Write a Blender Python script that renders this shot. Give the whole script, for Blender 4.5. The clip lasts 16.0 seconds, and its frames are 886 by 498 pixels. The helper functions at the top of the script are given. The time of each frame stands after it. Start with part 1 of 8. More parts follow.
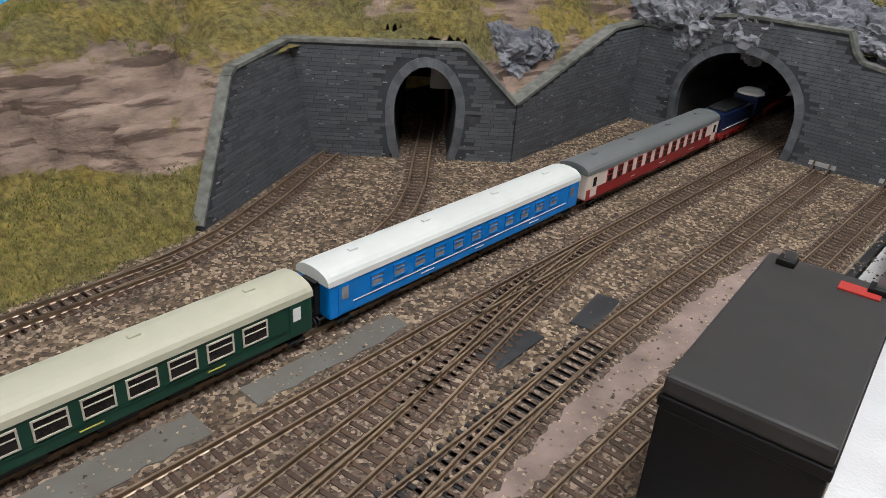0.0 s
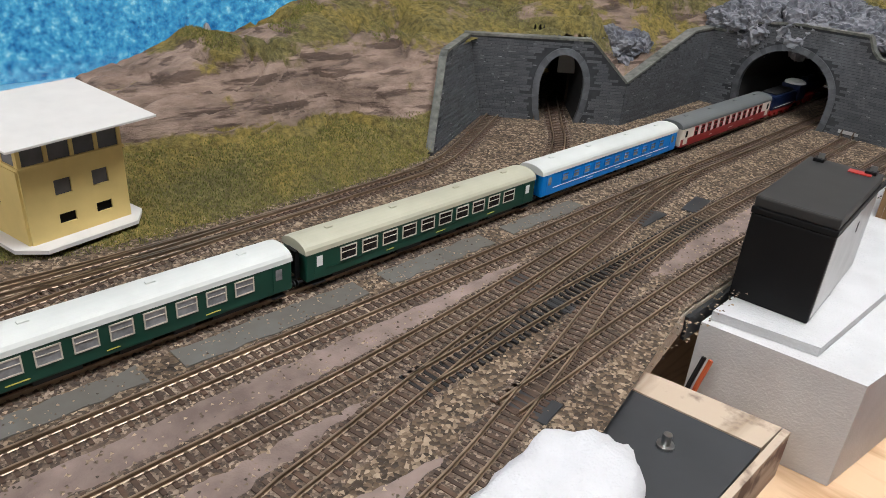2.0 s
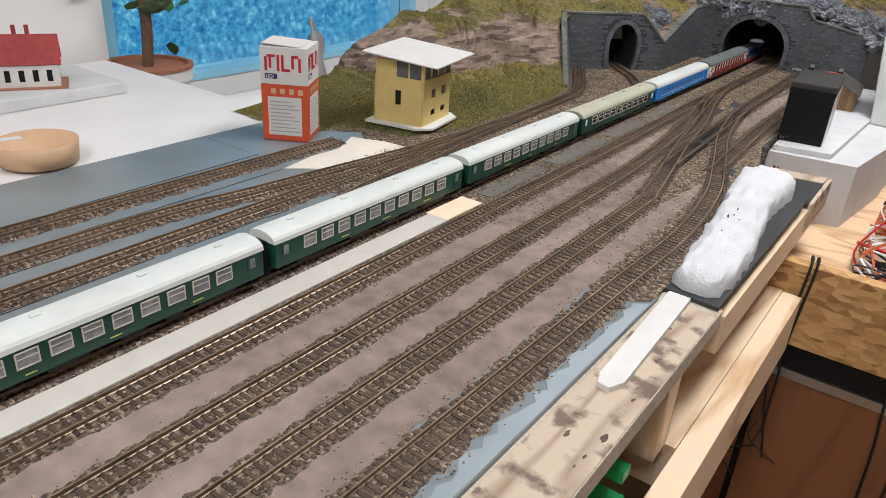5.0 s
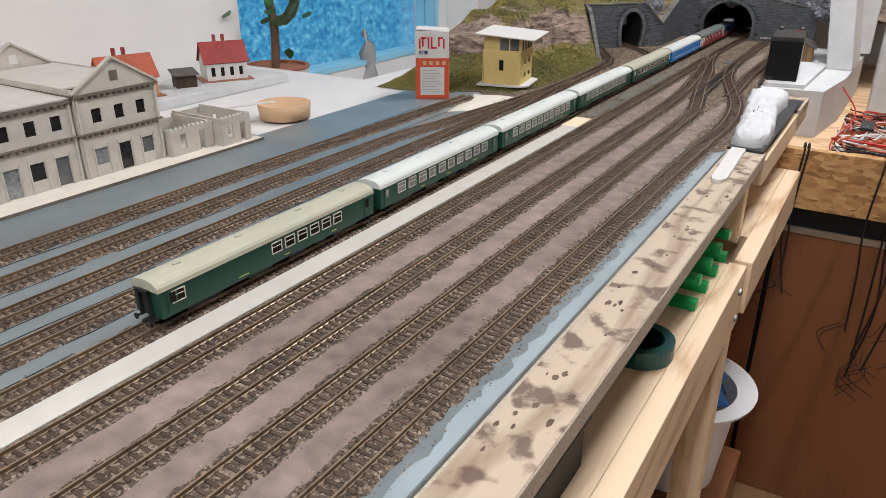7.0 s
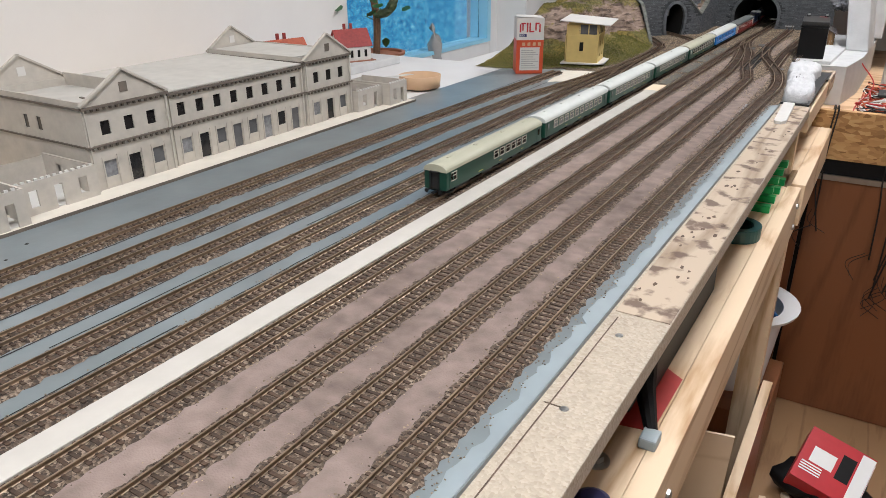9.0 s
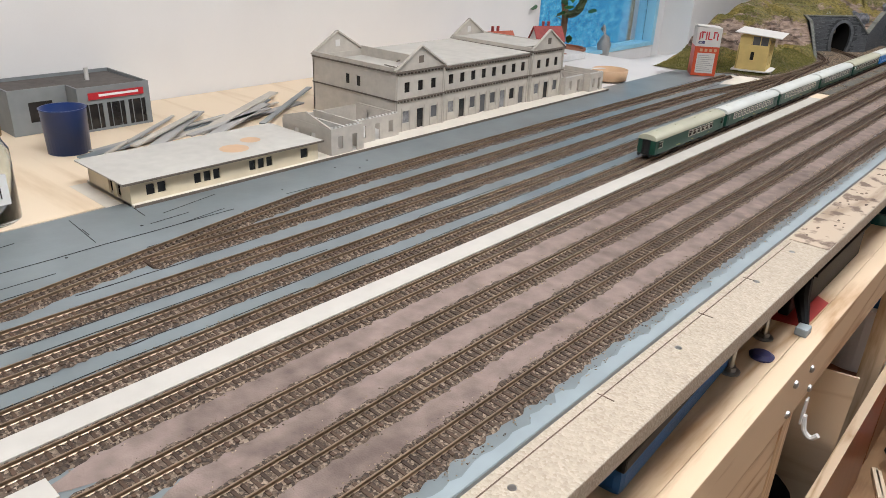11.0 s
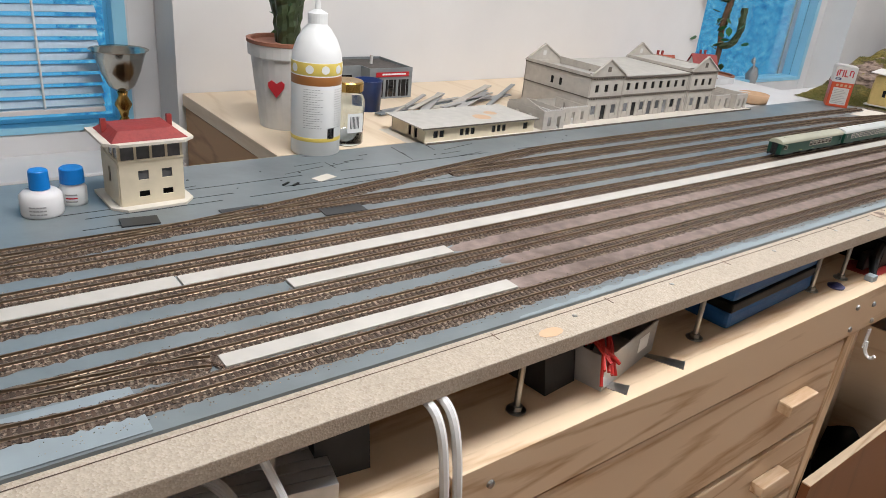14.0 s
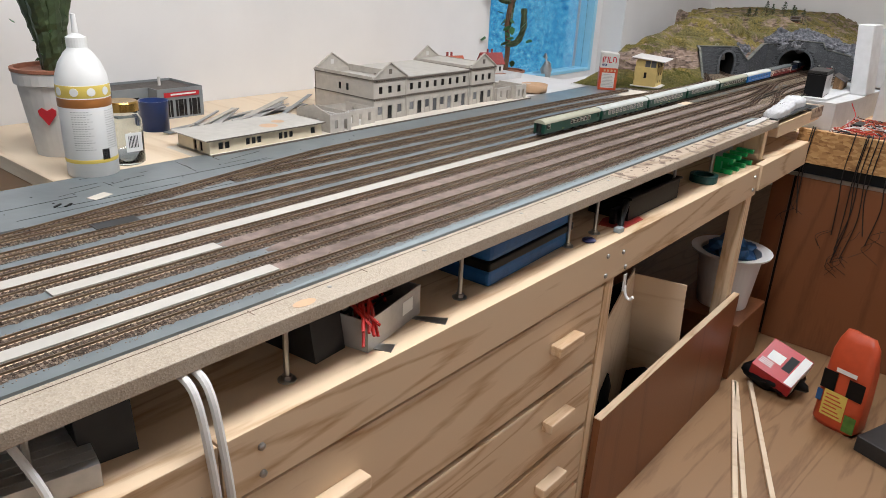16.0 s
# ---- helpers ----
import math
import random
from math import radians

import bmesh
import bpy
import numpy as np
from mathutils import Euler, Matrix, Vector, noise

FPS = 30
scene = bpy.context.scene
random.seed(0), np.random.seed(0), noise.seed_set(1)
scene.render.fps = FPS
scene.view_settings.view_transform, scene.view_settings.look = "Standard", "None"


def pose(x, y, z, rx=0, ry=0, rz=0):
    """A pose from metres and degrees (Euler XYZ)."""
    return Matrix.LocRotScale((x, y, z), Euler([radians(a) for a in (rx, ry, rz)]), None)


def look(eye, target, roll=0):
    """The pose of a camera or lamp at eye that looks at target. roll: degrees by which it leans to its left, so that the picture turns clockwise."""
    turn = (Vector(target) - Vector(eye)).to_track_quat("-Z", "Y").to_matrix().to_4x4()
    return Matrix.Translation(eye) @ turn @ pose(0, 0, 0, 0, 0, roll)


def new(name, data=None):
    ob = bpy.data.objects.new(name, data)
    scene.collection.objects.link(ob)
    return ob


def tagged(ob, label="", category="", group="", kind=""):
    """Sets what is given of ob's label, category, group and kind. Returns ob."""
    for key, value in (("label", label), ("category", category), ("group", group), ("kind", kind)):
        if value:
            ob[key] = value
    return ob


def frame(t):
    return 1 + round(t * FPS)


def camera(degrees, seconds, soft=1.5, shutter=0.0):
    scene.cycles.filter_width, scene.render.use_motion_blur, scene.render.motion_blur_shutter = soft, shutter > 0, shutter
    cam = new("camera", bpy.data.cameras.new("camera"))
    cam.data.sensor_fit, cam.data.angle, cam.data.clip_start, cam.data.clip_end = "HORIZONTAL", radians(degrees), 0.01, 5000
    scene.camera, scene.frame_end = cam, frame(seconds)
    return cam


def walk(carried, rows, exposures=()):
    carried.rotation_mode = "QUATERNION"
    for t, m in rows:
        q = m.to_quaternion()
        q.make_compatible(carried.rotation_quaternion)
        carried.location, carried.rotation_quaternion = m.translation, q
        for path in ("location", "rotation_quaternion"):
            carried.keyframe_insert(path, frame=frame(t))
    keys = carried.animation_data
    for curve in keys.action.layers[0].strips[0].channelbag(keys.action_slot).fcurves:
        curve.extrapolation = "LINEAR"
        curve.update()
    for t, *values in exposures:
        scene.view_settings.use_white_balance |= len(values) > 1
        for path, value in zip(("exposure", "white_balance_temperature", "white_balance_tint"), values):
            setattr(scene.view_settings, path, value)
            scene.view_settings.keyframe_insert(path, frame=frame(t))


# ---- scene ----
cam = camera(63.6, 16.0, soft=0.7)
PATH = [
    (0, (0.117, -0.203, 0.267), (-1.05, 1.142, -0.643), 3.7),
    (0.5, (0.144, -0.285, 0.281), (-1.037, 1.062, -0.609), 3.1),
    (1, (0.229, -0.383, 0.284), (-0.969, 0.951, -0.602), 3.5),
    (1.5, (0.266, -0.458, 0.303), (-0.945, 0.86, -0.589), 3.6),
    (2, (0.23, -0.544, 0.301), (-0.999, 0.754, -0.595), 4.3),
    (2.5, (0.204, -0.654, 0.3), (-1.01, 0.655, -0.601), 4.3),
    (3, (0.182, -0.764, 0.298), (-0.974, 0.599, -0.601), 5.0),
    (3.5, (0.191, -0.853, 0.311), (-0.918, 0.557, -0.574), 5.0),
    (4, (0.238, -0.94, 0.317), (-0.834, 0.508, -0.551), 4.5),
    (4.5, (0.274, -1.086, 0.314), (-0.779, 0.378, -0.551), 3.4),
    (4.7, (0.252, -1.146, 0.317), (-0.784, 0.326, -0.556), 4.0),
    (6.8, (0.292, -1.722, 0.297), (-0.66, -0.155, -0.501), 0.5),
    (7, (0.274, -1.772, 0.303), (-0.685, -0.214, -0.506), 0.1),
    (7.5, (0.216, -1.904, 0.292), (-0.733, -0.335, -0.508), -0.1),
    (8, (0.207, -2.016, 0.307), (-0.74, -0.446, -0.49), 0.2),
    (8.2, (0.224, -2.041, 0.313), (-0.73, -0.476, -0.488), -0.0),
    (10.3, (0.269, -2.379, 0.295), (-0.702, -0.824, -0.502), -1.1),
    (10.5, (0.273, -2.382, 0.314), (-0.752, -0.874, -0.507), -0.5),
    (11, (0.321, -2.567, 0.349), (-0.883, -1.194, -0.468), 2.3),
    (11.5, (0.372, -2.675, 0.356), (-0.968, -1.423, -0.442), 2.9),
    (12, (0.378, -2.78, 0.365), (-0.973, -1.532, -0.42), 3.0),
    (12.5, (0.457, -2.866, 0.37), (-0.91, -1.631, -0.408), 3.7),
    (13, (0.58, -2.952, 0.373), (-0.821, -1.762, -0.413), 5.0),
    (13.5, (0.619, -3.014, 0.394), (-0.828, -1.884, -0.399), 5.0),
    (14, (0.598, -3.038, 0.401), (-0.83, -1.89, -0.402), 5.7),
    (14.5, (0.584, -3.042, 0.387), (-0.731, -1.762, -0.408), 6.7),
    (15, (0.629, -3.045, 0.391), (-0.652, -1.731, -0.404), 4.9),
    (15.5, (0.728, -3.02, 0.4), (-0.521, -1.659, -0.366), 2.8),
    (16, (0.776, -3.004, 0.403), (-0.409, -1.572, -0.335), 2.7),
]
walk(cam, [(t, look(eye, target, roll)) for t, eye, target, roll in PATH])

# ---- world and lights ----
world = bpy.data.worlds.new("world")
scene.world = world
world.use_nodes = True
_sky = world.node_tree.nodes.new("ShaderNodeTexSky")
_sky.sky_type, _sky.sun_disc = "NISHITA", False
_sky.sun_elevation, _sky.sun_rotation = radians(12), radians(90)
_bg = world.node_tree.nodes["Background"]
_bg.inputs["Strength"].default_value = 0.12
world.node_tree.links.new(_sky.outputs[0], _bg.inputs[0])


def area_lamp(name, loc, target, w, h, watts, col):
    d = bpy.data.lights.new(name, "AREA")
    d.shape, d.size, d.size_y, d.energy, d.color = "RECTANGLE", w, h, watts, col
    ob = new(name, d)
    ob.matrix_world = look(loc, target)
    return ob


area_lamp("ceiling_lamp_light", (0.26, -2.3, 1.52), (0.26, -2.3, 0), 0.5, 1.2, 33, (0.91, 0.94, 1.0))
area_lamp("ceiling_lamp_light", (0.30, 0.05, 1.52), (0.30, 0.05, 0), 0.5, 1.0, 28, (0.91, 0.94, 1.0))

# ---- materials ----
def mat(name, col, rough=0.6, metal=0.0, var=0.12, scale=40.0, bump=0.0, bscale=None, spec=0.5, col2=None, detail=6.0, island=0.0, obj=0.0, stretch=None):
    """Principled material: two colours mixed by two scales of noise, with fine bump."""
    m = bpy.data.materials.new(name)
    m.use_nodes = True
    nt = m.node_tree
    N, L = nt.nodes, nt.links
    p = N["Principled BSDF"]
    p.inputs["Roughness"].default_value = rough
    p.inputs["Metallic"].default_value = metal
    p.inputs["Specular IOR Level"].default_value = spec
    c1 = tuple(col) + (1,)
    c2 = tuple(col2) + (1,) if col2 else tuple(max(0, c * (1 - 2.2 * var)) for c in col) + (1,)
    tc = N.new("ShaderNodeTexCoord")
    vec = tc.outputs["Object"]
    if stretch:
        mp = N.new("ShaderNodeMapping")
        mp.inputs["Scale"].default_value = stretch
        L.new(vec, mp.inputs[0])
        vec = mp.outputs[0]
    n1 = N.new("ShaderNodeTexNoise")
    n1.inputs["Scale"].default_value, n1.inputs["Detail"].default_value = scale, detail
    n2 = N.new("ShaderNodeTexNoise")
    n2.inputs["Scale"].default_value, n2.inputs["Detail"].default_value = scale * 0.13, 3
    L.new(vec, n1.inputs["Vector"]), L.new(vec, n2.inputs["Vector"])
    ad = N.new("ShaderNodeMath")
    ad.operation = "MULTIPLY_ADD"
    ad.inputs[1].default_value = 0.5
    L.new(n2.outputs[0], ad.inputs[0])
    ml = N.new("ShaderNodeMath")
    ml.operation = "MULTIPLY"
    ml.inputs[1].default_value = 0.5
    L.new(n1.outputs[0], ml.inputs[0]), L.new(ml.outputs[0], ad.inputs[2])
    fac = ad.outputs[0]
    rp = N.new("ShaderNodeValToRGB")
    rp.color_ramp.elements[0].position, rp.color_ramp.elements[1].position = 0.36, 0.64
    rp.color_ramp.elements[0].color, rp.color_ramp.elements[1].color = c2, c1
    L.new(fac, rp.inputs[0])
    out = rp.outputs[0]
    if island or obj:
        if obj:
            oi = N.new("ShaderNodeObjectInfo")
            rnd = oi.outputs["Random"]
        else:
            ge = N.new("ShaderNodeNewGeometry")
            rnd = ge.outputs["Random Per Island"]
        k = obj or island
        mr = N.new("ShaderNodeMapRange")
        mr.inputs[3].default_value, mr.inputs[4].default_value = 1 - k, 1 + k
        L.new(rnd, mr.inputs[0])
        mx = N.new("ShaderNodeVectorMath")
        mx.operation = "SCALE"
        L.new(out, mx.inputs[0]), L.new(mr.outputs[0], mx.inputs["Scale"])
        out = mx.outputs[0]
    L.new(out, p.inputs["Base Color"])
    if bump:
        b = N.new("ShaderNodeBump")
        b.inputs["Strength"].default_value, b.inputs["Distance"].default_value = bump, 0.002
        if bscale:
            n3 = N.new("ShaderNodeTexNoise")
            n3.inputs["Scale"].default_value, n3.inputs["Detail"].default_value = bscale, 5
            L.new(vec, n3.inputs["Vector"])
            L.new(n3.outputs[0], b.inputs["Height"])
        else:
            L.new(n1.outputs[0], b.inputs["Height"])
        L.new(b.outputs[0], p.inputs["Normal"])
    return m


def wood_mat(name, c1, c2, axis=1, scale=9.0, rough=0.55, stains=0.0):
    """Planed softwood: long rings along one axis with knots of noise."""
    m = bpy.data.materials.new(name)
    m.use_nodes = True
    nt = m.node_tree
    N, L = nt.nodes, nt.links
    p = N["Principled BSDF"]
    p.inputs["Roughness"].default_value = rough
    tc, mp = N.new("ShaderNodeTexCoord"), N.new("ShaderNodeMapping")
    s = [1.0, 1.0, 1.0]
    s[axis] = 0.12
    mp.inputs["Scale"].default_value = s
    L.new(tc.outputs["Object"], mp.inputs[0])
    w, n = N.new("ShaderNodeTexNoise"), N.new("ShaderNodeTexNoise")
    w.inputs["Scale"].default_value, w.inputs["Detail"].default_value, w.inputs["Distortion"].default_value = scale, 2, 0.6
    n.inputs["Scale"].default_value, n.inputs["Detail"].default_value = 140, 4
    L.new(mp.outputs[0], w.inputs["Vector"]), L.new(mp.outputs[0], n.inputs["Vector"])
    ml = N.new("ShaderNodeMath")
    ml.operation = "MULTIPLY"
    ml.inputs[1].default_value = 17.0
    L.new(w.outputs[0], ml.inputs[0])
    fr = N.new("ShaderNodeMath")
    fr.operation = "PINGPONG"
    fr.inputs[1].default_value = 1.0
    L.new(ml.outputs[0], fr.inputs[0])
    ad = N.new("ShaderNodeMath")
    ad.operation = "MULTIPLY_ADD"
    ad.inputs[1].default_value, ad.inputs[2].default_value = 0.5, 0.0
    L.new(n.outputs[0], ad.inputs[0])
    ad2 = N.new("ShaderNodeMath")
    ad2.operation = "MULTIPLY_ADD"
    ad2.inputs[1].default_value = 0.6
    L.new(fr.outputs[0], ad2.inputs[0]), L.new(ad.outputs[0], ad2.inputs[2])
    rp = N.new("ShaderNodeValToRGB")
    rp.color_ramp.elements[0].position, rp.color_ramp.elements[1].position = 0.17, 0.50
    rp.color_ramp.elements[0].color, rp.color_ramp.elements[1].color = (*c1, 1), (*c2, 1)
    L.new(ad2.outputs[0], rp.inputs[0])
    out = rp.outputs[0]
    if stains:
        sn = N.new("ShaderNodeTexNoise")
        sn.inputs["Scale"].default_value, sn.inputs["Detail"].default_value = 34, 6
        L.new(tc.outputs["Object"], sn.inputs["Vector"])
        sr = N.new("ShaderNodeValToRGB")
        sr.color_ramp.elements[0].position, sr.color_ramp.elements[1].position = 0.53, 0.62
        sr.color_ramp.elements[0].color, sr.color_ramp.elements[1].color = (0, 0, 0, 1), (stains, stains, stains, 1)
        L.new(sn.outputs[0], sr.inputs[0])
        mx = N.new("ShaderNodeMix")
        mx.data_type = "RGBA"
        mx.inputs[7].default_value = (0.10, 0.055, 0.04, 1)
        L.new(sr.outputs[0], mx.inputs[0]), L.new(out, mx.inputs[6])
        out = mx.outputs[2]
    L.new(out, p.inputs["Base Color"])
    b = N.new("ShaderNodeBump")
    b.inputs["Strength"].default_value, b.inputs["Distance"].default_value = 0.15, 0.001
    L.new(n.outputs[0], b.inputs["Height"]), L.new(b.outputs[0], p.inputs["Normal"])
    return m


def chip_mat(name, cols, scale=160.0, rough=0.7, bump=0.4, dist=0.002, stretch=(1, 1, 1)):
    """Cells of random tone from a ramp: gravel, chipboard, strand board."""
    m = bpy.data.materials.new(name)
    m.use_nodes = True
    nt = m.node_tree
    N, L = nt.nodes, nt.links
    p = N["Principled BSDF"]
    p.inputs["Roughness"].default_value = rough
    tc, mp = N.new("ShaderNodeTexCoord"), N.new("ShaderNodeMapping")
    mp.inputs["Scale"].default_value = stretch
    L.new(tc.outputs["Object"], mp.inputs[0])
    v = N.new("ShaderNodeTexVoronoi")
    v.inputs["Scale"].default_value = scale
    L.new(mp.outputs[0], v.inputs["Vector"])
    sp = N.new("ShaderNodeSeparateColor")
    L.new(v.outputs["Color"], sp.inputs[0])
    n = N.new("ShaderNodeTexNoise")
    n.inputs["Scale"].default_value, n.inputs["Detail"].default_value = scale * 0.05, 4
    L.new(tc.outputs["Object"], n.inputs["Vector"])
    mx = N.new("ShaderNodeMath")
    mx.operation = "MULTIPLY_ADD"
    mx.inputs[1].default_value = 0.6
    L.new(sp.outputs[0], mx.inputs[0])
    m2 = N.new("ShaderNodeMath")
    m2.operation = "MULTIPLY"
    m2.inputs[1].default_value = 0.42
    L.new(n.outputs[0], m2.inputs[0]), L.new(m2.outputs[0], mx.inputs[2])
    rp = N.new("ShaderNodeValToRGB")
    e = rp.color_ramp.elements
    while len(e) < len(cols):
        e.new(0.5)
    for i, c in enumerate(cols):
        e[i].position, e[i].color = 0.1 + 0.8 * i / (len(cols) - 1), (*c, 1)
    L.new(mx.outputs[0], rp.inputs[0]), L.new(rp.outputs[0], p.inputs["Base Color"])
    b = N.new("ShaderNodeBump")
    b.inputs["Strength"].default_value, b.inputs["Distance"].default_value = bump, dist
    L.new(v.outputs["Distance"], b.inputs["Height"]), L.new(b.outputs[0], p.inputs["Normal"])
    return m


M = {}
M["white_wall"] = mat("white_wall", (0.78, 0.76, 0.74), 0.85, var=0.03, scale=6, bump=0.08, bscale=300)
M["white_board"] = mat("white_board", (0.74, 0.72, 0.71), 0.5, var=0.05, scale=8)
M["white_card"] = mat("white_card", (0.63, 0.61, 0.58), 0.65, var=0.04, scale=60)
M["strip_card"] = mat("strip_card", (0.54, 0.505, 0.455), 0.7, var=0.06, scale=40)
M["cream_card"] = mat("cream_card", (0.70, 0.64, 0.55), 0.7, var=0.05, scale=50)
M["grey_paint"] = mat("grey_paint", (0.205, 0.235, 0.245), 0.30, var=0.15, scale=14, bump=0.1, bscale=60)
M["grey_strip"] = mat("grey_strip", (0.125, 0.12, 0.108), 0.8, var=0.2, scale=60, bump=0.3, col2=(0.10, 0.09, 0.075))
M["pale_paint"] = mat("pale_paint", (0.30, 0.35, 0.37), 0.5, var=0.1, scale=20)
M["dark_paint"] = mat("dark_paint", (0.035, 0.037, 0.04), 0.45, var=0.2, scale=18, bump=0.1)
M["pink_sand"] = mat("pink_sand", (0.30, 0.225, 0.195), 0.95, var=0.2, scale=42, bump=0.35, bscale=700, col2=(0.135, 0.098, 0.083))
M["gravel"] = chip_mat("gravel", [(0.014, 0.010, 0.006), (0.062, 0.042, 0.027), (0.14, 0.096, 0.060), (0.44, 0.34, 0.24)], 330, 0.9, 0.8, 0.0015)
M["bed"] = chip_mat("bed", [(0.018, 0.012, 0.009), (0.062, 0.043, 0.031), (0.13, 0.092, 0.066), (0.36, 0.28, 0.21)], 480, 0.9, 0.7, 0.001)
M["stone_a"] = mat("stone_a", (0.30, 0.225, 0.155), 0.9, var=0.15, scale=200, island=0.8)
M["tie"] = mat("tie", (0.088, 0.050, 0.031), 0.75, var=0.22, scale=240, bump=0.3, obj=0.3)
M["tie_join"] = mat("tie_join", (0.088, 0.050, 0.031), 0.75, var=0.22, scale=240, bump=0.3, island=0.3)
M["tie_dark"] = mat("tie_dark", (0.02, 0.018, 0.018), 0.7, var=0.22, scale=240, obj=0.3)
M["rail"] = mat("rail", (0.36, 0.26, 0.175), 0.38, metal=0.55, var=0.22, scale=90)
M["rail_new"] = mat("rail_new", (0.42, 0.36, 0.24), 0.25, metal=0.9, var=0.1, scale=60)
M["plank"] = wood_mat("plank", (0.47, 0.28, 0.14), (0.73, 0.55, 0.37), 1, 6)
M["plank_x"] = wood_mat("plank_x", (0.45, 0.25, 0.12), (0.72, 0.50, 0.31), 0, 7)
M["plank_z"] = wood_mat("plank_z", (0.52, 0.32, 0.16), (0.80, 0.60, 0.40), 2, 7)
M["worn_plank"] = wood_mat("worn_plank", (0.27, 0.19, 0.125), (0.48, 0.38, 0.285), 1, 7, 0.7, 0.85)
M["pale_ply"] = wood_mat("pale_ply", (0.68, 0.52, 0.35), (0.78, 0.63, 0.46), 0, 4)
M["dark_ply"] = wood_mat("dark_ply", (0.30, 0.16, 0.07), (0.50, 0.29, 0.14), 0, 9)
M["floor_wood"] = wood_mat("floor_wood", (0.20, 0.105, 0.048), (0.31, 0.18, 0.09), 1, 6, 0.45)
M["chipboard"] = chip_mat("chipboard", [(0.34, 0.275, 0.205), (0.41, 0.345, 0.27), (0.45, 0.38, 0.30), (0.50, 0.43, 0.345)], 420, 0.75, 0.25)
M["osb"] = chip_mat("osb", [(0.22, 0.10, 0.03), (0.42, 0.22, 0.08), (0.55, 0.32, 0.13), (0.62, 0.42, 0.2)], 60, 0.6, 0.3, 0.002, (1, 1, 2.4))
M["hardboard"] = wood_mat("hardboard", (0.15, 0.052, 0.02), (0.21, 0.078, 0.031), 2, 2.5, 0.4)
M["foam"] = mat("foam", (0.60, 0.60, 0.60), 0.75, var=0.07, scale=30, bump=0.5, bscale=420)
M["snow_foam"] = mat("snow_foam", (0.62, 0.62, 0.63), 0.85, var=0.07, scale=30, bump=0.8, bscale=330)
M["black_plastic"] = mat("black_plastic", (0.006, 0.006, 0.0065), 0.5, spec=0.22, var=0.15, scale=60, bump=0.05, bscale=500)
M["grey_plastic"] = mat("grey_plastic", (0.035, 0.034, 0.033), 0.5, spec=0.3, var=0.1, scale=50)
M["foil"] = mat("foil", (0.55, 0.54, 0.53), 0.3, metal=0.35, var=0.15, scale=30)
M["steel"] = mat("steel", (0.45, 0.45, 0.44), 0.3, metal=1.0, var=0.1, scale=60)
M["silver"] = mat("silver", (0.6, 0.57, 0.5), 0.18, metal=1.0, var=0.1, scale=60)
M["red"] = mat("red", (0.42, 0.03, 0.025), 0.4, var=0.1, scale=60)
M["brick"] = mat("brick", (0.105, 0.112, 0.122), 0.7, var=0.22, scale=120, bump=0.5, obj=0.22)
M["mortar"] = mat("mortar", (0.045, 0.048, 0.053), 0.85, var=0.25, scale=120, bump=0.3, col2=(0.026, 0.028, 0.032))
M["stone_chip"] = mat("stone_chip", (0.30, 0.31, 0.32), 0.7, var=0.25, scale=200)
M["coping"] = mat("coping", (0.19, 0.19, 0.17), 0.9, var=0.2, scale=130, bump=0.4, col2=(0.055, 0.06, 0.05))
# near-black that puts the shade of bores and closed rooms into colour
M["inside_shade"] = mat("inside_shade", (0.014, 0.013, 0.012), 0.95, var=0.1, scale=60)
M["rock_grey"] = mat("rock_grey", (0.24, 0.245, 0.265), 0.8, var=0.2, scale=55, bump=1.0, bscale=160, col2=(0.05, 0.054, 0.07))
M["glass"] = mat("glass", (0.9, 0.95, 0.95), 0.03, var=0.0)
M["glass"].node_tree.nodes["Principled BSDF"].inputs["Transmission Weight"].default_value = 1.0
M["dark_glass"] = mat("dark_glass", (0.022, 0.02, 0.02), 0.12, var=0.2, scale=80)
M["grey_glass"] = mat("grey_glass", (0.13, 0.13, 0.135), 0.2, var=0.15, scale=80)
M["pale_glass"] = mat("pale_glass", (0.30, 0.30, 0.31), 0.2, var=0.25, scale=200)
M["coach_green"] = mat("coach_green", (0.008, 0.055, 0.035), 0.38, var=0.06, scale=50)
M["coach_blue"] = mat("coach_blue", (0.0, 0.20, 0.62), 0.38, var=0.05, scale=50)
M["coach_red"] = mat("coach_red", (0.26, 0.012, 0.014), 0.38, var=0.06, scale=50)
M["coach_cream"] = mat("coach_cream", (0.72, 0.64, 0.55), 0.4, var=0.04, scale=50)
M["loco_blue"] = mat("loco_blue", (0.006, 0.014, 0.05), 0.35, var=0.08, scale=50)
M["roof_white"] = mat("roof_white", (0.58, 0.60, 0.57), 0.55, var=0.05, scale=40)
M["roof_beige"] = mat("roof_beige", (0.42, 0.41, 0.31), 0.55, var=0.05, scale=40)
M["roof_grey"] = mat("roof_grey", (0.13, 0.14, 0.14), 0.55, var=0.06, scale=40)
M["frame_pale"] = mat("frame_pale", (0.55, 0.5, 0.42), 0.4, var=0.05, scale=60)
M["yellow_print"] = mat("yellow_print", (0.6, 0.55, 0.12), 0.5, var=0.02)
M["white_print"] = mat("white_print", (0.8, 0.8, 0.78), 0.5, var=0.02)
M["underframe"] = mat("underframe", (0.012, 0.012, 0.013), 0.55, var=0.2, scale=120)
M["yellow_wall"] = mat("yellow_wall", (0.66, 0.50, 0.19), 0.7, var=0.06, scale=60, bump=0.1)
M["cream_wall"] = mat("cream_wall", (0.70, 0.61, 0.45), 0.7, var=0.06, scale=60)
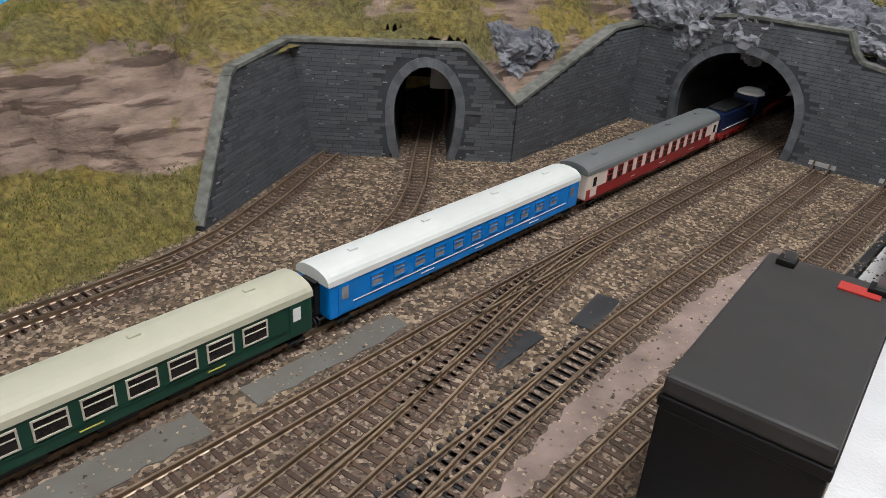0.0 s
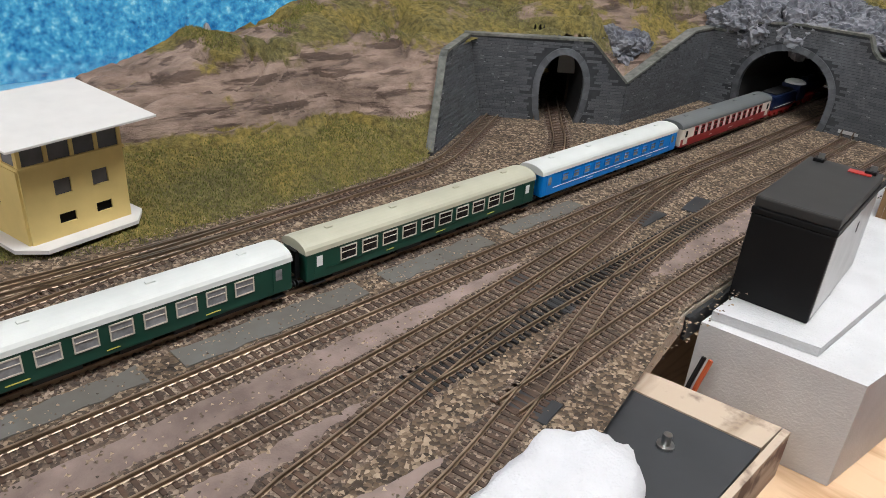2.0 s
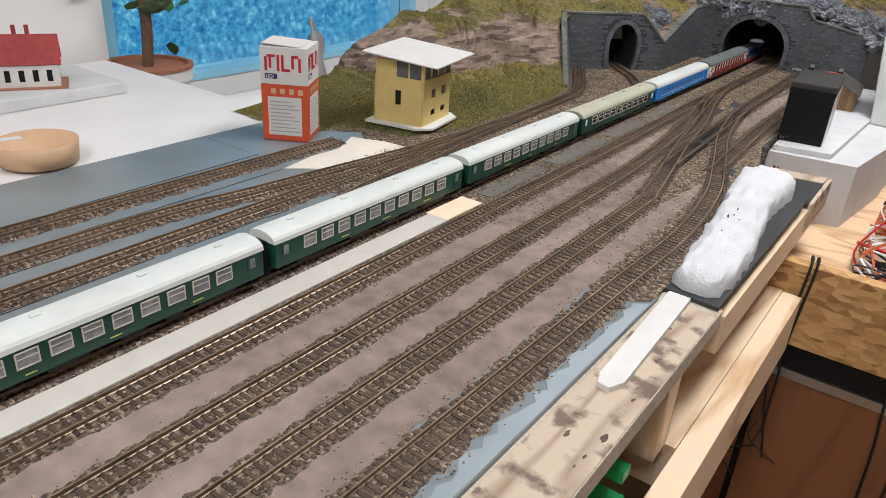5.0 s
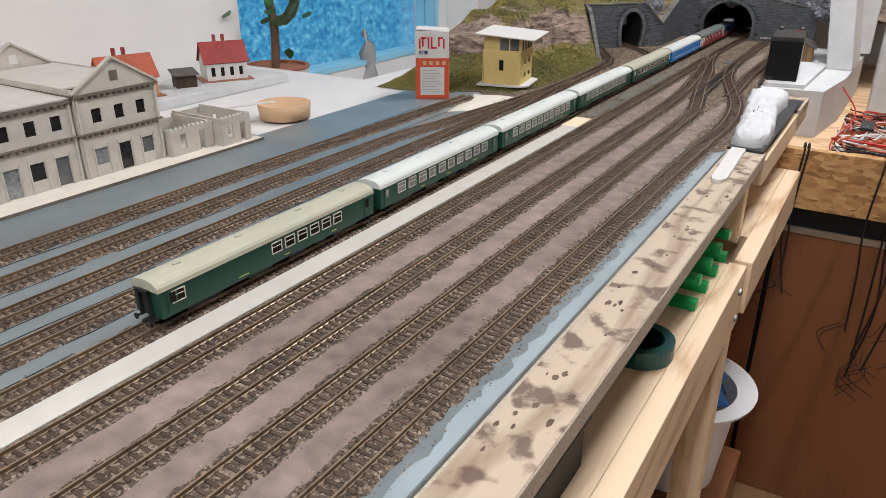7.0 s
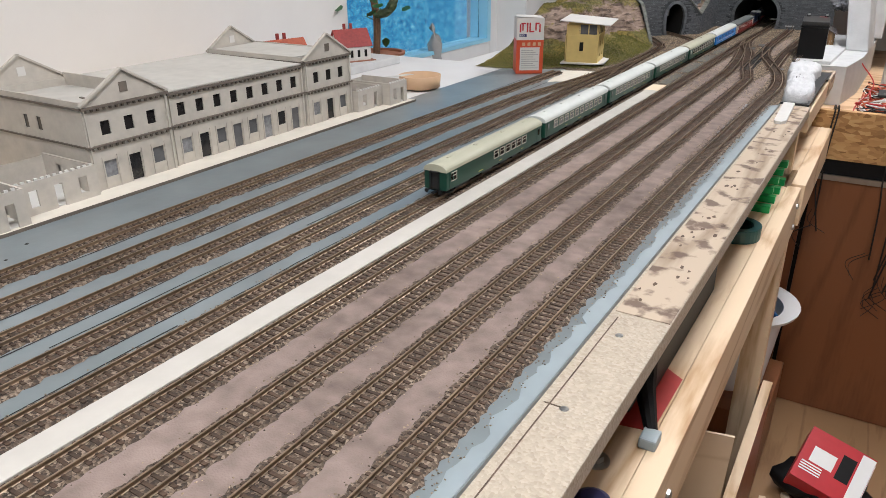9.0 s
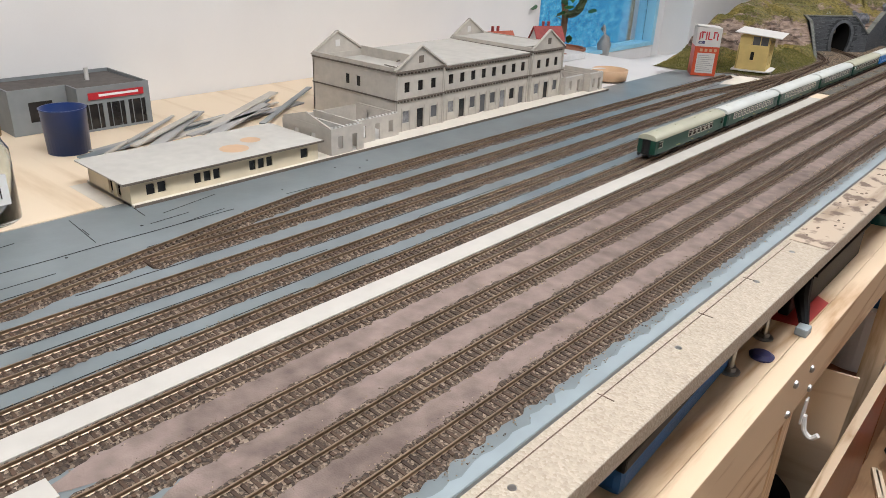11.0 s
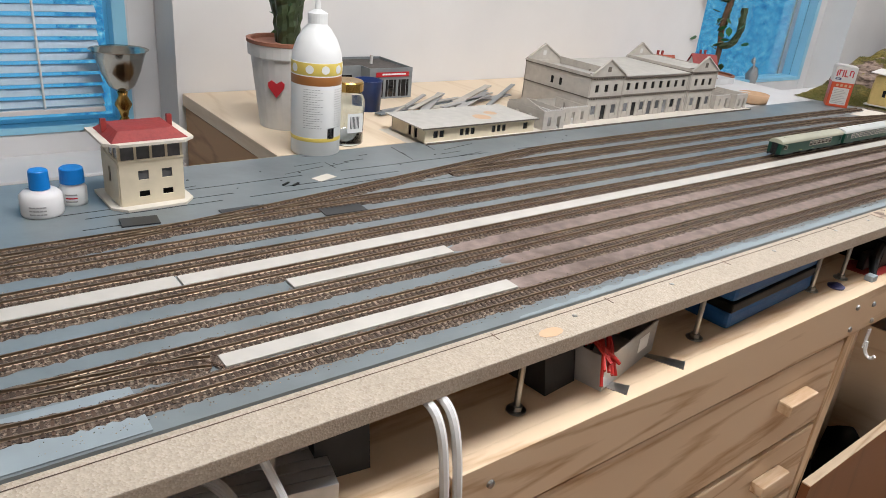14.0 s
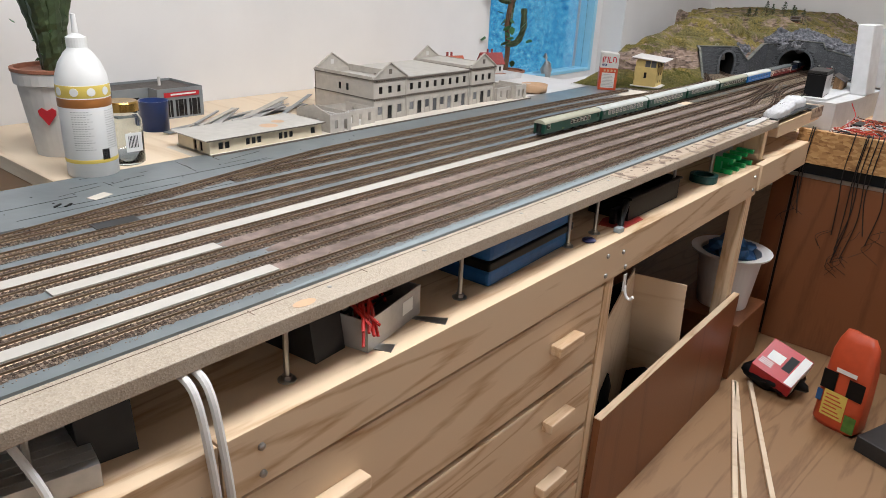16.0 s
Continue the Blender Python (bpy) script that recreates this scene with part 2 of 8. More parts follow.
M["station"] = mat("station", (0.53, 0.485, 0.425), 0.75, var=0.09, scale=70, bump=0.15)
M["station_roof"] = mat("station_roof", (0.54, 0.515, 0.47), 0.75, var=0.07, scale=50)
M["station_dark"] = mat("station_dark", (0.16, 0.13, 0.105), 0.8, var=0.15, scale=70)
M["red_roof"] = mat("red_roof", (0.33, 0.035, 0.03), 0.6, var=0.15, scale=160, bump=0.3)
M["orange_roof"] = mat("orange_roof", (0.48, 0.10, 0.045), 0.65, var=0.15, scale=160, bump=0.3)
M["orange_wall"] = mat("orange_wall", (0.50, 0.24, 0.11), 0.7, var=0.12, scale=120)
M["dark_wood"] = mat("dark_wood", (0.06, 0.035, 0.02), 0.75, var=0.25, scale=90, stretch=(1, 1, 0.2))
M["shack_wood"] = mat("shack_wood", (0.30, 0.17, 0.075), 0.7, var=0.25, scale=120, stretch=(1, 1, 0.15), obj=0.25)
M["tar_roof"] = mat("tar_roof", (0.12, 0.105, 0.095), 0.85, var=0.18, scale=90)
M["kiosk_grey"] = mat("kiosk_grey", (0.23, 0.245, 0.25), 0.6, var=0.08, scale=50)
M["blue_plastic"] = mat("blue_plastic", (0.006, 0.03, 0.14), 0.3, var=0.08, scale=40)
M["case_blue"] = mat("case_blue", (0.008, 0.09, 0.26), 0.55, var=0.12, scale=60, bump=0.2, bscale=600)
M["green_plastic"] = mat("green_plastic", (0.01, 0.36, 0.10), 0.35, var=0.08, scale=40)
M["teal"] = mat("teal", (0.005, 0.07, 0.07), 0.35, var=0.08, scale=40)
M["terracotta"] = mat("terracotta", (0.35, 0.14, 0.08), 0.75, var=0.1, scale=60)
M["soil"] = mat("soil", (0.05, 0.03, 0.02), 0.95, var=0.3, scale=120, bump=0.8)
M["plant"] = mat("plant", (0.055, 0.085, 0.03), 0.55, var=0.3, scale=70, bump=0.3, island=0.35)
M["leaf"] = mat("leaf", (0.03, 0.13, 0.035), 0.4, var=0.15, scale=50)
M["bark"] = mat("bark", (0.16, 0.09, 0.05), 0.85, var=0.25, scale=90, bump=0.5)
M["cup_wood"] = mat("cup_wood", (0.62, 0.40, 0.24), 0.5, var=0.07, scale=40)
M["gold"] = mat("gold", (0.55, 0.34, 0.1), 0.25, metal=1.0, var=0.1, scale=40)
M["black_wire"] = mat("black_wire", (0.012, 0.01, 0.01), 0.45, var=0.1, scale=60)
M["red_wire"] = mat("red_wire", (0.5, 0.02, 0.015), 0.4, var=0.1, scale=60)
M["orange_wire"] = mat("orange_wire", (0.5, 0.10, 0.03), 0.4, var=0.1, scale=60)
M["white_wire"] = mat("white_wire", (0.75, 0.74, 0.72), 0.4, var=0.04, scale=40)
M["print_orange"] = mat("print_orange", (0.60, 0.085, 0.03), 0.4, var=0.06, scale=50)
M["print_red"] = mat("print_red", (0.50, 0.02, 0.03), 0.4, var=0.05, scale=50)
M["print_navy"] = mat("print_navy", (0.03, 0.03, 0.12), 0.4, var=0.05, scale=50)
M["print_grey"] = mat("print_grey", (0.36, 0.35, 0.34), 0.5, var=0.05, scale=50)
M["print_yellow"] = mat("print_yellow", (0.72, 0.55, 0.12), 0.4, var=0.05, scale=50)
M["print_brown"] = mat("print_brown", (0.34, 0.13, 0.03), 0.4, var=0.05, scale=50)
M["print_green"] = mat("print_green", (0.10, 0.22, 0.04), 0.4, var=0.2, scale=50)
M["stain"] = mat("stain", (0.17, 0.11, 0.075), 0.8, var=0.3, scale=90)
M["window_frame"] = mat("window_frame", (0.30, 0.62, 0.80), 0.35, var=0.04, scale=20)
M["blind"] = mat("blind", (0.55, 0.66, 0.74), 0.4, var=0.05, scale=40)
M["ceiling"] = mat("ceiling", (0.8, 0.79, 0.77), 0.9, var=0.03, scale=6)


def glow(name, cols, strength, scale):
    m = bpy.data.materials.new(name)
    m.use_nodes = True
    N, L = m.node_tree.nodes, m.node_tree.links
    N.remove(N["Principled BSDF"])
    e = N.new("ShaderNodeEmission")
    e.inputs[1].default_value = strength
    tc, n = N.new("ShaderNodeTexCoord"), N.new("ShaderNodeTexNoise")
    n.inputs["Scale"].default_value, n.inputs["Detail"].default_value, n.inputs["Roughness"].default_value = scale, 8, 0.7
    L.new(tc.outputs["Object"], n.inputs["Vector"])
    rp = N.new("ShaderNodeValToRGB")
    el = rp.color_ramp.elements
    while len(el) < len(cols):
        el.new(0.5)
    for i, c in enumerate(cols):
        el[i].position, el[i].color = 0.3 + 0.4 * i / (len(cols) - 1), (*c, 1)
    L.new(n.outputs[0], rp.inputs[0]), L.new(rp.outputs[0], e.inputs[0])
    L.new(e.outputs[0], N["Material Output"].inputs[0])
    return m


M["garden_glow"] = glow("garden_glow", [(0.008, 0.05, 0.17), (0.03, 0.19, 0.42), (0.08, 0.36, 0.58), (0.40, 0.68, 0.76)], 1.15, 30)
M["ground_glow"] = glow("ground_glow", [(0.08, 0.10, 0.30), (0.17, 0.16, 0.42)], 0.8, 2)
M["sky_glow"] = glow("sky_glow", [(0.10, 0.42, 0.75), (0.16, 0.52, 0.85)], 0.9, 2)
M["lamp_glow"] = glow("lamp_glow", [(1.0, 0.95, 0.88), (1.0, 0.95, 0.88)], 4.0, 1)

# ---- mesh helpers ----
def thing(name, loc=(0, 0, 0), rz=0.0, label="", category="", group="", kind=""):
    ob = new(name)
    ob.empty_display_size = 0.02
    ob.matrix_basis = pose(*loc, 0, 0, rz)
    return tagged(ob, label, category, group, kind)


def part(name, bm, material, parent=None, label="", smooth=False):
    me = bpy.data.meshes.new(name)
    bmesh.ops.recalc_face_normals(bm, faces=bm.faces)
    if smooth:
        for f in bm.faces:
            f.smooth = True
    bm.to_mesh(me)
    bm.free()
    me.materials.append(M[material] if isinstance(material, str) else material)
    ob = new(name, me)
    if parent is not None:
        ob.parent = parent
    if label:
        ob["label"] = label
    return ob


def again(name, me, m, parent):
    """One more object on a mesh that is there already."""
    ob = new(name, me)
    ob.parent = parent
    ob.matrix_basis = m
    return ob


def raw(name, verts, faces, material, parent=None, label="", smooth=False):
    me = bpy.data.meshes.new(name)
    me.from_pydata(verts, [], faces)
    me.materials.append(M[material])
    if smooth:
        me.shade_smooth()
    ob = new(name, me)
    if parent is not None:
        ob.parent = parent
    if label:
        ob["label"] = label
    return ob


def box(bm, x0, x1, y0, y1, z0, z1, bevel=0.0, m=None):
    vs = [bm.verts.new((x, y, z)) for x in (x0, x1) for y in (y0, y1) for z in (z0, z1)]
    fs = [bm.faces.new([vs[i] for i in q]) for q in ((0, 1, 3, 2), (4, 6, 7, 5), (0, 4, 5, 1), (2, 3, 7, 6), (0, 2, 6, 4), (1, 5, 7, 3))]
    if bevel:
        es = {e for f in fs for e in f.edges}
        r = bmesh.ops.bevel(bm, geom=list(es), offset=bevel, segments=2, affect="EDGES", profile=0.6)
        vs = list({v for f in r["faces"] for v in f.verts} | {v for v in vs if v.is_valid})
    if m is not None:
        bmesh.ops.transform(bm, matrix=m, verts=vs)
    return bm


def B(x0, x1, y0, y1, z0, z1, bevel=0.0, m=None):
    return box(bmesh.new(), x0, x1, y0, y1, z0, z1, bevel, m)


def prism(bm, poly, z0, z1, m=None):
    """A polygon in x, y raised from z0 to z1."""
    lo = [bm.verts.new((x, y, z0)) for x, y in poly]
    hi = [bm.verts.new((x, y, z1)) for x, y in poly]
    n = len(poly)
    bm.faces.new(lo[::-1])
    bm.faces.new(hi)
    for i in range(n):
        bm.faces.new((lo[i], lo[(i + 1) % n], hi[(i + 1) % n], hi[i]))
    if m is not None:
        bmesh.ops.transform(bm, matrix=m, verts=lo + hi)
    return bm


def tube(bm, pts, r, seg=6, closed=False):
    pts = [Vector(p) for p in pts]
    rings = []
    n = len(pts)
    for i, p in enumerate(pts):
        a, b = pts[max(i - 1, 0)], pts[min(i + 1, n - 1)]
        t = (b - a).normalized()
        u = t.orthogonal().normalized() if i == 0 else (rings_u - t * rings_u.dot(t)).normalized()
        rings_u = u
        v = t.cross(u)
        rr = r[i] if isinstance(r, (list, tuple)) else r
        rings.append([bm.verts.new(p + (u * math.cos(2 * math.pi * k / seg) + v * math.sin(2 * math.pi * k / seg)) * rr) for k in range(seg)])
    for A, C in zip(rings, rings[1:]):
        for k in range(seg):
            bm.faces.new((A[k], A[(k + 1) % seg], C[(k + 1) % seg], C[k]))
    bm.faces.new(rings[0][::-1])
    bm.faces.new(rings[-1])
    return bm


def lathe(bm, prof, seg=20, c=(0, 0, 0)):
    """A profile of (radius, height) turned round the upright through c."""
    rings = []
    for r, z in prof:
        rings.append([bm.verts.new((c[0] + r * math.cos(2 * math.pi * k / seg), c[1] + r * math.sin(2 * math.pi * k / seg), c[2] + z)) for k in range(seg)])
    for A, C in zip(rings, rings[1:]):
        for k in range(seg):
            bm.faces.new((A[k], A[(k + 1) % seg], C[(k + 1) % seg], C[k]))
    if prof[0][0] > 1e-5:
        bm.faces.new(rings[0][::-1])
    if prof[-1][0] > 1e-5:
        bm.faces.new(rings[-1])
    return bm


def smoothpath(pts, n=10):
    """Catmull-Rom through the points."""
    P = [Vector(p) for p in pts]
    P = [P[0] * 2 - P[1]] + P + [P[-1] * 2 - P[-2]]
    out = []
    for i in range(1, len(P) - 2):
        a, b, c, d = P[i - 1:i + 3]
        for k in range(n):
            t = k / n
            out.append(0.5 * (2 * b + (c - a) * t + (2 * a - 5 * b + 4 * c - d) * t * t + (3 * b - a - 3 * c + d) * t ** 3))
    out.append(P[-2])
    return out


FLOOR, CEIL = -0.88, 1.6
WALL_X, FAR_Y, NEAR_Y, EAST_X = -1.14, 2.0, -4.4, 2.2
BOARD_X = 0.140      # outer edge of the layout's board
SHEET_X = 0.087      # outer edge of the painted sheet

# ---- the room ----
def room():
    part("floor", B(-1.6, EAST_X, NEAR_Y, FAR_Y, FLOOR - 0.05, FLOOR), "floor_wood")
    bpy.data.objects["floor"]["kind"] = "structure"
    tagged(bpy.data.objects["floor"], "brown wooden plank floor of the hobby room", "floor", "", "structure")
    c = part("ceiling", B(-1.6, EAST_X, NEAR_Y, FAR_Y, CEIL, CEIL + 0.05), "ceiling")
    tagged(c, "plain white painted ceiling", "ceiling", "", "structure")
    w = thing("wall_west", label="white plastered wall with two deep window openings", category="wall", kind="structure")
    wins = [(-3.36, -2.50), (-0.45, 0.78)]
    sill, head = -0.17, 1.05
    ys = [NEAR_Y] + [y for a in wins for y in a] + [FAR_Y]
    for a, b in zip(ys[0::2], ys[1::2]):
        part("wall_panel", B(-1.44, WALL_X, a, b, FLOOR, CEIL), "white_wall", w)
    for a, b in wins:
        part("wall_panel", B(-1.44, WALL_X, a, b, FLOOR, sill), "white_wall", w)
        part("wall_panel", B(-1.44, WALL_X, a, b, head, CEIL), "white_wall", w)
    for nm, bb, lab in (("wall_north", (-1.44, EAST_X, FAR_Y, FAR_Y + 0.1, FLOOR, CEIL), "white plastered far wall"),
                        ("wall_south", (-1.44, EAST_X, NEAR_Y - 0.1, NEAR_Y, FLOOR, CEIL), "white plastered near wall"),
                        ("wall_east", (EAST_X, EAST_X + 0.1, NEAR_Y - 0.1, FAR_Y + 0.1, FLOOR, CEIL), "white plastered side wall")):
        tagged(part(nm, B(*bb), "white_wall"), lab, "wall", "", "structure")
    # windows
    for i, (a, b) in enumerate(wins):
        wd = thing("window_%d" % (i + 1), label="blue-lit window with a plain frame" if i else "window with lowered slatted blind", category="window", kind="structure")
        x0, x1 = -1.36, -1.28
        fw = 0.07
        for nm, bb in (("window_frame", (x0, x1, a, a + fw, sill, head)), ("window_frame", (x0, x1, b - fw, b, sill, head)),
                       ("window_frame", (x0, x1, a + fw, b - fw, sill, sill + 0.055)), ("window_frame", (x0, x1, a + fw, b - fw, head - 0.06, head))):
            part(nm, B(*bb, bevel=0.006), "white_board", wd)
        for bb in ((x0 - 0.005, x1 + 0.004, a + fw, a + fw + 0.03, sill + 0.055, head - 0.06), (x0 - 0.005, x1 + 0.004, b - fw - 0.03, b - fw, sill + 0.055, head - 0.06),
                   (x0 - 0.005, x1 + 0.004, a + fw + 0.03, b - fw - 0.03, sill + 0.055, sill + 0.07)):
            part("window_sash", B(*bb), "window_frame", wd)
        g = part("pane", B(-1.325, -1.319, a + fw + 0.03, b - fw - 0.03, sill + 0.07, head - 0.06), "glass", wd)
        g.visible_shadow = False
    bl = bpy.data.objects["window_1"]
    for k in range(38):
        part("blind_slat", B(-1.0, 1.0, -0.012, 0.012, -0.0006, 0.0006), "blind", bl) if k == 0 else None
    first = [o for o in bl.children if o.name.startswith("blind_slat")][0]
    first.matrix_basis = pose(-1.26, -3.00, -0.04, 35, 0, 90) @ Matrix.Diagonal((0.36, 1, 1, 1))
    for k in range(1, 38):
        again("blind_slat", first.data, pose(-1.26, -3.00, -0.04 + k * 0.0265, 35, 0, 90) @ Matrix.Diagonal((0.36, 1, 1, 1)), bl)
    part("blind_rail", B(-1.272, -1.248, -3.36, -2.64, -0.065, -0.052, 0.003), "white_board", bl)
    for y in (-3.25, -2.77):
        part("blind_cord", tube(bmesh.new(), [(-1.246, y, -0.05), (-1.246, y, 0.98)], 0.003, 5), "white_wire", bl)
    tagged(part("window_sill", B(-1.44, -0.66, -0.45, 0.95, -0.2, -0.168, 0.004), "white_board"), "white window sill behind the layout", "sill", "", "structure")
    tagged(part("window_sill", B(-1.44, -1.10, -3.36, -2.50, -0.2, -0.168, 0.004), "white_board"), "white window sill with a trophy", "sill", "", "structure")
    # outside: panels that glow themselves, in place of outdoor light on garden and ground
    tagged(part("backdrop", B(-3.3, -3.28, -2.6, 4.2, -0.75, 2.4), "garden_glow"), "glowing panel of bluish garden foliage outside the window at dusk", "backdrop", "", "structure")
    tagged(part("backdrop", B(-3.27, -1.6, -2.6, 4.2, -0.9, -0.88), "ground_glow"), "glowing panel of violet paved ground outside the window", "backdrop", "", "structure")
    tagged(part("backdrop", B(-1.9, -1.88, -4.2, -2.62, -0.75, 1.8), "sky_glow"), "pale blue dusk light behind the blind", "backdrop", "", "structure")
    # ceiling lamps
    for loc, w2, h2 in (((0.26, -2.3, 1.535), 0.5, 1.2), ((0.30, 0.05, 1.535), 0.5, 1.0)):
        l = thing("ceiling_lamp", loc, label="flat white ceiling light panel", category="lamp")
        part("frame", B(-w2 / 2 - 0.02, w2 / 2 + 0.02, -h2 / 2 - 0.02, h2 / 2 + 0.02, 0.03, 0.064, 0.004), "white_board", l)
        part("diffuser", B(-w2 / 2, w2 / 2, -h2 / 2, h2 / 2, 0.004, 0.029), "lamp_glow", l)


room()

# ---- the layout's boards ----
def boards():
    t = thing("layout_board", label="chipboard layout board painted grey, with a bare outer strip", category="table", kind="structure")
    part("board", B(-0.60, BOARD_X, -3.6, -0.615, -0.024, -0.004, 0.0015), "chipboard", t)
    part("board", prism(bmesh.new(), [(-0.60, -0.612), (0.09, -0.612), (0.085, -0.3), (0.05, -0.17), (0.022, -0.02), (0.022, 0.9), (-0.60, 0.9)], -0.024, -0.004), "chipboard", t)
    part("painted_sheet", B(-0.585, SHEET_X, -3.6, -0.64, -0.004, 0.0), "grey_paint", t, "grey painted card sheet")
    part("edge_strip", prism(bmesh.new(), [(0.0222, -0.02), (0.0262, -0.021), (0.0302, 0.66), (0.0222, 0.66)], -0.03, -0.0075), "dark_paint", t, "black painted edge strip")
    part("painted_sheet", B(-0.585, -0.345, -0.639, -0.46, -0.004, -0.0001), "grey_paint", t, "grey painted card sheet")
    rs = random.Random(8)
    rim = [(-0.405, -0.652), (-0.36, -0.61), (-0.35, -0.54), (-0.36, -0.465), (-0.395, -0.47), (-0.43, -0.486), (-0.44, -0.49), (-0.412, -0.54), (-0.414, -0.59)]
    part("bare_patch", prism(bmesh.new(), [(x + rs.uniform(-0.004, 0.004), y + rs.uniform(-0.004, 0.004)) for x, y in rim], 0.0, 0.0009), "cream_card", t, "bare cream plaster patch")
    # darker paint lines along the sheet's rim
    rim = [(SHEET_X - 0.001, y) for y in (-0.66, -2.5)]
    rng = random.Random(1)
    rim += [(SHEET_X - 0.003 - (0.006 + 0.009 * rng.random()) * min(1, (k + 3) / 30), -2.5 + k * 0.0092) for k in range(200)]
    part("pale_rim", prism(bmesh.new(), rim, 0.0, 0.0006), "pale_paint", t)
    part("worn_plank", B(SHEET_X + 0.003, BOARD_X - 0.001, -1.62, -0.632, -0.0039, -0.003, 0.0003), "worn_plank", t, "stained brown wooden strip")
    part("pencil_line", B(SHEET_X + 0.008, SHEET_X + 0.009, -3.5, -1.63, -0.0038, -0.0034), "stain", t)
    rs = random.Random(17)
    for x in (-0.472, -0.432, -0.408, -0.368, -0.346, -0.306, -0.286, -0.2445, -0.2245):
        y = -2.95 + rs.uniform(0, 0.3)
        while y < -0.75:
            ln = rs.uniform(0.08, 0.34)
            pts = [(x + rs.uniform(-0.0012, 0.0012), y + ln * k / 6) for k in range(7)]
            rim = pts + [(px + 0.0006 + rs.uniform(0, 0.0008), py) for px, py in pts[::-1]]
            part("paint_line", prism(bmesh.new(), rim, 0.0001, 0.0005), "tie_dark", t)
            y += ln + rs.uniform(0.02, 0.16)
    for k in range(14):
        x, y, ln, a = rs.uniform(-0.57, -0.47), rs.uniform(-2.75, -2.15), rs.uniform(0.02, 0.09), rs.choice((4, 8, 86, 12, 94))
        part("pencil_line", B(-0.0005, 0.0005, 0, ln, 0.0001, 0.0004, 0, Matrix.Translation((x, y, 0)) @ Matrix.Rotation(radians(a), 4, "Z")), "tie_dark", t)
    for k in range(16):
        x, y, r = rs.uniform(-0.57, -0.44), rs.uniform(-2.75, -1.6), rs.uniform(0.0012, 0.0035)
        part("paint_spot", lathe(bmesh.new(), [(r, 0.0001), (r * 0.8, 0.0005), (0, 0.0005)], 9, (x, y, 0)), "tie_dark", t)
    d = thing("side_table", label="pale plywood side table against the wall", category="table")
    part("tabletop", B(WALL_X + 0.004, -0.602, -2.49, -0.955, -0.034, -0.004, 0.001), "pale_ply", d)
    part("end_panel", B(WALL_X + 0.02, -0.605, -2.489, -2.47, -0.78, -0.036), "dark_ply", d, "dark grained end panel")
    for x, y in ((-1.1, -2.43), (-0.66, -2.43), (-1.1, -1.0), (-0.66, -1.0)):
        part("leg", B(x - 0.02, x + 0.02, y - 0.02, y + 0.02, FLOOR, -0.036), "plank_z", d)
    w = thing("white_board", label="white board bridging to the window sill", category="board")
    part("panel", prism(bmesh.new(), [(-0.588, -0.95), (WALL_X + 0.02, -0.95), (WALL_X + 0.02, -0.47), (-0.74, -0.47), (-0.735, -0.2), (-0.588, -0.2)], -0.03, -0.002), "white_board", w)
    for x, y in ((-0.66, -0.9), (-1.08, -0.9), (-0.66, -0.3), (-1.05, -0.55)):
        part("support", B(x - 0.02, x + 0.02, y - 0.02, y + 0.02, FLOOR, -0.031), "plank_z", w)
    # station platform
    p = thing("station_platform", label="pale card platform along the station", category="platform")
    part("slab", B(-0.70, -0.558, -2.18, -0.97, -0.002, 0.0035, 0.0008), "cream_card", p)
    part("edge", B(-0.5575, -0.5565, -2.18, -0.97, -0.002, 0.004), "station_dark", p)


boards()

# ---- tracks ----
RAIL_Z = 0.0062


def resample(pts, step):
    P = [np.array(p, float) for p in pts]
    seg = [np.linalg.norm(b - a) for a, b in zip(P, P[1:])]
    tot = sum(seg)
    n = max(2, int(tot / step))
    out, k, acc = [], 0, 0.0
    for i in range(n + 1):
        s = tot * i / n
        while k < len(seg) - 1 and acc + seg[k] < s:
            acc += seg[k]
            k += 1
        t = (s - acc) / max(seg[k], 1e-9)
        out.append(P[k] + (P[k + 1] - P[k]) * min(t, 1))
    return out


def sweep_rail(name, pts, off, parent, material):
    """A rail with head and foot along the line, off metres to its right."""
    prof = [(-0.0011, 0.0026), (-0.0004, 0.0031), (-0.0004, 0.0049), (-0.0007, 0.0053), (-0.0007, RAIL_Z), (0.0007, RAIL_Z), (0.0007, 0.0053), (0.0004, 0.0049), (0.0004, 0.0031), (0.0011, 0.0026)]
    verts, faces = [], []
    n, m = len(pts), len(prof)
    for i, p in enumerate(pts):
        a, b = pts[max(i - 1, 0)], pts[min(i + 1, n - 1)]
        t = (b - a) / np.linalg.norm(b - a)
        r = np.array([t[1], -t[0]])
        for u, z in prof:
            q = p + r * (off + u)
            verts.append((q[0], q[1], z))
    for i in range(n - 1):
        for k in range(m - 1):
            faces.append((i * m + k, i * m + k + 1, (i + 1) * m + k + 1, (i + 1) * m + k))
    faces.append(tuple(range(m)))
    faces.append(tuple(range((n - 1) * m, n * m))[::-1])
    return raw(name, verts, faces, material, parent)


_tie = {}


def tie_mesh(kind):
    if kind not in _tie:
        bm = bmesh.new()
        box(bm, -0.0148, 0.0148, -0.0014, 0.0014, 0.0002, 0.0027)
        for s in (-1, 1):
            for e in (-1, 1):
                c = s * 0.0083 + e * 0.0016
                box(bm, c - 0.0006, c + 0.0006, -0.0009, 0.0009, 0.0027, 0.0035)
        me = bpy.data.meshes.new("sleeper")
        bm.to_mesh(me)
        bm.free()
        me.materials.append(M[kind])
        _tie[kind] = me
    return _tie[kind]


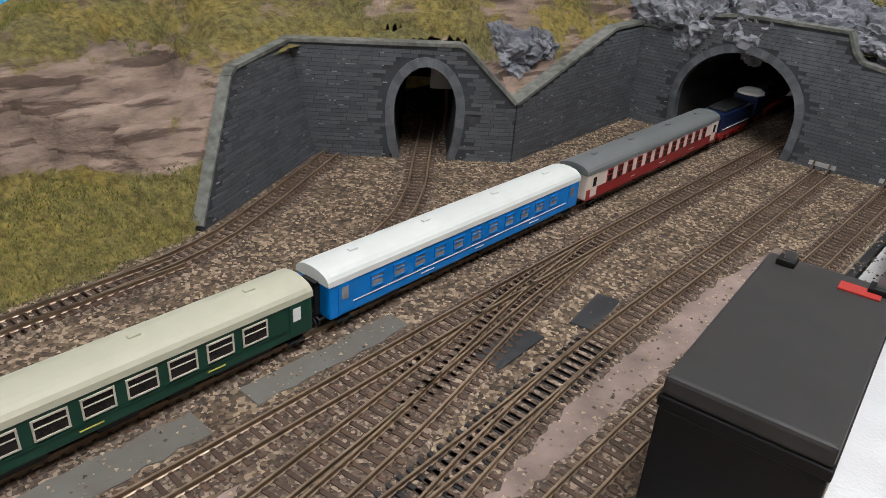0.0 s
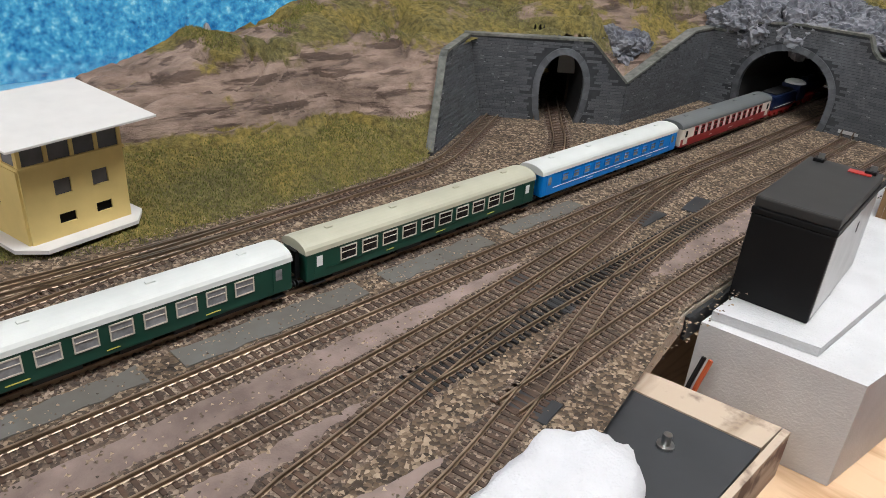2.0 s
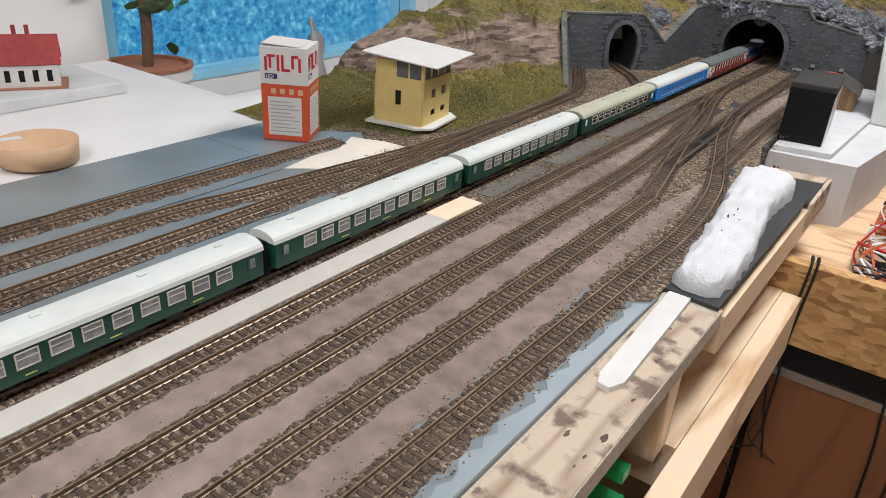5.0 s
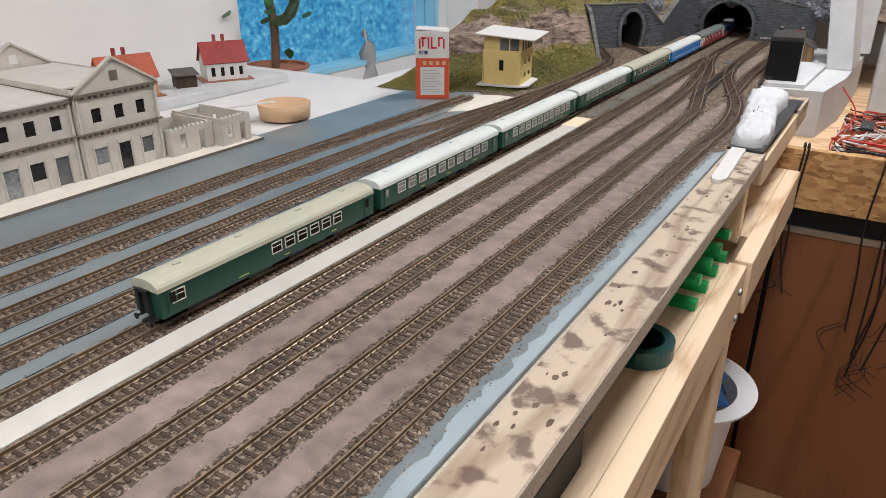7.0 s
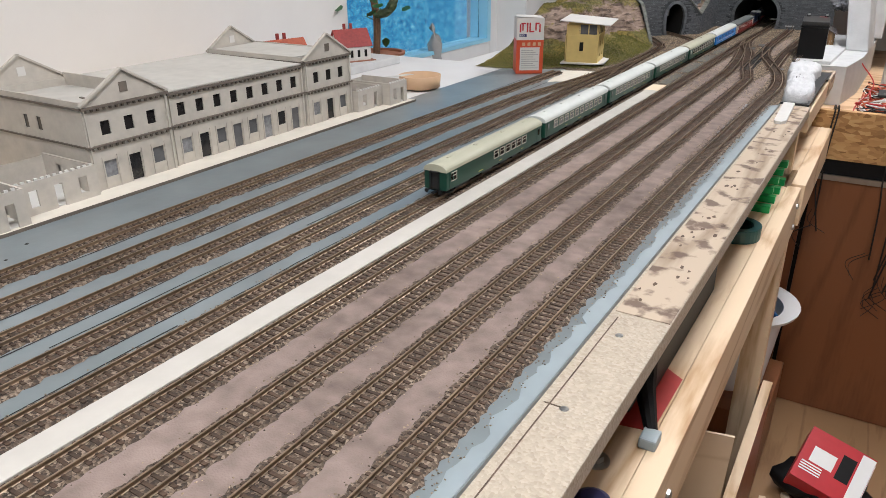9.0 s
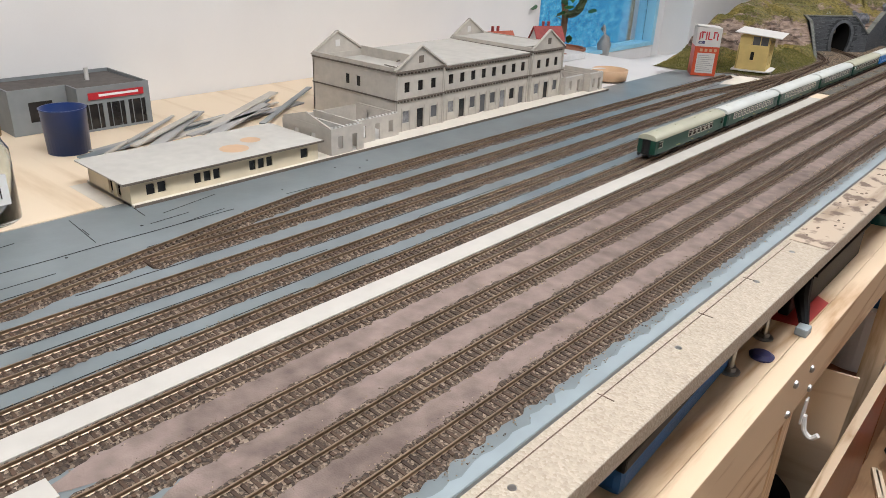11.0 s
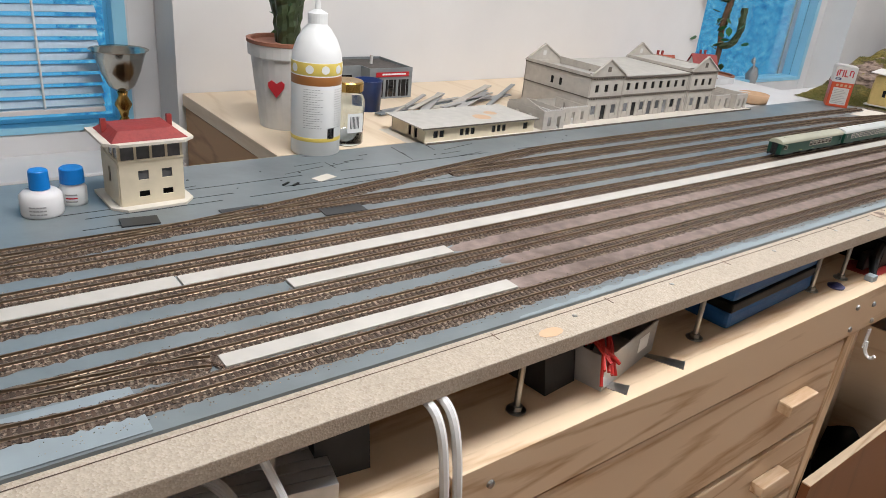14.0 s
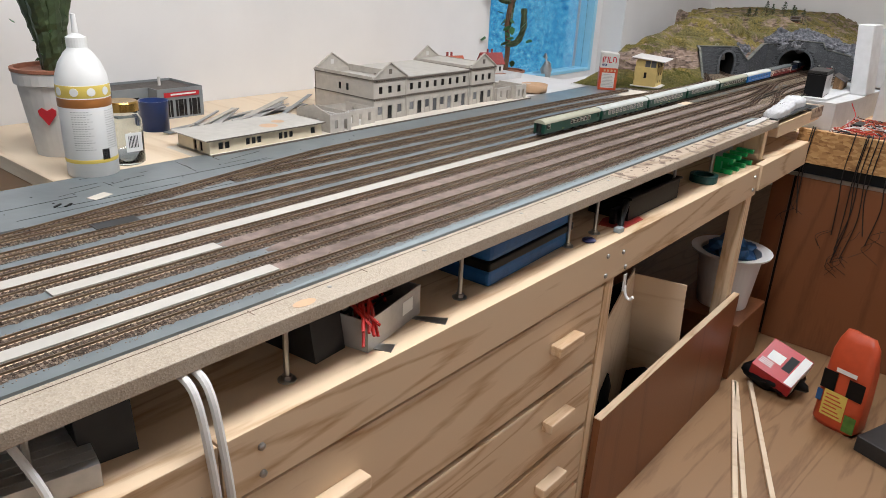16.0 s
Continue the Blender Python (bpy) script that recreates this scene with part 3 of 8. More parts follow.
def track(pts, label, near=(0, 0), step=0.0078, rail="rail", tie="tie", bed=True, bed_w=0.0185, group="layout tracks"):
    """Rails, sleepers and bed along a line; the sleepers between the two y of near are singles."""
    th = thing("track", label=label, category="track", group=group)
    line = smoothpath([(x, y, 0) for x, y in pts], 12) if len(pts) > 2 else [Vector((x, y, 0)) for x, y in pts]
    line = [np.array(p[:2]) for p in line]
    fine = resample(line, 0.03)
    sweep_rail("rail", fine, -0.0083, th, rail)
    sweep_rail("rail", fine, 0.0083, th, rail)
    ties = resample(line, step)
    me = tie_mesh(tie)
    vs0 = np.array([v.co[:] for v in me.vertices])
    fs0 = [tuple(p.vertices) for p in me.polygons]
    V, F = [], []
    count = 0
    for i, p in enumerate(ties):
        a, b = ties[max(i - 1, 0)], ties[min(i + 1, len(ties) - 1)]
        ang = math.atan2(-(b - a)[0], (b - a)[1]) + random.uniform(-0.03, 0.03)
        if near[0] <= p[1] <= near[1] and count < 290:
            again("sleeper", me, Matrix.Translation((p[0], p[1], 0)) @ Matrix.Rotation(ang, 4, "Z"), th)
            count += 1
        else:
            c, s = math.cos(ang), math.sin(ang)
            k = len(V)
            V += [(p[0] + c * x - s * y, p[1] + s * x + c * y, z) for x, y, z in vs0]
            F += [tuple(q + k for q in f) for f in fs0]
    if V:
        o = raw("sleeper_run", V, F, "tie_join" if tie == "tie" else tie, th)
        o["kind"] = "stuff"
    if bed:
        V, F = [], []
        fb = resample(line, 0.006)
        for i, p in enumerate(fb):
            a, b = fb[max(i - 1, 0)], fb[min(i + 1, len(fb) - 1)]
            t = (b - a) / np.linalg.norm(b - a)
            r = np.array([t[1], -t[0]])
            wl, wr = bed_w + random.uniform(-0.002, 0.003), bed_w + random.uniform(-0.002, 0.003)
            for off, z in ((-wl, 0.0), (-wl + 0.0035, 0.0016), (0, 0.0018), (wr - 0.0035, 0.0016), (wr, 0.0)):
                q = p + r * off
                V.append((q[0], q[1], z + random.uniform(0, 0.0004)))
        for i in range(len(fb) - 1):
            for k in range(4):
                F.append((i * 5 + k, i * 5 + k + 1, i * 5 + 6 + k, i * 5 + 5 + k))
        raw("ballast_bed", V, F, "bed", th)
    return th


TX = {1: -0.452, 2: -0.388, 3: -0.326, 4: -0.265, 5: -0.2035, 6: -0.1395, 7: -0.076, 8: -0.016, 9: 0.045}
S = -3.55
track([(TX[9] - 0.06, S), (TX[9] - 0.012, -3.05), (TX[9], -2.78), (TX[9], -1.5), (0.050, -0.75), (0.055, -0.5), (0.039, -0.335), (0.012, -0.222), (-0.008, -0.147), (-0.034, -0.05), (-0.052, 0.06), (-0.061, 0.18), (-0.063, 0.4), (-0.066, 0.645)],
      "weathered model track curving into the station throat", (-2.9, -1.6))
track([(TX[8] - 0.02, S), (TX[8], -2.95), (TX[8], -1.5), (-0.016, -0.52), (-0.021, -0.40), (-0.041, -0.284), (-0.066, -0.149), (-0.091, 0.016), (-0.122, 0.16), (-0.139, 0.27)],
      "weathered model track joining the station ladder", (-2.9, -1.6))
track([(TX[7], S), (TX[7], -1.5), (TX[7], -0.5), (-0.083, -0.24), (-0.108, 0.0), (-0.135, 0.19), (-0.141, 0.3)], "weathered model track joining the station ladder", (-2.8, -1.9))
track([(TX[6], S), (TX[6], -1.5), (TX[6], -0.2), (-0.144, 0.2), (-0.140, 0.65), (-0.14, 1.15)], "weathered model main track into the tunnel", (-0.5, 0.62))
track([(TX[5], S), (TX[5], -1.5), (TX[5], 0.0), (TX[5], 1.15)], "weathered model main track under the train", (-2.9, -1.6))
track([(-0.30, S), (TX[4] - 0.006, -3.0), (TX[4], -2.7), (TX[4], -0.95), (-0.285, -0.62), (-0.315, -0.36), (-0.330, -0.12), (-0.337, 0.02)], "weathered model siding joining the hillside line", (-2.6, -2.0))
track([(-0.325, -3.15), (-0.326, -2.5), (TX[3], -1.0), (-0.326, -0.4), (-0.330, -0.15), (-0.337, -0.02), (-0.352, 0.06), (-0.381, 0.125), (-0.42, 0.2), (-0.452, 0.262)],
      "weathered model track curving along the retaining wall", (-0.35, 0.27))
track([(TX[2], -2.25), (TX[2], -1.0), (-0.365, -0.72), (-0.335, -0.45), (-0.328, -0.25)], "weathered model siding beside the grey platform strip", (-2.2, -1.9))
track([(-0.27, -3.2), (-0.30, -2.95), (-0.345, -2.62), (-0.40, -2.28), (-0.436, -2.05), (TX[1], -1.85), (TX[1], -1.2), (-0.44, -0.52)], "rusty model track ending beside the cardboard box", (-2.5, -1.9))
track([(-0.236, 0.02), (-0.252, 0.11), (-0.283, 0.195), (-0.325, 0.26), (-0.366, 0.308), (-0.41, 0.36), (-0.47, 0.43)], "weathered model track into the small tunnel", (-0.05, 0.4))
track([(0.012, -0.24), (0.004, -0.06), (0.0, 0.11), (0.002, 0.4), (0.004, 0.645)], "weathered model spur beside the black battery", (-0.24, 0.64))
track([(-0.045, -0.27), (-0.052, -0.1), (-0.055, 0.02), (-0.061, 0.16)], "crossing track of the station throat", (-0.3, 0.2), tie="tie_dark", bed=False)
track([(-0.03, -3.1), (0.006, -2.86), (0.012, -2.84)], "short turnout branch between two tracks", (-3.1, -2.8))

# ground of the scenery end, and the sand between the tracks
def scatter_ground():
    rng = np.random.default_rng(3)
    nx, ny = 110, 300
    xs, ys = np.linspace(-0.6, 0.085, nx), np.linspace(-0.66, 0.98, ny)
    V = []
    for y in ys:
        for x in xs:
            if y > -0.3:
                x = min(x, 0.085 - 0.0635 * min(1, (y + 0.3) / 0.28))
            edge = 0.02 * (noise.noise((x * 40, 7, 1)) - 0.2) if y < -0.62 else 0
            if x < -0.345 and y < -0.475 + 0.03 * noise.noise((x * 30, 3, 1)):
                edge = -0.475 + 0.03 * noise.noise((x * 30, 3, 1)) - y
            V.append((x, y + edge, 0.0006 + 0.0006 * noise.noise((x * 60, y * 60, 0))))
    F = [(j * nx + i, j * nx + i + 1, (j + 1) * nx + i + 1, (j + 1) * nx + i) for j in range(ny - 1) for i in range(nx - 1)]
    o = raw("ground", V, F, "gravel", None)
    tagged(o, "brown ballast-strewn ground of the model scenery", "ground", "", "structure")
    # pinkish sand between tracks
    for a, b, y0, y1 in ((TX[6], TX[7], -2.46, 0.02), (TX[7], TX[8], -2.42, -0.22), (TX[8], TX[9], -2.47, -0.3), (-0.03, 0.0, 0.0, 0.42)):
        x0, x1 = a + 0.0150, b - 0.0150
        if a == -0.03:
            x0, x1 = -0.046, -0.016
        V, F = [], []
        yy = np.arange(y0, y1, 0.006)
        for k, y in enumerate(yy):
            e = 0.003 * noise.noise((y * 90, a * 50, 2))
            taper = min(1, (y - y0) / 0.05 + 0.3, (y1 - y) / 0.15 + 0.2)
            c, h = (x0 + x1) / 2, (x1 - x0) / 2 * taper
            for u in (-1, -0.5, 0, 0.5, 1):
                V.append((c + u * h + (e if abs(u) == 1 else 0), y, 0.0013 if abs(u) < 1 else 0.0004))
        for k in range(len(yy) - 1):
            for u in range(4):
                F.append((k * 5 + u, k * 5 + u + 1, k * 5 + 6 + u, k * 5 + 5 + u))
        tagged(raw("sand_patch", V, F, "pink_sand"), "pinkish brown sand between the tracks", "sand", "sand patches", "stuff")
    # loose stones over the throat and along the beds
    def stones(name, lab, pts, size):
        base = np.array([(1, 0, 0), (-0.5, 0.87, 0), (-0.5, -0.87, 0), (0.1, 0.1, 0.9), (0, 0, -0.4)])
        tri = [(0, 1, 3), (1, 2, 3), (2, 0, 3), (1, 0, 4), (2, 1, 4), (0, 2, 4)]
        V, F = [], []
        for p in pts:
            s = size * rng.uniform(0.55, 1.25)
            a = rng.uniform(0, 6.28)
            c, sn = math.cos(a), math.sin(a)
            k = len(V)
            for x, y, z in base * s * rng.uniform(0.7, 1.2, (5, 1)):
                V.append((p[0] + c * x - sn * y, p[1] + sn * x + c * y, p[2] + z * 0.8))
            F += [tuple(q + k for q in t) for t in tri]
        tagged(raw(name, V, F, "stone_a"), lab, "ballast", "", "stuff")
    n = 15000
    P = np.stack([rng.uniform(-0.37, 0.048, n), rng.uniform(-0.62, 0.68, n), np.full(n, 0.0012)], 1)
    stones("loose_ballast", "loose brown ballast stones on the throat", P, 0.0016)
    Q = []
    for k, (lo, hi) in {9: (-3.0, -0.6), 8: (-2.9, -0.5), 7: (-2.9, -0.5), 6: (-3.0, -0.5), 5: (-3.0, -0.7)}.items():
        m = 2600 if k == 9 else 900
        for _ in range(m):
            side = rng.choice((-1, 1))
            off = rng.uniform(0.013, 0.023 if k != 9 or side < 0 else 0.03)
            Q.append((TX[k] + side * off, rng.uniform(lo, hi), 0.0012))
    stones("loose_ballast", "loose pale ballast stones beside the sleepers", Q, 0.0011)


scatter_ground()

# card strips between the tracks
for nm, x0, x1, y0, y1, lab in (("card_strip", TX[5] + 0.0215, TX[6] - 0.0165, -2.81, -0.64, "long white card platform strip between the tracks"),
                                ("card_strip", TX[5] + 0.0195, TX[6] - 0.0165, -3.5, -2.813, "white card platform strip between the tracks"),
                                ("card_strip", TX[6] + 0.02, TX[7] - 0.02, -2.70, -2.46, "short white card strip between the tracks"),
                                ("card_strip", TX[8] + 0.019, TX[9] - 0.019, -2.83, -2.45, "white card strip beside the outer track")):
    part("strip", B(x0, x1, y0, y1, 0.0, 0.0032, 0.0005), "strip_card", thing(nm, label=lab, category="card strip", group="card platform strips"))
tagged(part("plywood_strip", B(TX[5] + 0.017, TX[6] - 0.0175, -0.64, -0.57, 0.0008, 0.003, 0.0004), "pale_ply"), "bare plywood piece at the end of the card strip", "plywood piece")

for a, b, w in ((-0.545, -0.40, 0.011), (-0.375, -0.215, 0.013), (-0.19, -0.06, 0.012), (-0.03, 0.09, 0.010)):
    g = thing("painted_strip", ((TX[5] + TX[6]) / 2, (a + b) / 2, 0.0003), 0, "worn grey painted strip between gravel and tracks", "strip", "grey strips beside the train")
    rs = random.Random(int(a * 1000))
    rim = [(w * (0.8 + 0.3 * rs.random()), -(b - a) / 2 + (b - a) * k / 14) for k in range(15)] + [(-w * (0.8 + 0.3 * rs.random()), (b - a) / 2 - (b - a) * k / 14) for k in range(15)]
    part("strip", prism(bmesh.new(), rim, 0.0, 0.0012), "grey_strip", g)

# ---- hill, retaining walls and tunnels ----
FOOT = [(-0.80, -0.52, 0.0), (-0.60, -0.53, 0.0), (-0.50, -0.515, 0.0), (-0.456, -0.445, 0.0), (-0.385, -0.435, 0.0), (-0.352, -0.34, 0.0), (-0.35, -0.20, 0.0), (-0.352, -0.04, 0.0), (-0.372, 0.055, 0.0), (-0.452, 0.15, 0.105), (-0.478, 0.256, 0.116), (-0.36, 0.366, 0.116), (-0.322, 0.405, 0.062), (-0.335, 0.62, 0.12), (-0.332, 0.672, 0.124), (-0.05, 0.672, 0.13), (0.06, 0.672, 0.10), (0.4, 0.68, 0.05)]
CREST = [(-0.53, 0.028), (-0.40, 0.03), (-0.31, 0.028), (-0.25, 0.075), (-0.20, 0.086), (-0.135, 0.108), (-0.105, 0.128), (-0.045, 0.117), (0.03, 0.138), (0.14, 0.155), (0.35, 0.20), (0.62, 0.235), (0.95, 0.235), (1.3, 0.235), (2.0, 0.235)]


def crest(y):
    for (a, za), (b, zb) in zip(CREST, CREST[1:]):
        if y <= b:
            t = min(max((y - a) / (b - a), 0), 1)
            return za + (zb - za) * t
    return CREST[-1][1]


def hill_z(x, y):
    """Height and distance behind the foot line."""
    best = (9, 0, 0)
    for (ax, ay, az), (bx, by, bz) in zip(FOOT, FOOT[1:]):
        dx, dy = bx - ax, by - ay
        t = min(max(((x - ax) * dx + (y - ay) * dy) / (dx * dx + dy * dy), 0), 1)
        px, py = ax + dx * t, ay + dy * t
        d = math.hypot(x - px, y - py)
        if d < best[0]:
            side = dx * (y - ay) - dy * (x - ax)
            best = (d, az + (bz - az) * t, side)
    d, z0, side = best
    if side < 0:
        return None
    c = crest(y) if x < -0.35 else crest(y) + (x + 0.35) * -0.34
    c = max(c, z0)
    def ease(k):
        k = min(1.0, max(0.0, k))
        return 3 * k * k - 2 * k ** 3
    low = 0.24 if z0 < 0.03 else 0.4
    z = z0 + (c - z0) * (low * ease(d / 0.09) + (1 - low) * ease((d - 0.08) / 0.14))
    rough = ease((z - 0.028) / 0.02)
    if x < -0.66 and y < 0.9:
        z -= ease((-0.66 - x) / 0.14) * (z + 0.19)
    # beds of rock that run along the slope, torn by cross cracks
    warp = noise.noise((x * 11, y * 9, 2)) * 0.9
    bed = noise.noise((y * 6.5, z * 62 - y * 9 + warp, 5))
    bed2 = noise.noise((y * 17 + 7, z * 105 - y * 16 + warp * 2, 9))
    gouge = -max(0.0, 0.17 - abs(bed)) * 0.12 - max(0.0, 0.15 - abs(bed2)) * 0.04
    lump = noise.noise((x * 9, y * 7, 0)) * 0.010 + noise.noise((x * 24, y * 20, 3)) * 0.005
    fine = abs(noise.noise((x * 70, y * 55, 5))) * 0.003
    soft = 0.35 * lump + noise.noise((x * 90, y * 90, 4)) * 0.0012
    mask = rough * ease((noise.noise((x * 7 + 3, y * 7, 6)) + 0.38) / 0.3)
    return z + (soft * (1 - rough) + (lump + fine) * rough + gouge * mask) * min(1, d / 0.05)


def hill():
    nx = 330
    xs = np.linspace(-0.90, 0.42, nx)
    ys = np.concatenate([np.linspace(-0.54, 0.68, 330), np.linspace(0.69, 1.98, 150)])
    ny = len(ys)
    idx, V, F = {}, [], []
    for j, y in enumerate(ys):
        for i, x in enumerate(xs):
            z = hill_z(x, y)
            if z is not None and not (z < 0.118 and math.hypot(x + 0.43, y - 0.40) < 0.11 and (x + 0.387) * -0.693 + (y - 0.331) * 0.721 > 0.012 and abs((x + 0.387) * 0.721 + (y - 0.331) * 0.693) < 0.045):
                idx[i, j] = len(V)
                V.append((x, y, z))
    for j in range(ny - 1):
        for i in range(nx - 1):
            q = [(i, j), (i + 1, j), (i + 1, j + 1), (i, j + 1)]
            if all(k in idx for k in q):
                F.append(tuple(idx[k] for k in q))
    m = bpy.data.materials.new("hillside")
    m.use_nodes = True
    N, L = m.node_tree.nodes, m.node_tree.links
    p = N["Principled BSDF"]
    p.inputs["Roughness"].default_value = 0.95
    tc = N.new("ShaderNodeTexCoord")
    ge = N.new("ShaderNodeNewGeometry")
    sx = N.new("ShaderNodeSeparateXYZ")
    L.new(ge.outputs["Normal"], sx.inputs[0])

    def nz(scale, detail=6, rough=0.6, stretch=None):
        n = N.new("ShaderNodeTexNoise")
        n.inputs["Scale"].default_value, n.inputs["Detail"].default_value, n.inputs["Roughness"].default_value = scale, detail, rough
        if stretch:
            mp = N.new("ShaderNodeMapping")
            mp.inputs["Scale"].default_value = stretch
            mp.inputs["Rotation"].default_value = (0, radians(25), radians(35))
            L.new(tc.outputs["Object"], mp.inputs[0])
            L.new(mp.outputs[0], n.inputs["Vector"])
        else:
            L.new(tc.outputs["Object"], n.inputs["Vector"])
        return n

    def ramp(src, a, ca, b, cb):
        r = N.new("ShaderNodeValToRGB")
        e = r.color_ramp.elements
        e[0].position, e[0].color, e[1].position, e[1].color = a, (*ca, 1), b, (*cb, 1)
        L.new(src, r.inputs[0])
        return r.outputs[0]

    def mixc(f, a, b):
        x = N.new("ShaderNodeMix")
        x.data_type = "RGBA"
        L.new(f, x.inputs[0]), L.new(a, x.inputs[6]), L.new(b, x.inputs[7])
        return x.outputs[2]

    rock = ramp(nz(30, 8, 0.65, (1, 0.35, 1.6)).outputs[0], 0.34, (0.12, 0.082, 0.062), 0.64, (0.36, 0.26, 0.205))
    # dark streaks in the colour stand in for shade in the rock's relief
    crack_shade = ramp(nz(30, 4, 0.55, (1.0, 0.28, 3.2)).outputs[0], 0.42, (0.22, 0.19, 0.17), 0.49, (1, 1, 1))
    cm = N.new("ShaderNodeMix")
    cm.data_type, cm.blend_type = "RGBA", "MULTIPLY"
    cm.inputs[0].default_value = 0.8
    L.new(rock, cm.inputs[6]), L.new(crack_shade, cm.inputs[7])
    rock = cm.outputs[2]
    grass = ramp(nz(130, 6, 0.7).outputs[0], 0.36, (0.075, 0.068, 0.018), 0.66, (0.25, 0.21, 0.075))
    green = ramp(nz(8, 5).outputs[0], 0.42, (0.8, 0.8, 0.8), 0.6, (1.25, 1.12, 0.8))
    tint = N.new("ShaderNodeMix")
    tint.data_type, tint.blend_type = "RGBA", "MULTIPLY"
    tint.inputs[0].default_value = 1.0
    L.new(grass, tint.inputs[6]), L.new(green, tint.inputs[7])
    # grass on the low meadow and towards the crest, broken by patches
    pz = N.new("ShaderNodeSeparateXYZ")
    L.new(tc.outputs["Object"], pz.inputs[0])
    m3 = N.new("ShaderNodeMath")
    m3.operation = "MULTIPLY"
    m3.inputs[1].default_value = 1 / 0.3
    L.new(pz.outputs[2], m3.inputs[0])
    zr = N.new("ShaderNodeValToRGB")
    for k, (pos, val) in enumerate(((0.0, 0.75), (0.11, 0.72), (0.16, 0.36), (0.30, 0.38), (0.42, 0.56), (1.0, 0.52))):
        e = zr.color_ramp.elements[k] if k < 2 else zr.color_ramp.elements.new(pos)
        e.position, e.color = pos, (val, val, val, 1)
    L.new(m3.outputs[0], zr.inputs[0])
    mr = N.new("ShaderNodeMath")
    mr.operation = "MULTIPLY_ADD"
    mr.inputs[1].default_value = 1.1
    L.new(nz(13, 6, 0.65).outputs[0], mr.inputs[0])
    L.new(zr.outputs[0], mr.inputs[2])
    m4 = N.new("ShaderNodeMath")
    m4.operation = "SUBTRACT"
    m4.inputs[1].default_value = 0.55
    L.new(mr.outputs[0], m4.inputs[0])
    f = ramp(m4.outputs[0], 0.46, (0, 0, 0), 0.54, (1, 1, 1))
    L.new(mixc(f, rock, tint.outputs[2]), p.inputs["Base Color"])
    b = N.new("ShaderNodeBump")
    b.inputs["Strength"].default_value, b.inputs["Distance"].default_value = 1.0, 0.007
    n2 = nz(60, 8, 0.7, (1, 0.4, 1.5))
    L.new(n2.outputs[0], b.inputs["Height"]), L.new(b.outputs[0], p.inputs["Normal"])
    M["hillside"] = m
    th = thing("hillside", label="modelled hillside with rock faces and olive grass", category="hill", kind="structure")
    raw("slope", V, F, "hillside", th, smooth=True)
    # grass fibres on the lower meadow and the crest
    rng = np.random.default_rng(5)
    V, F = [], []
    tries = 0
    while len(V) < 3 * 42000 and tries < 200000:
        tries += 1
        x, y = rng.uniform(-0.66, -0.345), rng.uniform(-0.52, 0.10)
        if rng.random() < 0.25:
            x, y = rng.uniform(-0.8, -0.3), rng.uniform(-0.2, 0.66)
        z = hill_z(x, y)
        if z is None:
            continue
        low = z < 0.036 + 0.016 * noise.noise((x * 20, y * 20, 1))
        if not low and (z < 0.115 or noise.noise((x * 11 + 5, y * 11, 2)) < 0.12):
            continue
        h = rng.uniform(0.0015, 0.0036)
        a = rng.uniform(0, 6.28)
        dx, dy = 0.0007 * math.cos(a), 0.0007 * math.sin(a)
        lx, ly = rng.uniform(-0.002, 0.002, 2)
        k = len(V)
        V += [(x - dx, y - dy, z - 0.001), (x + dx, y + dy, z - 0.001), (x + lx, y + ly, z + h)]
        F.append((k, k + 1, k + 2))
    M["fibre"] = mat("fibre", (0.20, 0.19, 0.045), 0.9, var=0.2, scale=12, island=0.45, col2=(0.115, 0.12, 0.028))
    o = raw("grass", V, F, "fibre", None)
    tagged(o, "olive static grass on the model hillside", "grass", "", "stuff")


hill()


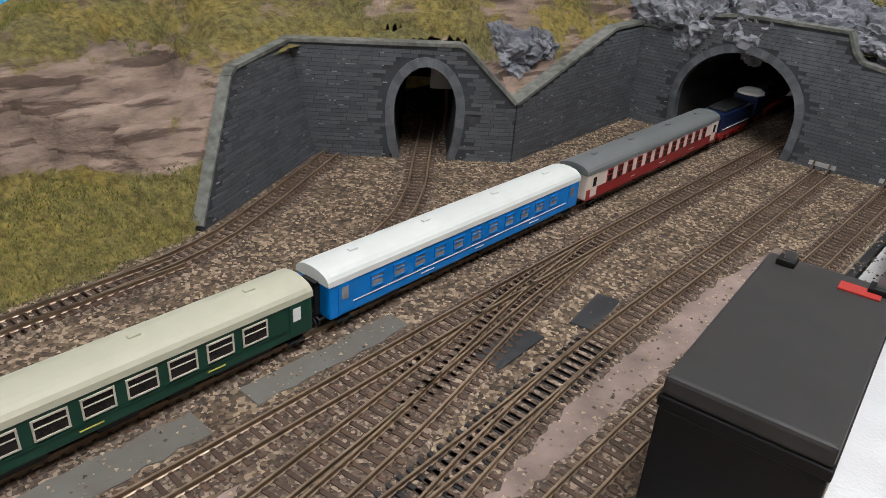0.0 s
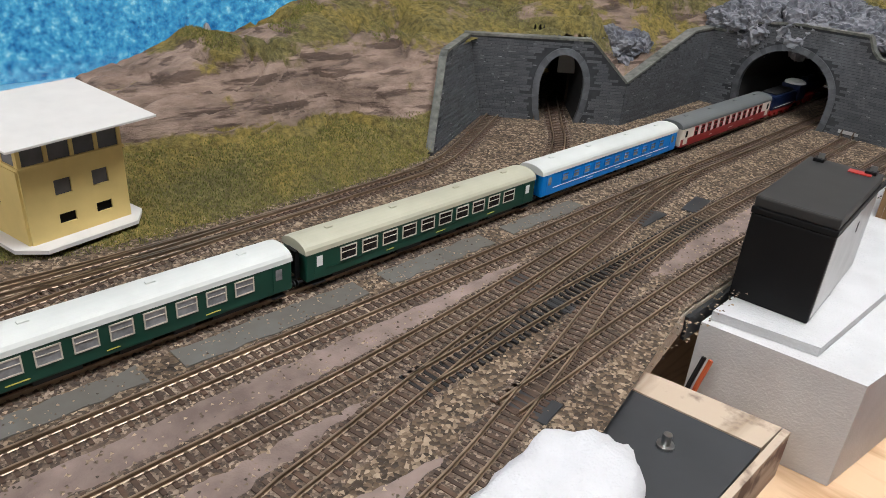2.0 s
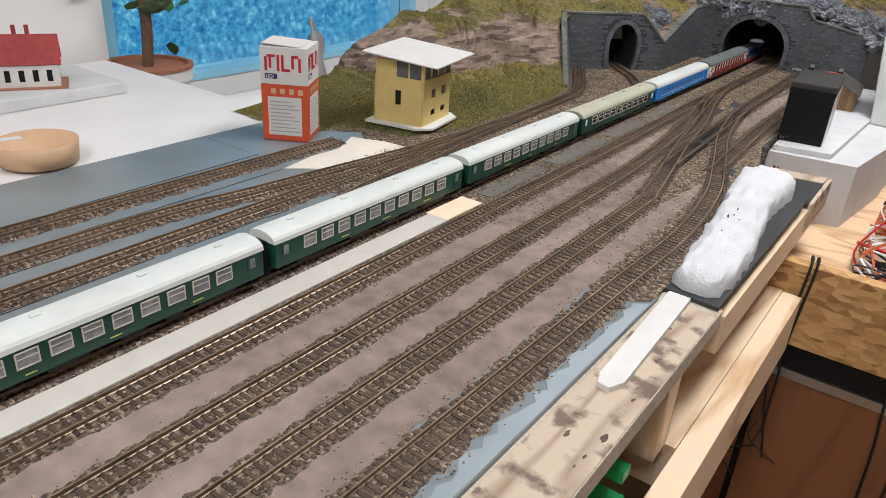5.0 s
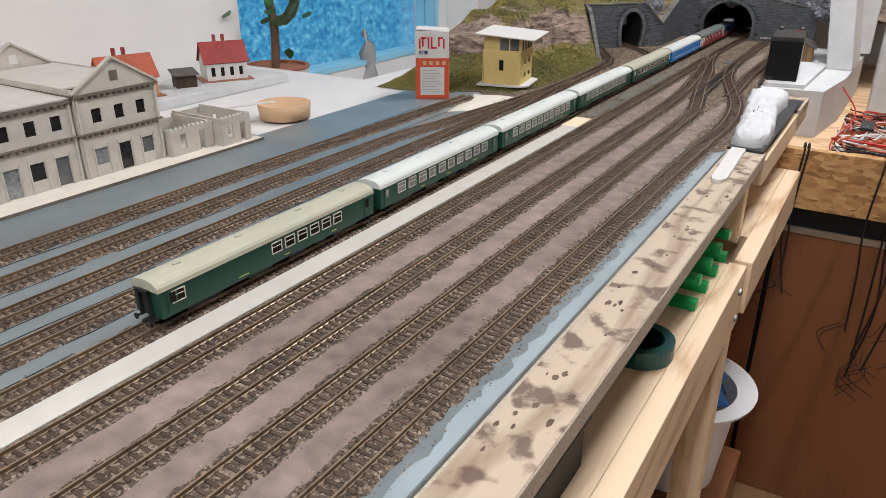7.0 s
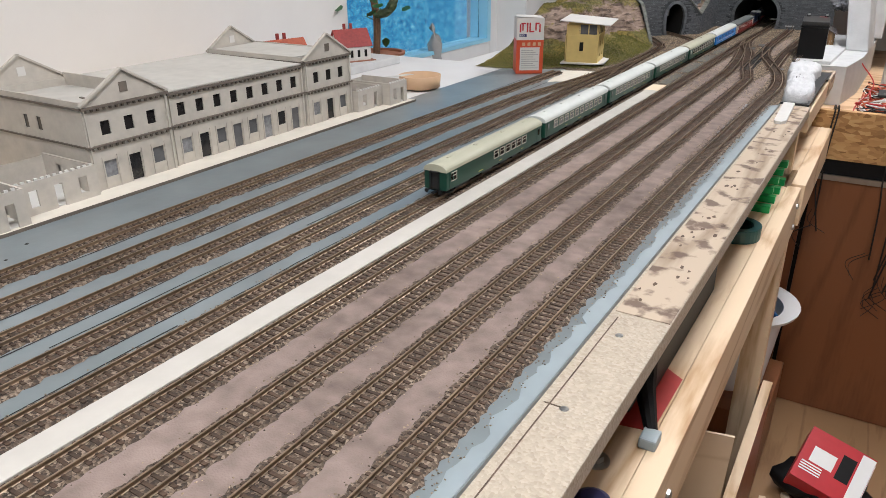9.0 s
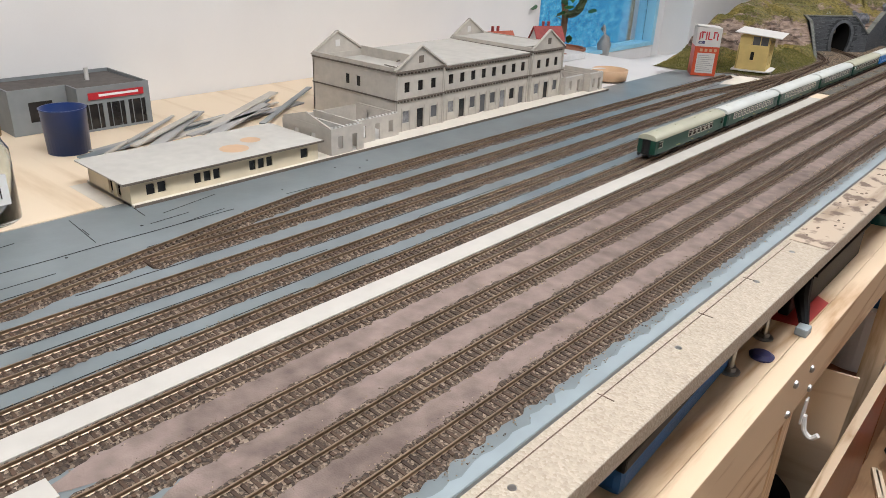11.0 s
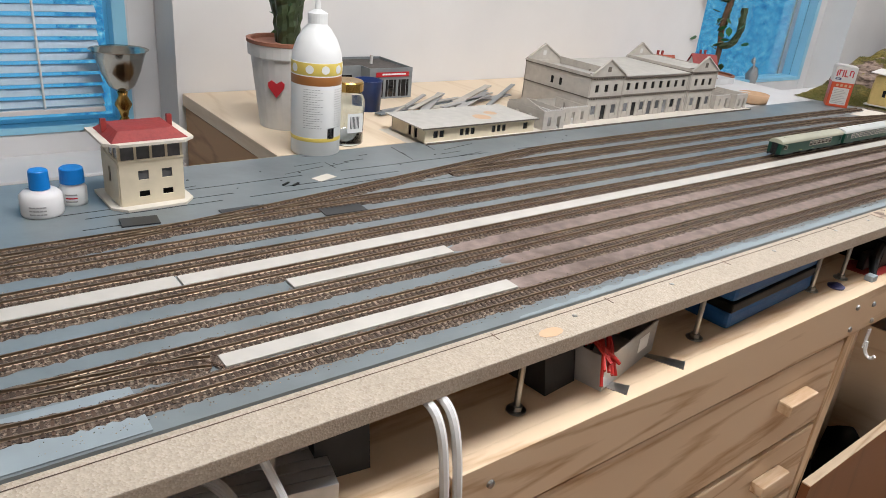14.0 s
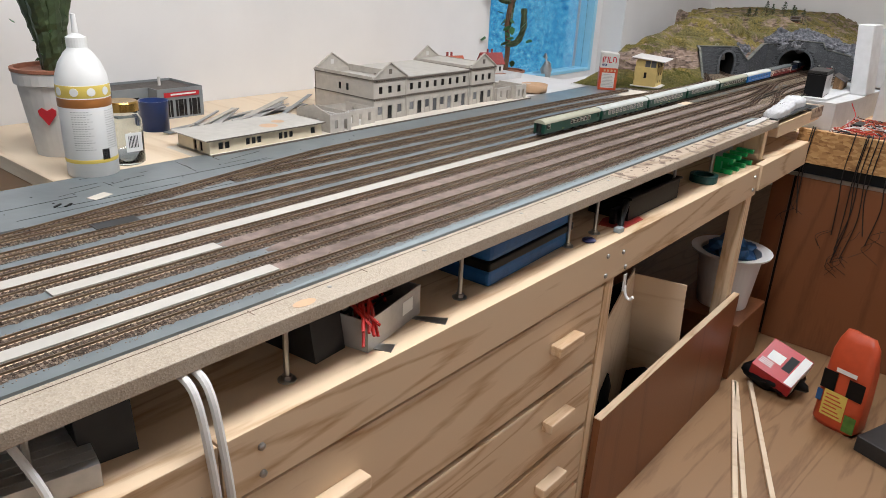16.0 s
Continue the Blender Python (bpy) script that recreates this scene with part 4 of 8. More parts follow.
def brick_wall(name, o, u, L, top, label, holes=(), lean=0.0, cols=None, thick=0.012, single=260):
    """A wall of dark cut stone from the point o along the flat direction u; top(s) its height; holes: (s, z, half width, rise, drop) arches."""
    u = Vector((u[0], u[1], 0)).normalized()
    n = Vector((u.y, -u.x, 0))            # faces the viewer
    M4 = Matrix(((u.x, n.x, 0, o[0]), (u.y, n.y, 0, o[1]), (0, 0, 1, 0), (0, 0, 0, 1)))
    th = thing(name, label=label, category="wall", kind="structure")

    def inside(s, z, pad=0.0):
        if z > top(s) - pad:
            return False
        for cs, cz, rx, up, down in holes:
            if math.hypot((s - cs) / (rx + 0.008), (z - cz) / ((up if z > cz else down) + 0.008)) < 1:
                return False
        return True

    # backing as thin columns, cut by the arch
    V, F = [], []
    n_col = max(2, int(L / 0.0025))
    for i in range(n_col):
        s0, s1 = L * i / n_col, L * (i + 1) / n_col
        sm = (s0 + s1) / 2
        z = 0.0
        lo = 0.0
        for cs, cz, rx, up, down in holes:
            d = abs(sm - cs) / (rx + 0.002)
            if d < 1:
                hi = cz + up * math.sqrt(1 - d * d) + 0.001
                lo = max(lo, hi)
        k = len(V)
        for s in (s0, s1):
            for nn in (-thick, 0.0):
                for zz in (lo, top(s)):
                    V.append(M4 @ Vector((s, nn - zz * lean, zz)))
        F += [tuple(k + q for q in f) for f in ((0, 1, 3, 2), (4, 6, 7, 5), (0, 4, 5, 1), (2, 3, 7, 6), (0, 2, 6, 4), (1, 5, 7, 3))]
    raw("backing", V, F, "mortar", th)
    # courses of stones
    rh = 0.0043
    rng = random.Random(len(name) * 7 + int(L * 1000))
    bm = bmesh.new()
    box(bm, 0, 1, 0, 1, 0, 1)
    me = bpy.data.meshes.new("stone")
    bm.to_mesh(me)
    bm.free()
    me.materials.append(M["brick"])
    JV, JF = [], []
    count = 0
    z = 0.0
    cube = [(x, y, q) for x in (0, 1) for y in (0, 1) for q in (0, 1)]
    while z < 0.2:
        s = -rng.uniform(0, 0.012)
        while s < L:
            w = rng.uniform(0.010, 0.026)
            a, b = max(s, 0.0), min(s + w - 0.0006, L)
            if b - a > 0.003 and inside(a, z, 0.001) and inside(b, z, 0.001) and inside(a, z + rh, 0.0) and inside(b, z + rh, 0.0) and inside((a + b) / 2, z, 0.001):
                d = rng.uniform(0.0004, 0.0011)
                mm = M4 @ Matrix.Translation((a, -0.001 - z * lean, z + 0.0004)) @ Matrix.Diagonal((b - a, 0.001 + d, rh - 0.0007, 1))
                if count < single:
                    again("stone", me, mm, th)
                    count += 1
                else:
                    k = len(JV)
                    JV += [mm @ Vector(c) for c in cube]
                    JF += [tuple(k + q for q in f) for f in ((0, 1, 3, 2), (4, 6, 7, 5), (0, 4, 5, 1), (2, 3, 7, 6), (0, 2, 6, 4), (1, 5, 7, 3))]
            s += w
        z += rh
    if JV:
        o2 = raw("stones", JV, JF, "brick", th)
        o2["kind"] = "stuff"
    # pale chipped edges
    chips = bmesh.new()
    for i in range(int(L * 420)):
        s, zz = rng.uniform(0.004, L - 0.006), rh * rng.randint(1, 26)
        w = rng.uniform(0.001, 0.006)
        if inside(s, zz, 0.006) and inside(s + w, zz, 0.006) and noise.noise((s * 30, zz * 30, L)) > 0.0:
            box(chips, s, s + w, 0.0003, 0.00125, zz - 0.0005, zz + 0.0005, 0, M4 @ Matrix.Translation((0, -zz * lean, 0)))
    part("chipped_edge", chips, "stone_chip", th)["kind"] = "stuff"
    # coping along the top
    pts = [M4 @ Vector((L * i / 40, -thick / 2 - top(L * i / 40) * lean, top(L * i / 40) + 0.001)) for i in range(41)]
    bm = bmesh.new()
    for a, b in zip(pts, pts[1:]):
        d = (b - a)
        mm = Matrix.Translation(a) @ d.to_track_quat("X", "Z").to_matrix().to_4x4()
        box(bm, 0, d.length, -thick / 2 - 0.002, thick / 2 + 0.002, -0.0012, 0.0022, 0, mm)
    part("coping", bm, "coping", th)
    # arch rings of wedge stones, and the bore behind, near-black for its shade
    for cs, cz, rx, up, down in holes:
        def rim(t, wide):
            c, s = math.cos(t), math.sin(t)
            return cs + (rx + wide) * c, max(0.0, cz + ((up if s > 0 else down) + wide) * s)
        a0 = math.asin(min(1, cz / down))
        nst = int(rx * (math.pi + 2 * a0) / 0.008)
        for i in range(nst):
            t0 = math.pi + a0 - (math.pi + 2 * a0) * i / nst
            t1 = math.pi + a0 - (math.pi + 2 * a0) * (i + 0.985) / nst
            bm = bmesh.new()
            vs = []
            for t in (t0, t1):
                for wide in (0.0, 0.0095):
                    for nn in (-0.008, 0.0026 if wide else 0.0032):
                        x, z = rim(t, wide)
                        vs.append(bm.verts.new(M4 @ Vector((x, nn - z * lean, z))))
            for f in ((0, 1, 3, 2), (4, 6, 7, 5), (0, 4, 5, 1), (2, 3, 7, 6), (0, 2, 6, 4), (1, 5, 7, 3)):
                bm.faces.new([vs[q] for q in f])
            part("arch_stone", bm, "brick", th)
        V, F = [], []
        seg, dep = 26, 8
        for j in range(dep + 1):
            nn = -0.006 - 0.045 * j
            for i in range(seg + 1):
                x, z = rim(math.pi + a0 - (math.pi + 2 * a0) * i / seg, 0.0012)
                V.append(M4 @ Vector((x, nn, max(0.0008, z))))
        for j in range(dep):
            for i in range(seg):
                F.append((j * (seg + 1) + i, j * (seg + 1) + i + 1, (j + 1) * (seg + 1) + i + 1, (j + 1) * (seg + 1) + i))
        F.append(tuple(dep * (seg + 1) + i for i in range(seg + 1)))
        raw("bore", V, F, "inside_shade", th, "tunnel liner coloured near-black for the shade inside")
    return th


def lerp_top(pts):
    def f(s):
        for (a, za), (b, zb) in zip(pts, pts[1:]):
            if s <= b:
                t = min(max((s - a) / (b - a), 0), 1)
                return za + (zb - za) * t
        return pts[-1][1]
    return f


def span(a, b):
    return (b[0] - a[0], b[1] - a[1]), math.hypot(b[0] - a[0], b[1] - a[1])


u_, l_ = span((-0.376, 0.063), (-0.468, 0.252))
brick_wall("retaining_wall", (-0.376, 0.063), u_, l_, lerp_top([(0, 0.004), (0.090, 0.106), (0.1, 0.111), (l_, 0.118)]), "dark grey stone wing wall beside the small tunnel", lean=0.20, thick=0.006)
u_, l_ = span((-0.4916, 0.2292), (-0.316, 0.398))
brick_wall("small_portal", (-0.4916, 0.2292), u_, l_, lerp_top([(0, 0.118), (0.185, 0.121), (l_, 0.064)]), "dark grey stone portal of the small tunnel", holes=[(0.1485, 0.054, 0.0325, 0.046, 0.085)])
# added card and stay: white colour stands in for light entering from behind
wc = thing("back_light_card", (-0.452, 0.408, 0.052), 44, "added white card for light through the small tunnel's open back", "card")
part("sheet", B(0.002, 0.045, -0.001, 0.001, 0, 0.05), "white_card", wc)
part("stay", B(0.02, 0.024, 0.0012, 0.004, -0.051, 0.04), "dark_wood", wc)
u_, l_ = span((-0.316, 0.400), (-0.322, 0.66))
brick_wall("retaining_wall", (-0.316, 0.400), u_, l_, lerp_top([(0, 0.064), (0.19, 0.123), (l_, 0.124)]), "dark grey stone wing wall between the tunnels")
brick_wall("large_portal", (-0.330, 0.664), (1, 0), 0.39, lerp_top([(0, 0.122), (0.04, 0.122), (0.045, 0.138), (0.13, 0.15), (0.245, 0.15), (0.25, 0.135), (0.262, 0.122), (0.39, 0.10)]), "dark grey stone portal of the large tunnel", holes=[(0.142, 0.045, 0.072, 0.066, 0.13)])


def rocks():
    rng = random.Random(4)
    g = "grey rocks over the portals"
    spots = []
    for i in range(22):
        x = -0.30 + 0.39 * (i % 9) / 8.5 + rng.uniform(-0.015, 0.015)
        spots.append((x, 0.70 + 0.035 * (i // 9) + rng.uniform(-0.01, 0.012), rng.uniform(0.036, 0.052), None))
    spots += [(-0.385, 0.455, 0.040, 0.098), (-0.365, 0.50, 0.026, 0.105), (-0.33, 0.695, 0.025, 0.14)]
    for x, y, r, zz in spots:
        bm = bmesh.new()
        bmesh.ops.create_icosphere(bm, subdivisions=5, radius=1.0)
        off = Vector((rng.uniform(0, 50), rng.uniform(0, 50), rng.uniform(0, 50)))
        sc = Vector((r * rng.uniform(0.9, 1.3), r * rng.uniform(0.7, 1.0), r * rng.uniform(0.7, 1.05)))
        for v in bm.verts:
            k = 1 + 0.30 * noise.noise(v.co * 1.3 + off) + 0.24 * noise.noise(v.co * 2.7 + off) - 0.30 * abs(noise.noise(v.co * 4.5 + off)) - 0.16 * abs(noise.noise(v.co * 11 + off)) - 0.07 * abs(noise.noise(v.co * 25 + off))
            v.co = Vector((v.co.x * sc.x, v.co.y * sc.y, v.co.z * sc.z)) * k
        hz = hill_z(x, y)
        z = zz if zz else (hz if hz is not None else 0.12) + r * 0.12
        o = part("rock", bm, "rock_grey")
        o.location = (x, y, z)
        tagged(o, "rugged grey plaster rock above the tunnel wall", "rock", g)


rocks()

# ---- the train ----
def coach_profile(w, z0, zs, zr):
    """Half-round roofed cross-section: list of (x, z)."""
    roof = []
    for i in range(13):
        a = math.pi * i / 12
        roof.append((w * math.cos(a), zs + (zr - zs) * math.sin(a) ** 0.75))
    return roof


def coach(y_front, body, roof, label, win_n, frame_mat, glass_mat, lower=None, stripe=None, white_doors=False, length=0.288, win_w=0.0125, win_h=0.0105, win_gap=None, van=False):
    """A coach whose front end is at y_front, reaching back towards -y."""
    th = thing("passenger_coach", (TX[5], y_front - length / 2, RAIL_Z), label=label, category="model coach", group="coaches of the train")
    h, w = length / 2, 0.0165
    part("body", B(-w, w, -h + 0.001, h - 0.001, 0.0075, 0.0335, 0.0012), body, th)
    if lower:
        part("lower_panel", B(-w - 0.0003, w + 0.0003, -h + 0.0015, h - 0.0015, 0.0068, 0.0175), lower, th, "dark red lower side panels")
    # roof
    V, F = [], []
    prof = coach_profile(w + 0.0006, 0, 0.0318, 0.0418)
    for yy, sc in ((-h, 0.93), (-h + 0.004, 1.0), (h - 0.004, 1.0), (h, 0.93)):
        for x, z in prof:
            V.append((x * (0.985 if sc < 1 else 1), yy, 0.0318 + (z - 0.0318) * sc))
    m = len(prof)
    for j in range(3):
        for k in range(m - 1):
            F.append((j * m + k, j * m + k + 1, (j + 1) * m + k + 1, (j + 1) * m + k))
    F += [tuple(range(m))[::-1], tuple(range(3 * m, 4 * m))]
    raw("roof", V, F, roof, th, smooth=False)
    for yy in (-0.11, -0.04, 0.04, 0.11):
        part("roof_vent", B(-0.0018, 0.0018, yy - 0.0035, yy + 0.0035, 0.0405, 0.0428, 0.0005), roof, th)
    # windows
    span_ = length - 0.062
    zc = 0.0235
    if not van:
        ys = [-span_ / 2 + span_ * (i + 0.5) / win_n for i in range(win_n)]
    else:
        ys = [-0.01 + 0.018 * i for i in range(6)] + [-0.125]
    for side in (-1, 1):
        for yy in ys:
            fr = bmesh.new()
            x = side * (w + 0.0002)
            for bb in ((-win_w / 2 - 0.0007, -win_w / 2 + 0.0003, -win_h / 2 - 0.0007, win_h / 2 + 0.0007), (win_w / 2 - 0.0003, win_w / 2 + 0.0007, -win_h / 2 - 0.0007, win_h / 2 + 0.0007),
                       (-win_w / 2, win_w / 2, win_h / 2 - 0.0003, win_h / 2 + 0.0007), (-win_w / 2, win_w / 2, -win_h / 2 - 0.0007, -win_h / 2 + 0.0003), (-win_w / 2, win_w / 2, 0.0008, 0.0014)):
                box(fr, min(x, x + side * 0.0006), max(x, x + side * 0.0006), yy + bb[0], yy + bb[1], zc + bb[2], zc + bb[3])
            fo = part("window_frame", fr, frame_mat, th)
            part("pane", B(min(x, x + side * 0.0002), max(x, x + side * 0.0002), yy - win_w / 2, yy + win_w / 2, zc - win_h / 2, zc + win_h / 2), glass_mat, th)
        for yy in (-h + 0.013, h - 0.013):
            x = side * (w + 0.0002)
            a, b = min(x, x + side * 0.0004), max(x, x + side * 0.0004)
            dr = part("door", B(a, b, yy - 0.0052, yy + 0.0052, 0.0095, 0.0315, 0.0001), body, th)
            part("door_window", B(min(x, x + side * 0.0006), max(x, x + side * 0.0006), yy - 0.0028, yy + 0.0028, 0.0195, 0.0285), "white_print" if white_doors else glass_mat, dr)
            part("door_step", B(min(side * 0.0125, side * 0.0168), max(side * 0.0125, side * 0.0168), yy - 0.006, yy + 0.006, 0.0035, 0.0043), "underframe", th)
        if stripe:
            x = side * (w + 0.0003)
            part("stripe", B(min(x, x + side * 0.0002), max(x, x + side * 0.0002), -h + 0.02, h - 0.02, 0.0148, 0.0156), stripe, th, "thin painted line")
        for yy in (-0.06, 0.0, 0.07):
            x = side * (w + (0.0005 if lower else 0.0002))
            part("lettering_bar", B(min(x, x + side * 0.0002), max(x, x + side * 0.0002), yy, yy + random.uniform(0.006, 0.014), 0.0112, 0.0120), "yellow_print" if body == "coach_green" else "white_print", th)
    # running gear
    part("underframe", B(-0.010, 0.010, -h + 0.006, h - 0.006, 0.0045, 0.0076), "underframe", th)
    for yy, ln in ((-0.03, 0.03), (0.02, 0.022), (0.055, 0.016)):
        part("equipment_box", B(-0.0135, 0.0135, yy - ln / 2, yy + ln / 2, 0.0025, 0.0074, 0.0006), "underframe", th)
    for yy in (-h + 0.048, h - 0.048):
        bo = bmesh.new()
        for s in (-1, 1):
            box(bo, s * 0.0115 - 0.001, s * 0.0115 + 0.001, yy - 0.019, yy + 0.019, 0.0025, 0.0062)
        box(bo, -0.011, 0.011, yy - 0.004, yy + 0.004, 0.004, 0.0072)
        bg = part("bogie", bo, "underframe", th)
        for dy in (-0.0145, 0.0145):
            wb = bmesh.new()
            for s in (-1, 1):
                tube(wb, [(s * 0.0072, yy + dy, 0.0055), (s * 0.0096, yy + dy, 0.0055)], 0.0053, 14)
            tube(wb, [(-0.0072, yy + dy, 0.0055), (0.0072, yy + dy, 0.0055)], 0.001, 6)
            part("wheelset", wb, "underframe", bg)
    # end walls
    for e in (-1, 1):
        ye = e * (h - 0.001)
        gb = bmesh.new()
        for bb in ((-0.0065, -0.0045), (0.0045, 0.0065)):
            box(gb, bb[0], bb[1], min(ye, ye + e * 0.004), max(ye, ye + e * 0.004), 0.0085, 0.032)
        box(gb, -0.0065, 0.0065, min(ye, ye + e * 0.004), max(ye, ye + e * 0.004), 0.030, 0.0325)
        part("gangway_bellows", gb, "underframe", th)
        part("end_door", B(-0.0044, 0.0044, min(ye, ye + e * 0.0008), max(ye, ye + e * 0.0008), 0.009, 0.030), "grey_plastic", th)
        for s in (-1, 1):
            bf = bmesh.new()
            tube(bf, [(s * 0.010, ye, 0.0068), (s * 0.010, ye + e * 0.005, 0.0068), (s * 0.010, ye + e * 0.0051, 0.0068), (s * 0.010, ye + e * 0.006, 0.0068)], [0.0011, 0.0011, 0.0028, 0.0028], 10)
            part("buffer", bf, "underframe", th)
        part("coupler", B(-0.002, 0.002, min(ye, ye + e * 0.007), max(ye, ye + e * 0.007), 0.0042, 0.0062), "underframe", th)
    return th


PITCH = 0.3
Y0 = 0.035        # gap between the blue coach and the first green one
coach(Y0 + 2 * PITCH - 0.006, "coach_cream", "roof_grey", "cream and red dining coach with a grey roof", 12, "coach_red", "dark_glass", lower="coach_red", win_w=0.0085, win_h=0.0125)
coach(Y0 + PITCH - 0.006, "coach_blue", "roof_white", "bright blue sleeping coach with a white roof", 11, "coach_blue", "pale_glass", stripe="white_print", win_w=0.0105, win_h=0.0085)
coach(Y0 - 0.006, "coach_green", "roof_beige", "dark green coach with a beige roof and white doors", 10, "frame_pale", "dark_glass", white_doors=True, stripe="coach_green", win_w=0.0155, win_h=0.011)
for i in range(3):
    coach(Y0 - PITCH * (i + 1) - 0.006, "coach_green", "roof_white", "dark green passenger coach with a pale roof", 10, "frame_pale", "pale_glass", win_w=0.0145, win_h=0.011)
coach(Y0 - PITCH * 4 - 0.006, "coach_green", "roof_beige", "dark green baggage coach at the end of the train", 10, "frame_pale", "dark_glass", van=True, win_w=0.0125, win_h=0.010)


def loco():
    y = Y0 + 2 * PITCH + 0.002
    td = thing("locomotive_tender", (TX[5], y + 0.05, RAIL_Z), label="dark blue steam locomotive tender with red frame", category="model tender")
    bm = B(-0.0155, 0.0155, -0.046, 0.046, 0.012, 0.034, 0.0015)
    part("tank", bm, "loco_blue", td)
    part("coal_load", B(-0.012, 0.012, -0.03, 0.038, 0.034, 0.038, 0.002), "underframe", td)
    part("rear_ladder", B(-0.004, 0.004, -0.0475, -0.0462, 0.012, 0.03), "underframe", td)
    part("number_plate", B(-0.006, 0.006, -0.0468, -0.0461, 0.026, 0.0295), "red", td)
    for s in (-1, 1):
        part("side_line", B(min(s * 0.0156, s * 0.0159), max(s * 0.0156, s * 0.0159), -0.04, 0.04, 0.0155, 0.0163), "white_print", td)
    part("frame", B(-0.0145, 0.0145, -0.046, 0.046, 0.0065, 0.012), "red", td)
    for yy in (-0.033, -0.014, 0.014, 0.033):
        wb = bmesh.new()
        for s in (-1, 1):
            tube(wb, [(s * 0.0072, yy, 0.006), (s * 0.0135, yy, 0.006)], 0.0058, 16)
        part("wheelset", wb, "red", td)
    lc = thing("steam_locomotive", (TX[5], y + 0.175, RAIL_Z), label="dark blue steam locomotive with red wheels and white cab roof", category="model locomotive")
    part("cab", B(-0.0158, 0.0158, -0.068, -0.036, 0.014, 0.040, 0.001), "loco_blue", lc)
    part("cab_roof", lathe(bmesh.new(), [(0.0175, 0), (0.0165, 0.003), (0.010, 0.0062), (0.0, 0.0072)], 20, (0, -0.052, 0.040)), "white_print", lc, "white cab roof")
    part("boiler", tube(bmesh.new(), [(0, -0.036, 0.029), (0, 0.068, 0.029), (0, 0.072, 0.029)], [0.0125, 0.0125, 0.0105], 24), "loco_blue", lc, smooth=False)
    for yy in (-0.012, 0.02):
        part("dome", lathe(bmesh.new(), [(0.006, 0), (0.006, 0.003), (0.0045, 0.0055), (0, 0.0065)], 16, (0, yy, 0.0405)), "loco_blue", lc)
    part("chimney", lathe(bmesh.new(), [(0.004, 0), (0.0042, 0.007), (0.005, 0.008), (0, 0.008)], 16, (0, 0.058, 0.0405)), "underframe", lc)
    part("running_board", B(-0.0158, 0.0158, -0.036, 0.074, 0.0165, 0.018), "red", lc)
    for s in (-1, 1):
        for k, yy in enumerate((-0.035, -0.008, 0.019)):
            wb = bmesh.new()
            tube(wb, [(s * 0.0072, yy, 0.0105), (s * 0.0095, yy, 0.0105)], 0.0105, 20)
            part("driving_wheel", wb, "red", lc)
        part("cylinder", tube(bmesh.new(), [(s * 0.0125, 0.04, 0.012), (s * 0.0125, 0.062, 0.012)], 0.0045, 14), "underframe", lc)
    part("frame", B(-0.006, 0.006, -0.06, 0.076, 0.006, 0.0165), "red", lc)


loco()

# ---- helpers for small buildings ----
def facade(bm, m, length, thick, bands):
    """A pierced wall in the plane of x (along) and z (up), built of piers and bands. bands: (z0, z1, [(a, b), ...])."""
    for z0, z1, opens in bands:
        s = 0.0
        for a, b in opens:
            if a > s:
                box(bm, s, a, -thick, 0, z0, z1, 0, m)
            s = b
        if s < length:
            box(bm, s, length, -thick, 0, z0, z1, 0, m)
    return bm


def even(n, a, b, w):
    """n openings of width w spread evenly from a to b."""
    step = (b - a) / n
    return [(a + step * (i + 0.5) - w / 2, a + step * (i + 0.5) + w / 2) for i in range(n)]


def frame_m(o, ang):
    return Matrix.Translation(o) @ Matrix.Rotation(radians(ang), 4, "Z")


def wire(name, parent, pts, r, material, seg=5, n=8):
    return part(name, tube(bmesh.new(), smoothpath(pts, n), r, seg), material, parent)


def blob(bm, c, r, k=0.25, sub=2, seed=0, squash=(1, 1, 1), freq=2.0):
    g = bmesh.ops.create_icosphere(bm, subdivisions=sub, radius=1.0)
    off = Vector((seed * 3.7, seed * 1.3, seed * 7.1))
    for v in g["verts"]:
        f = 1 + k * noise.noise(v.co * freq + off)
        v.co = Vector((v.co.x * r * squash[0] * f + c[0], v.co.y * r * squash[1] * f + c[1], v.co.z * r * squash[2] * f + c[2]))
    return bm


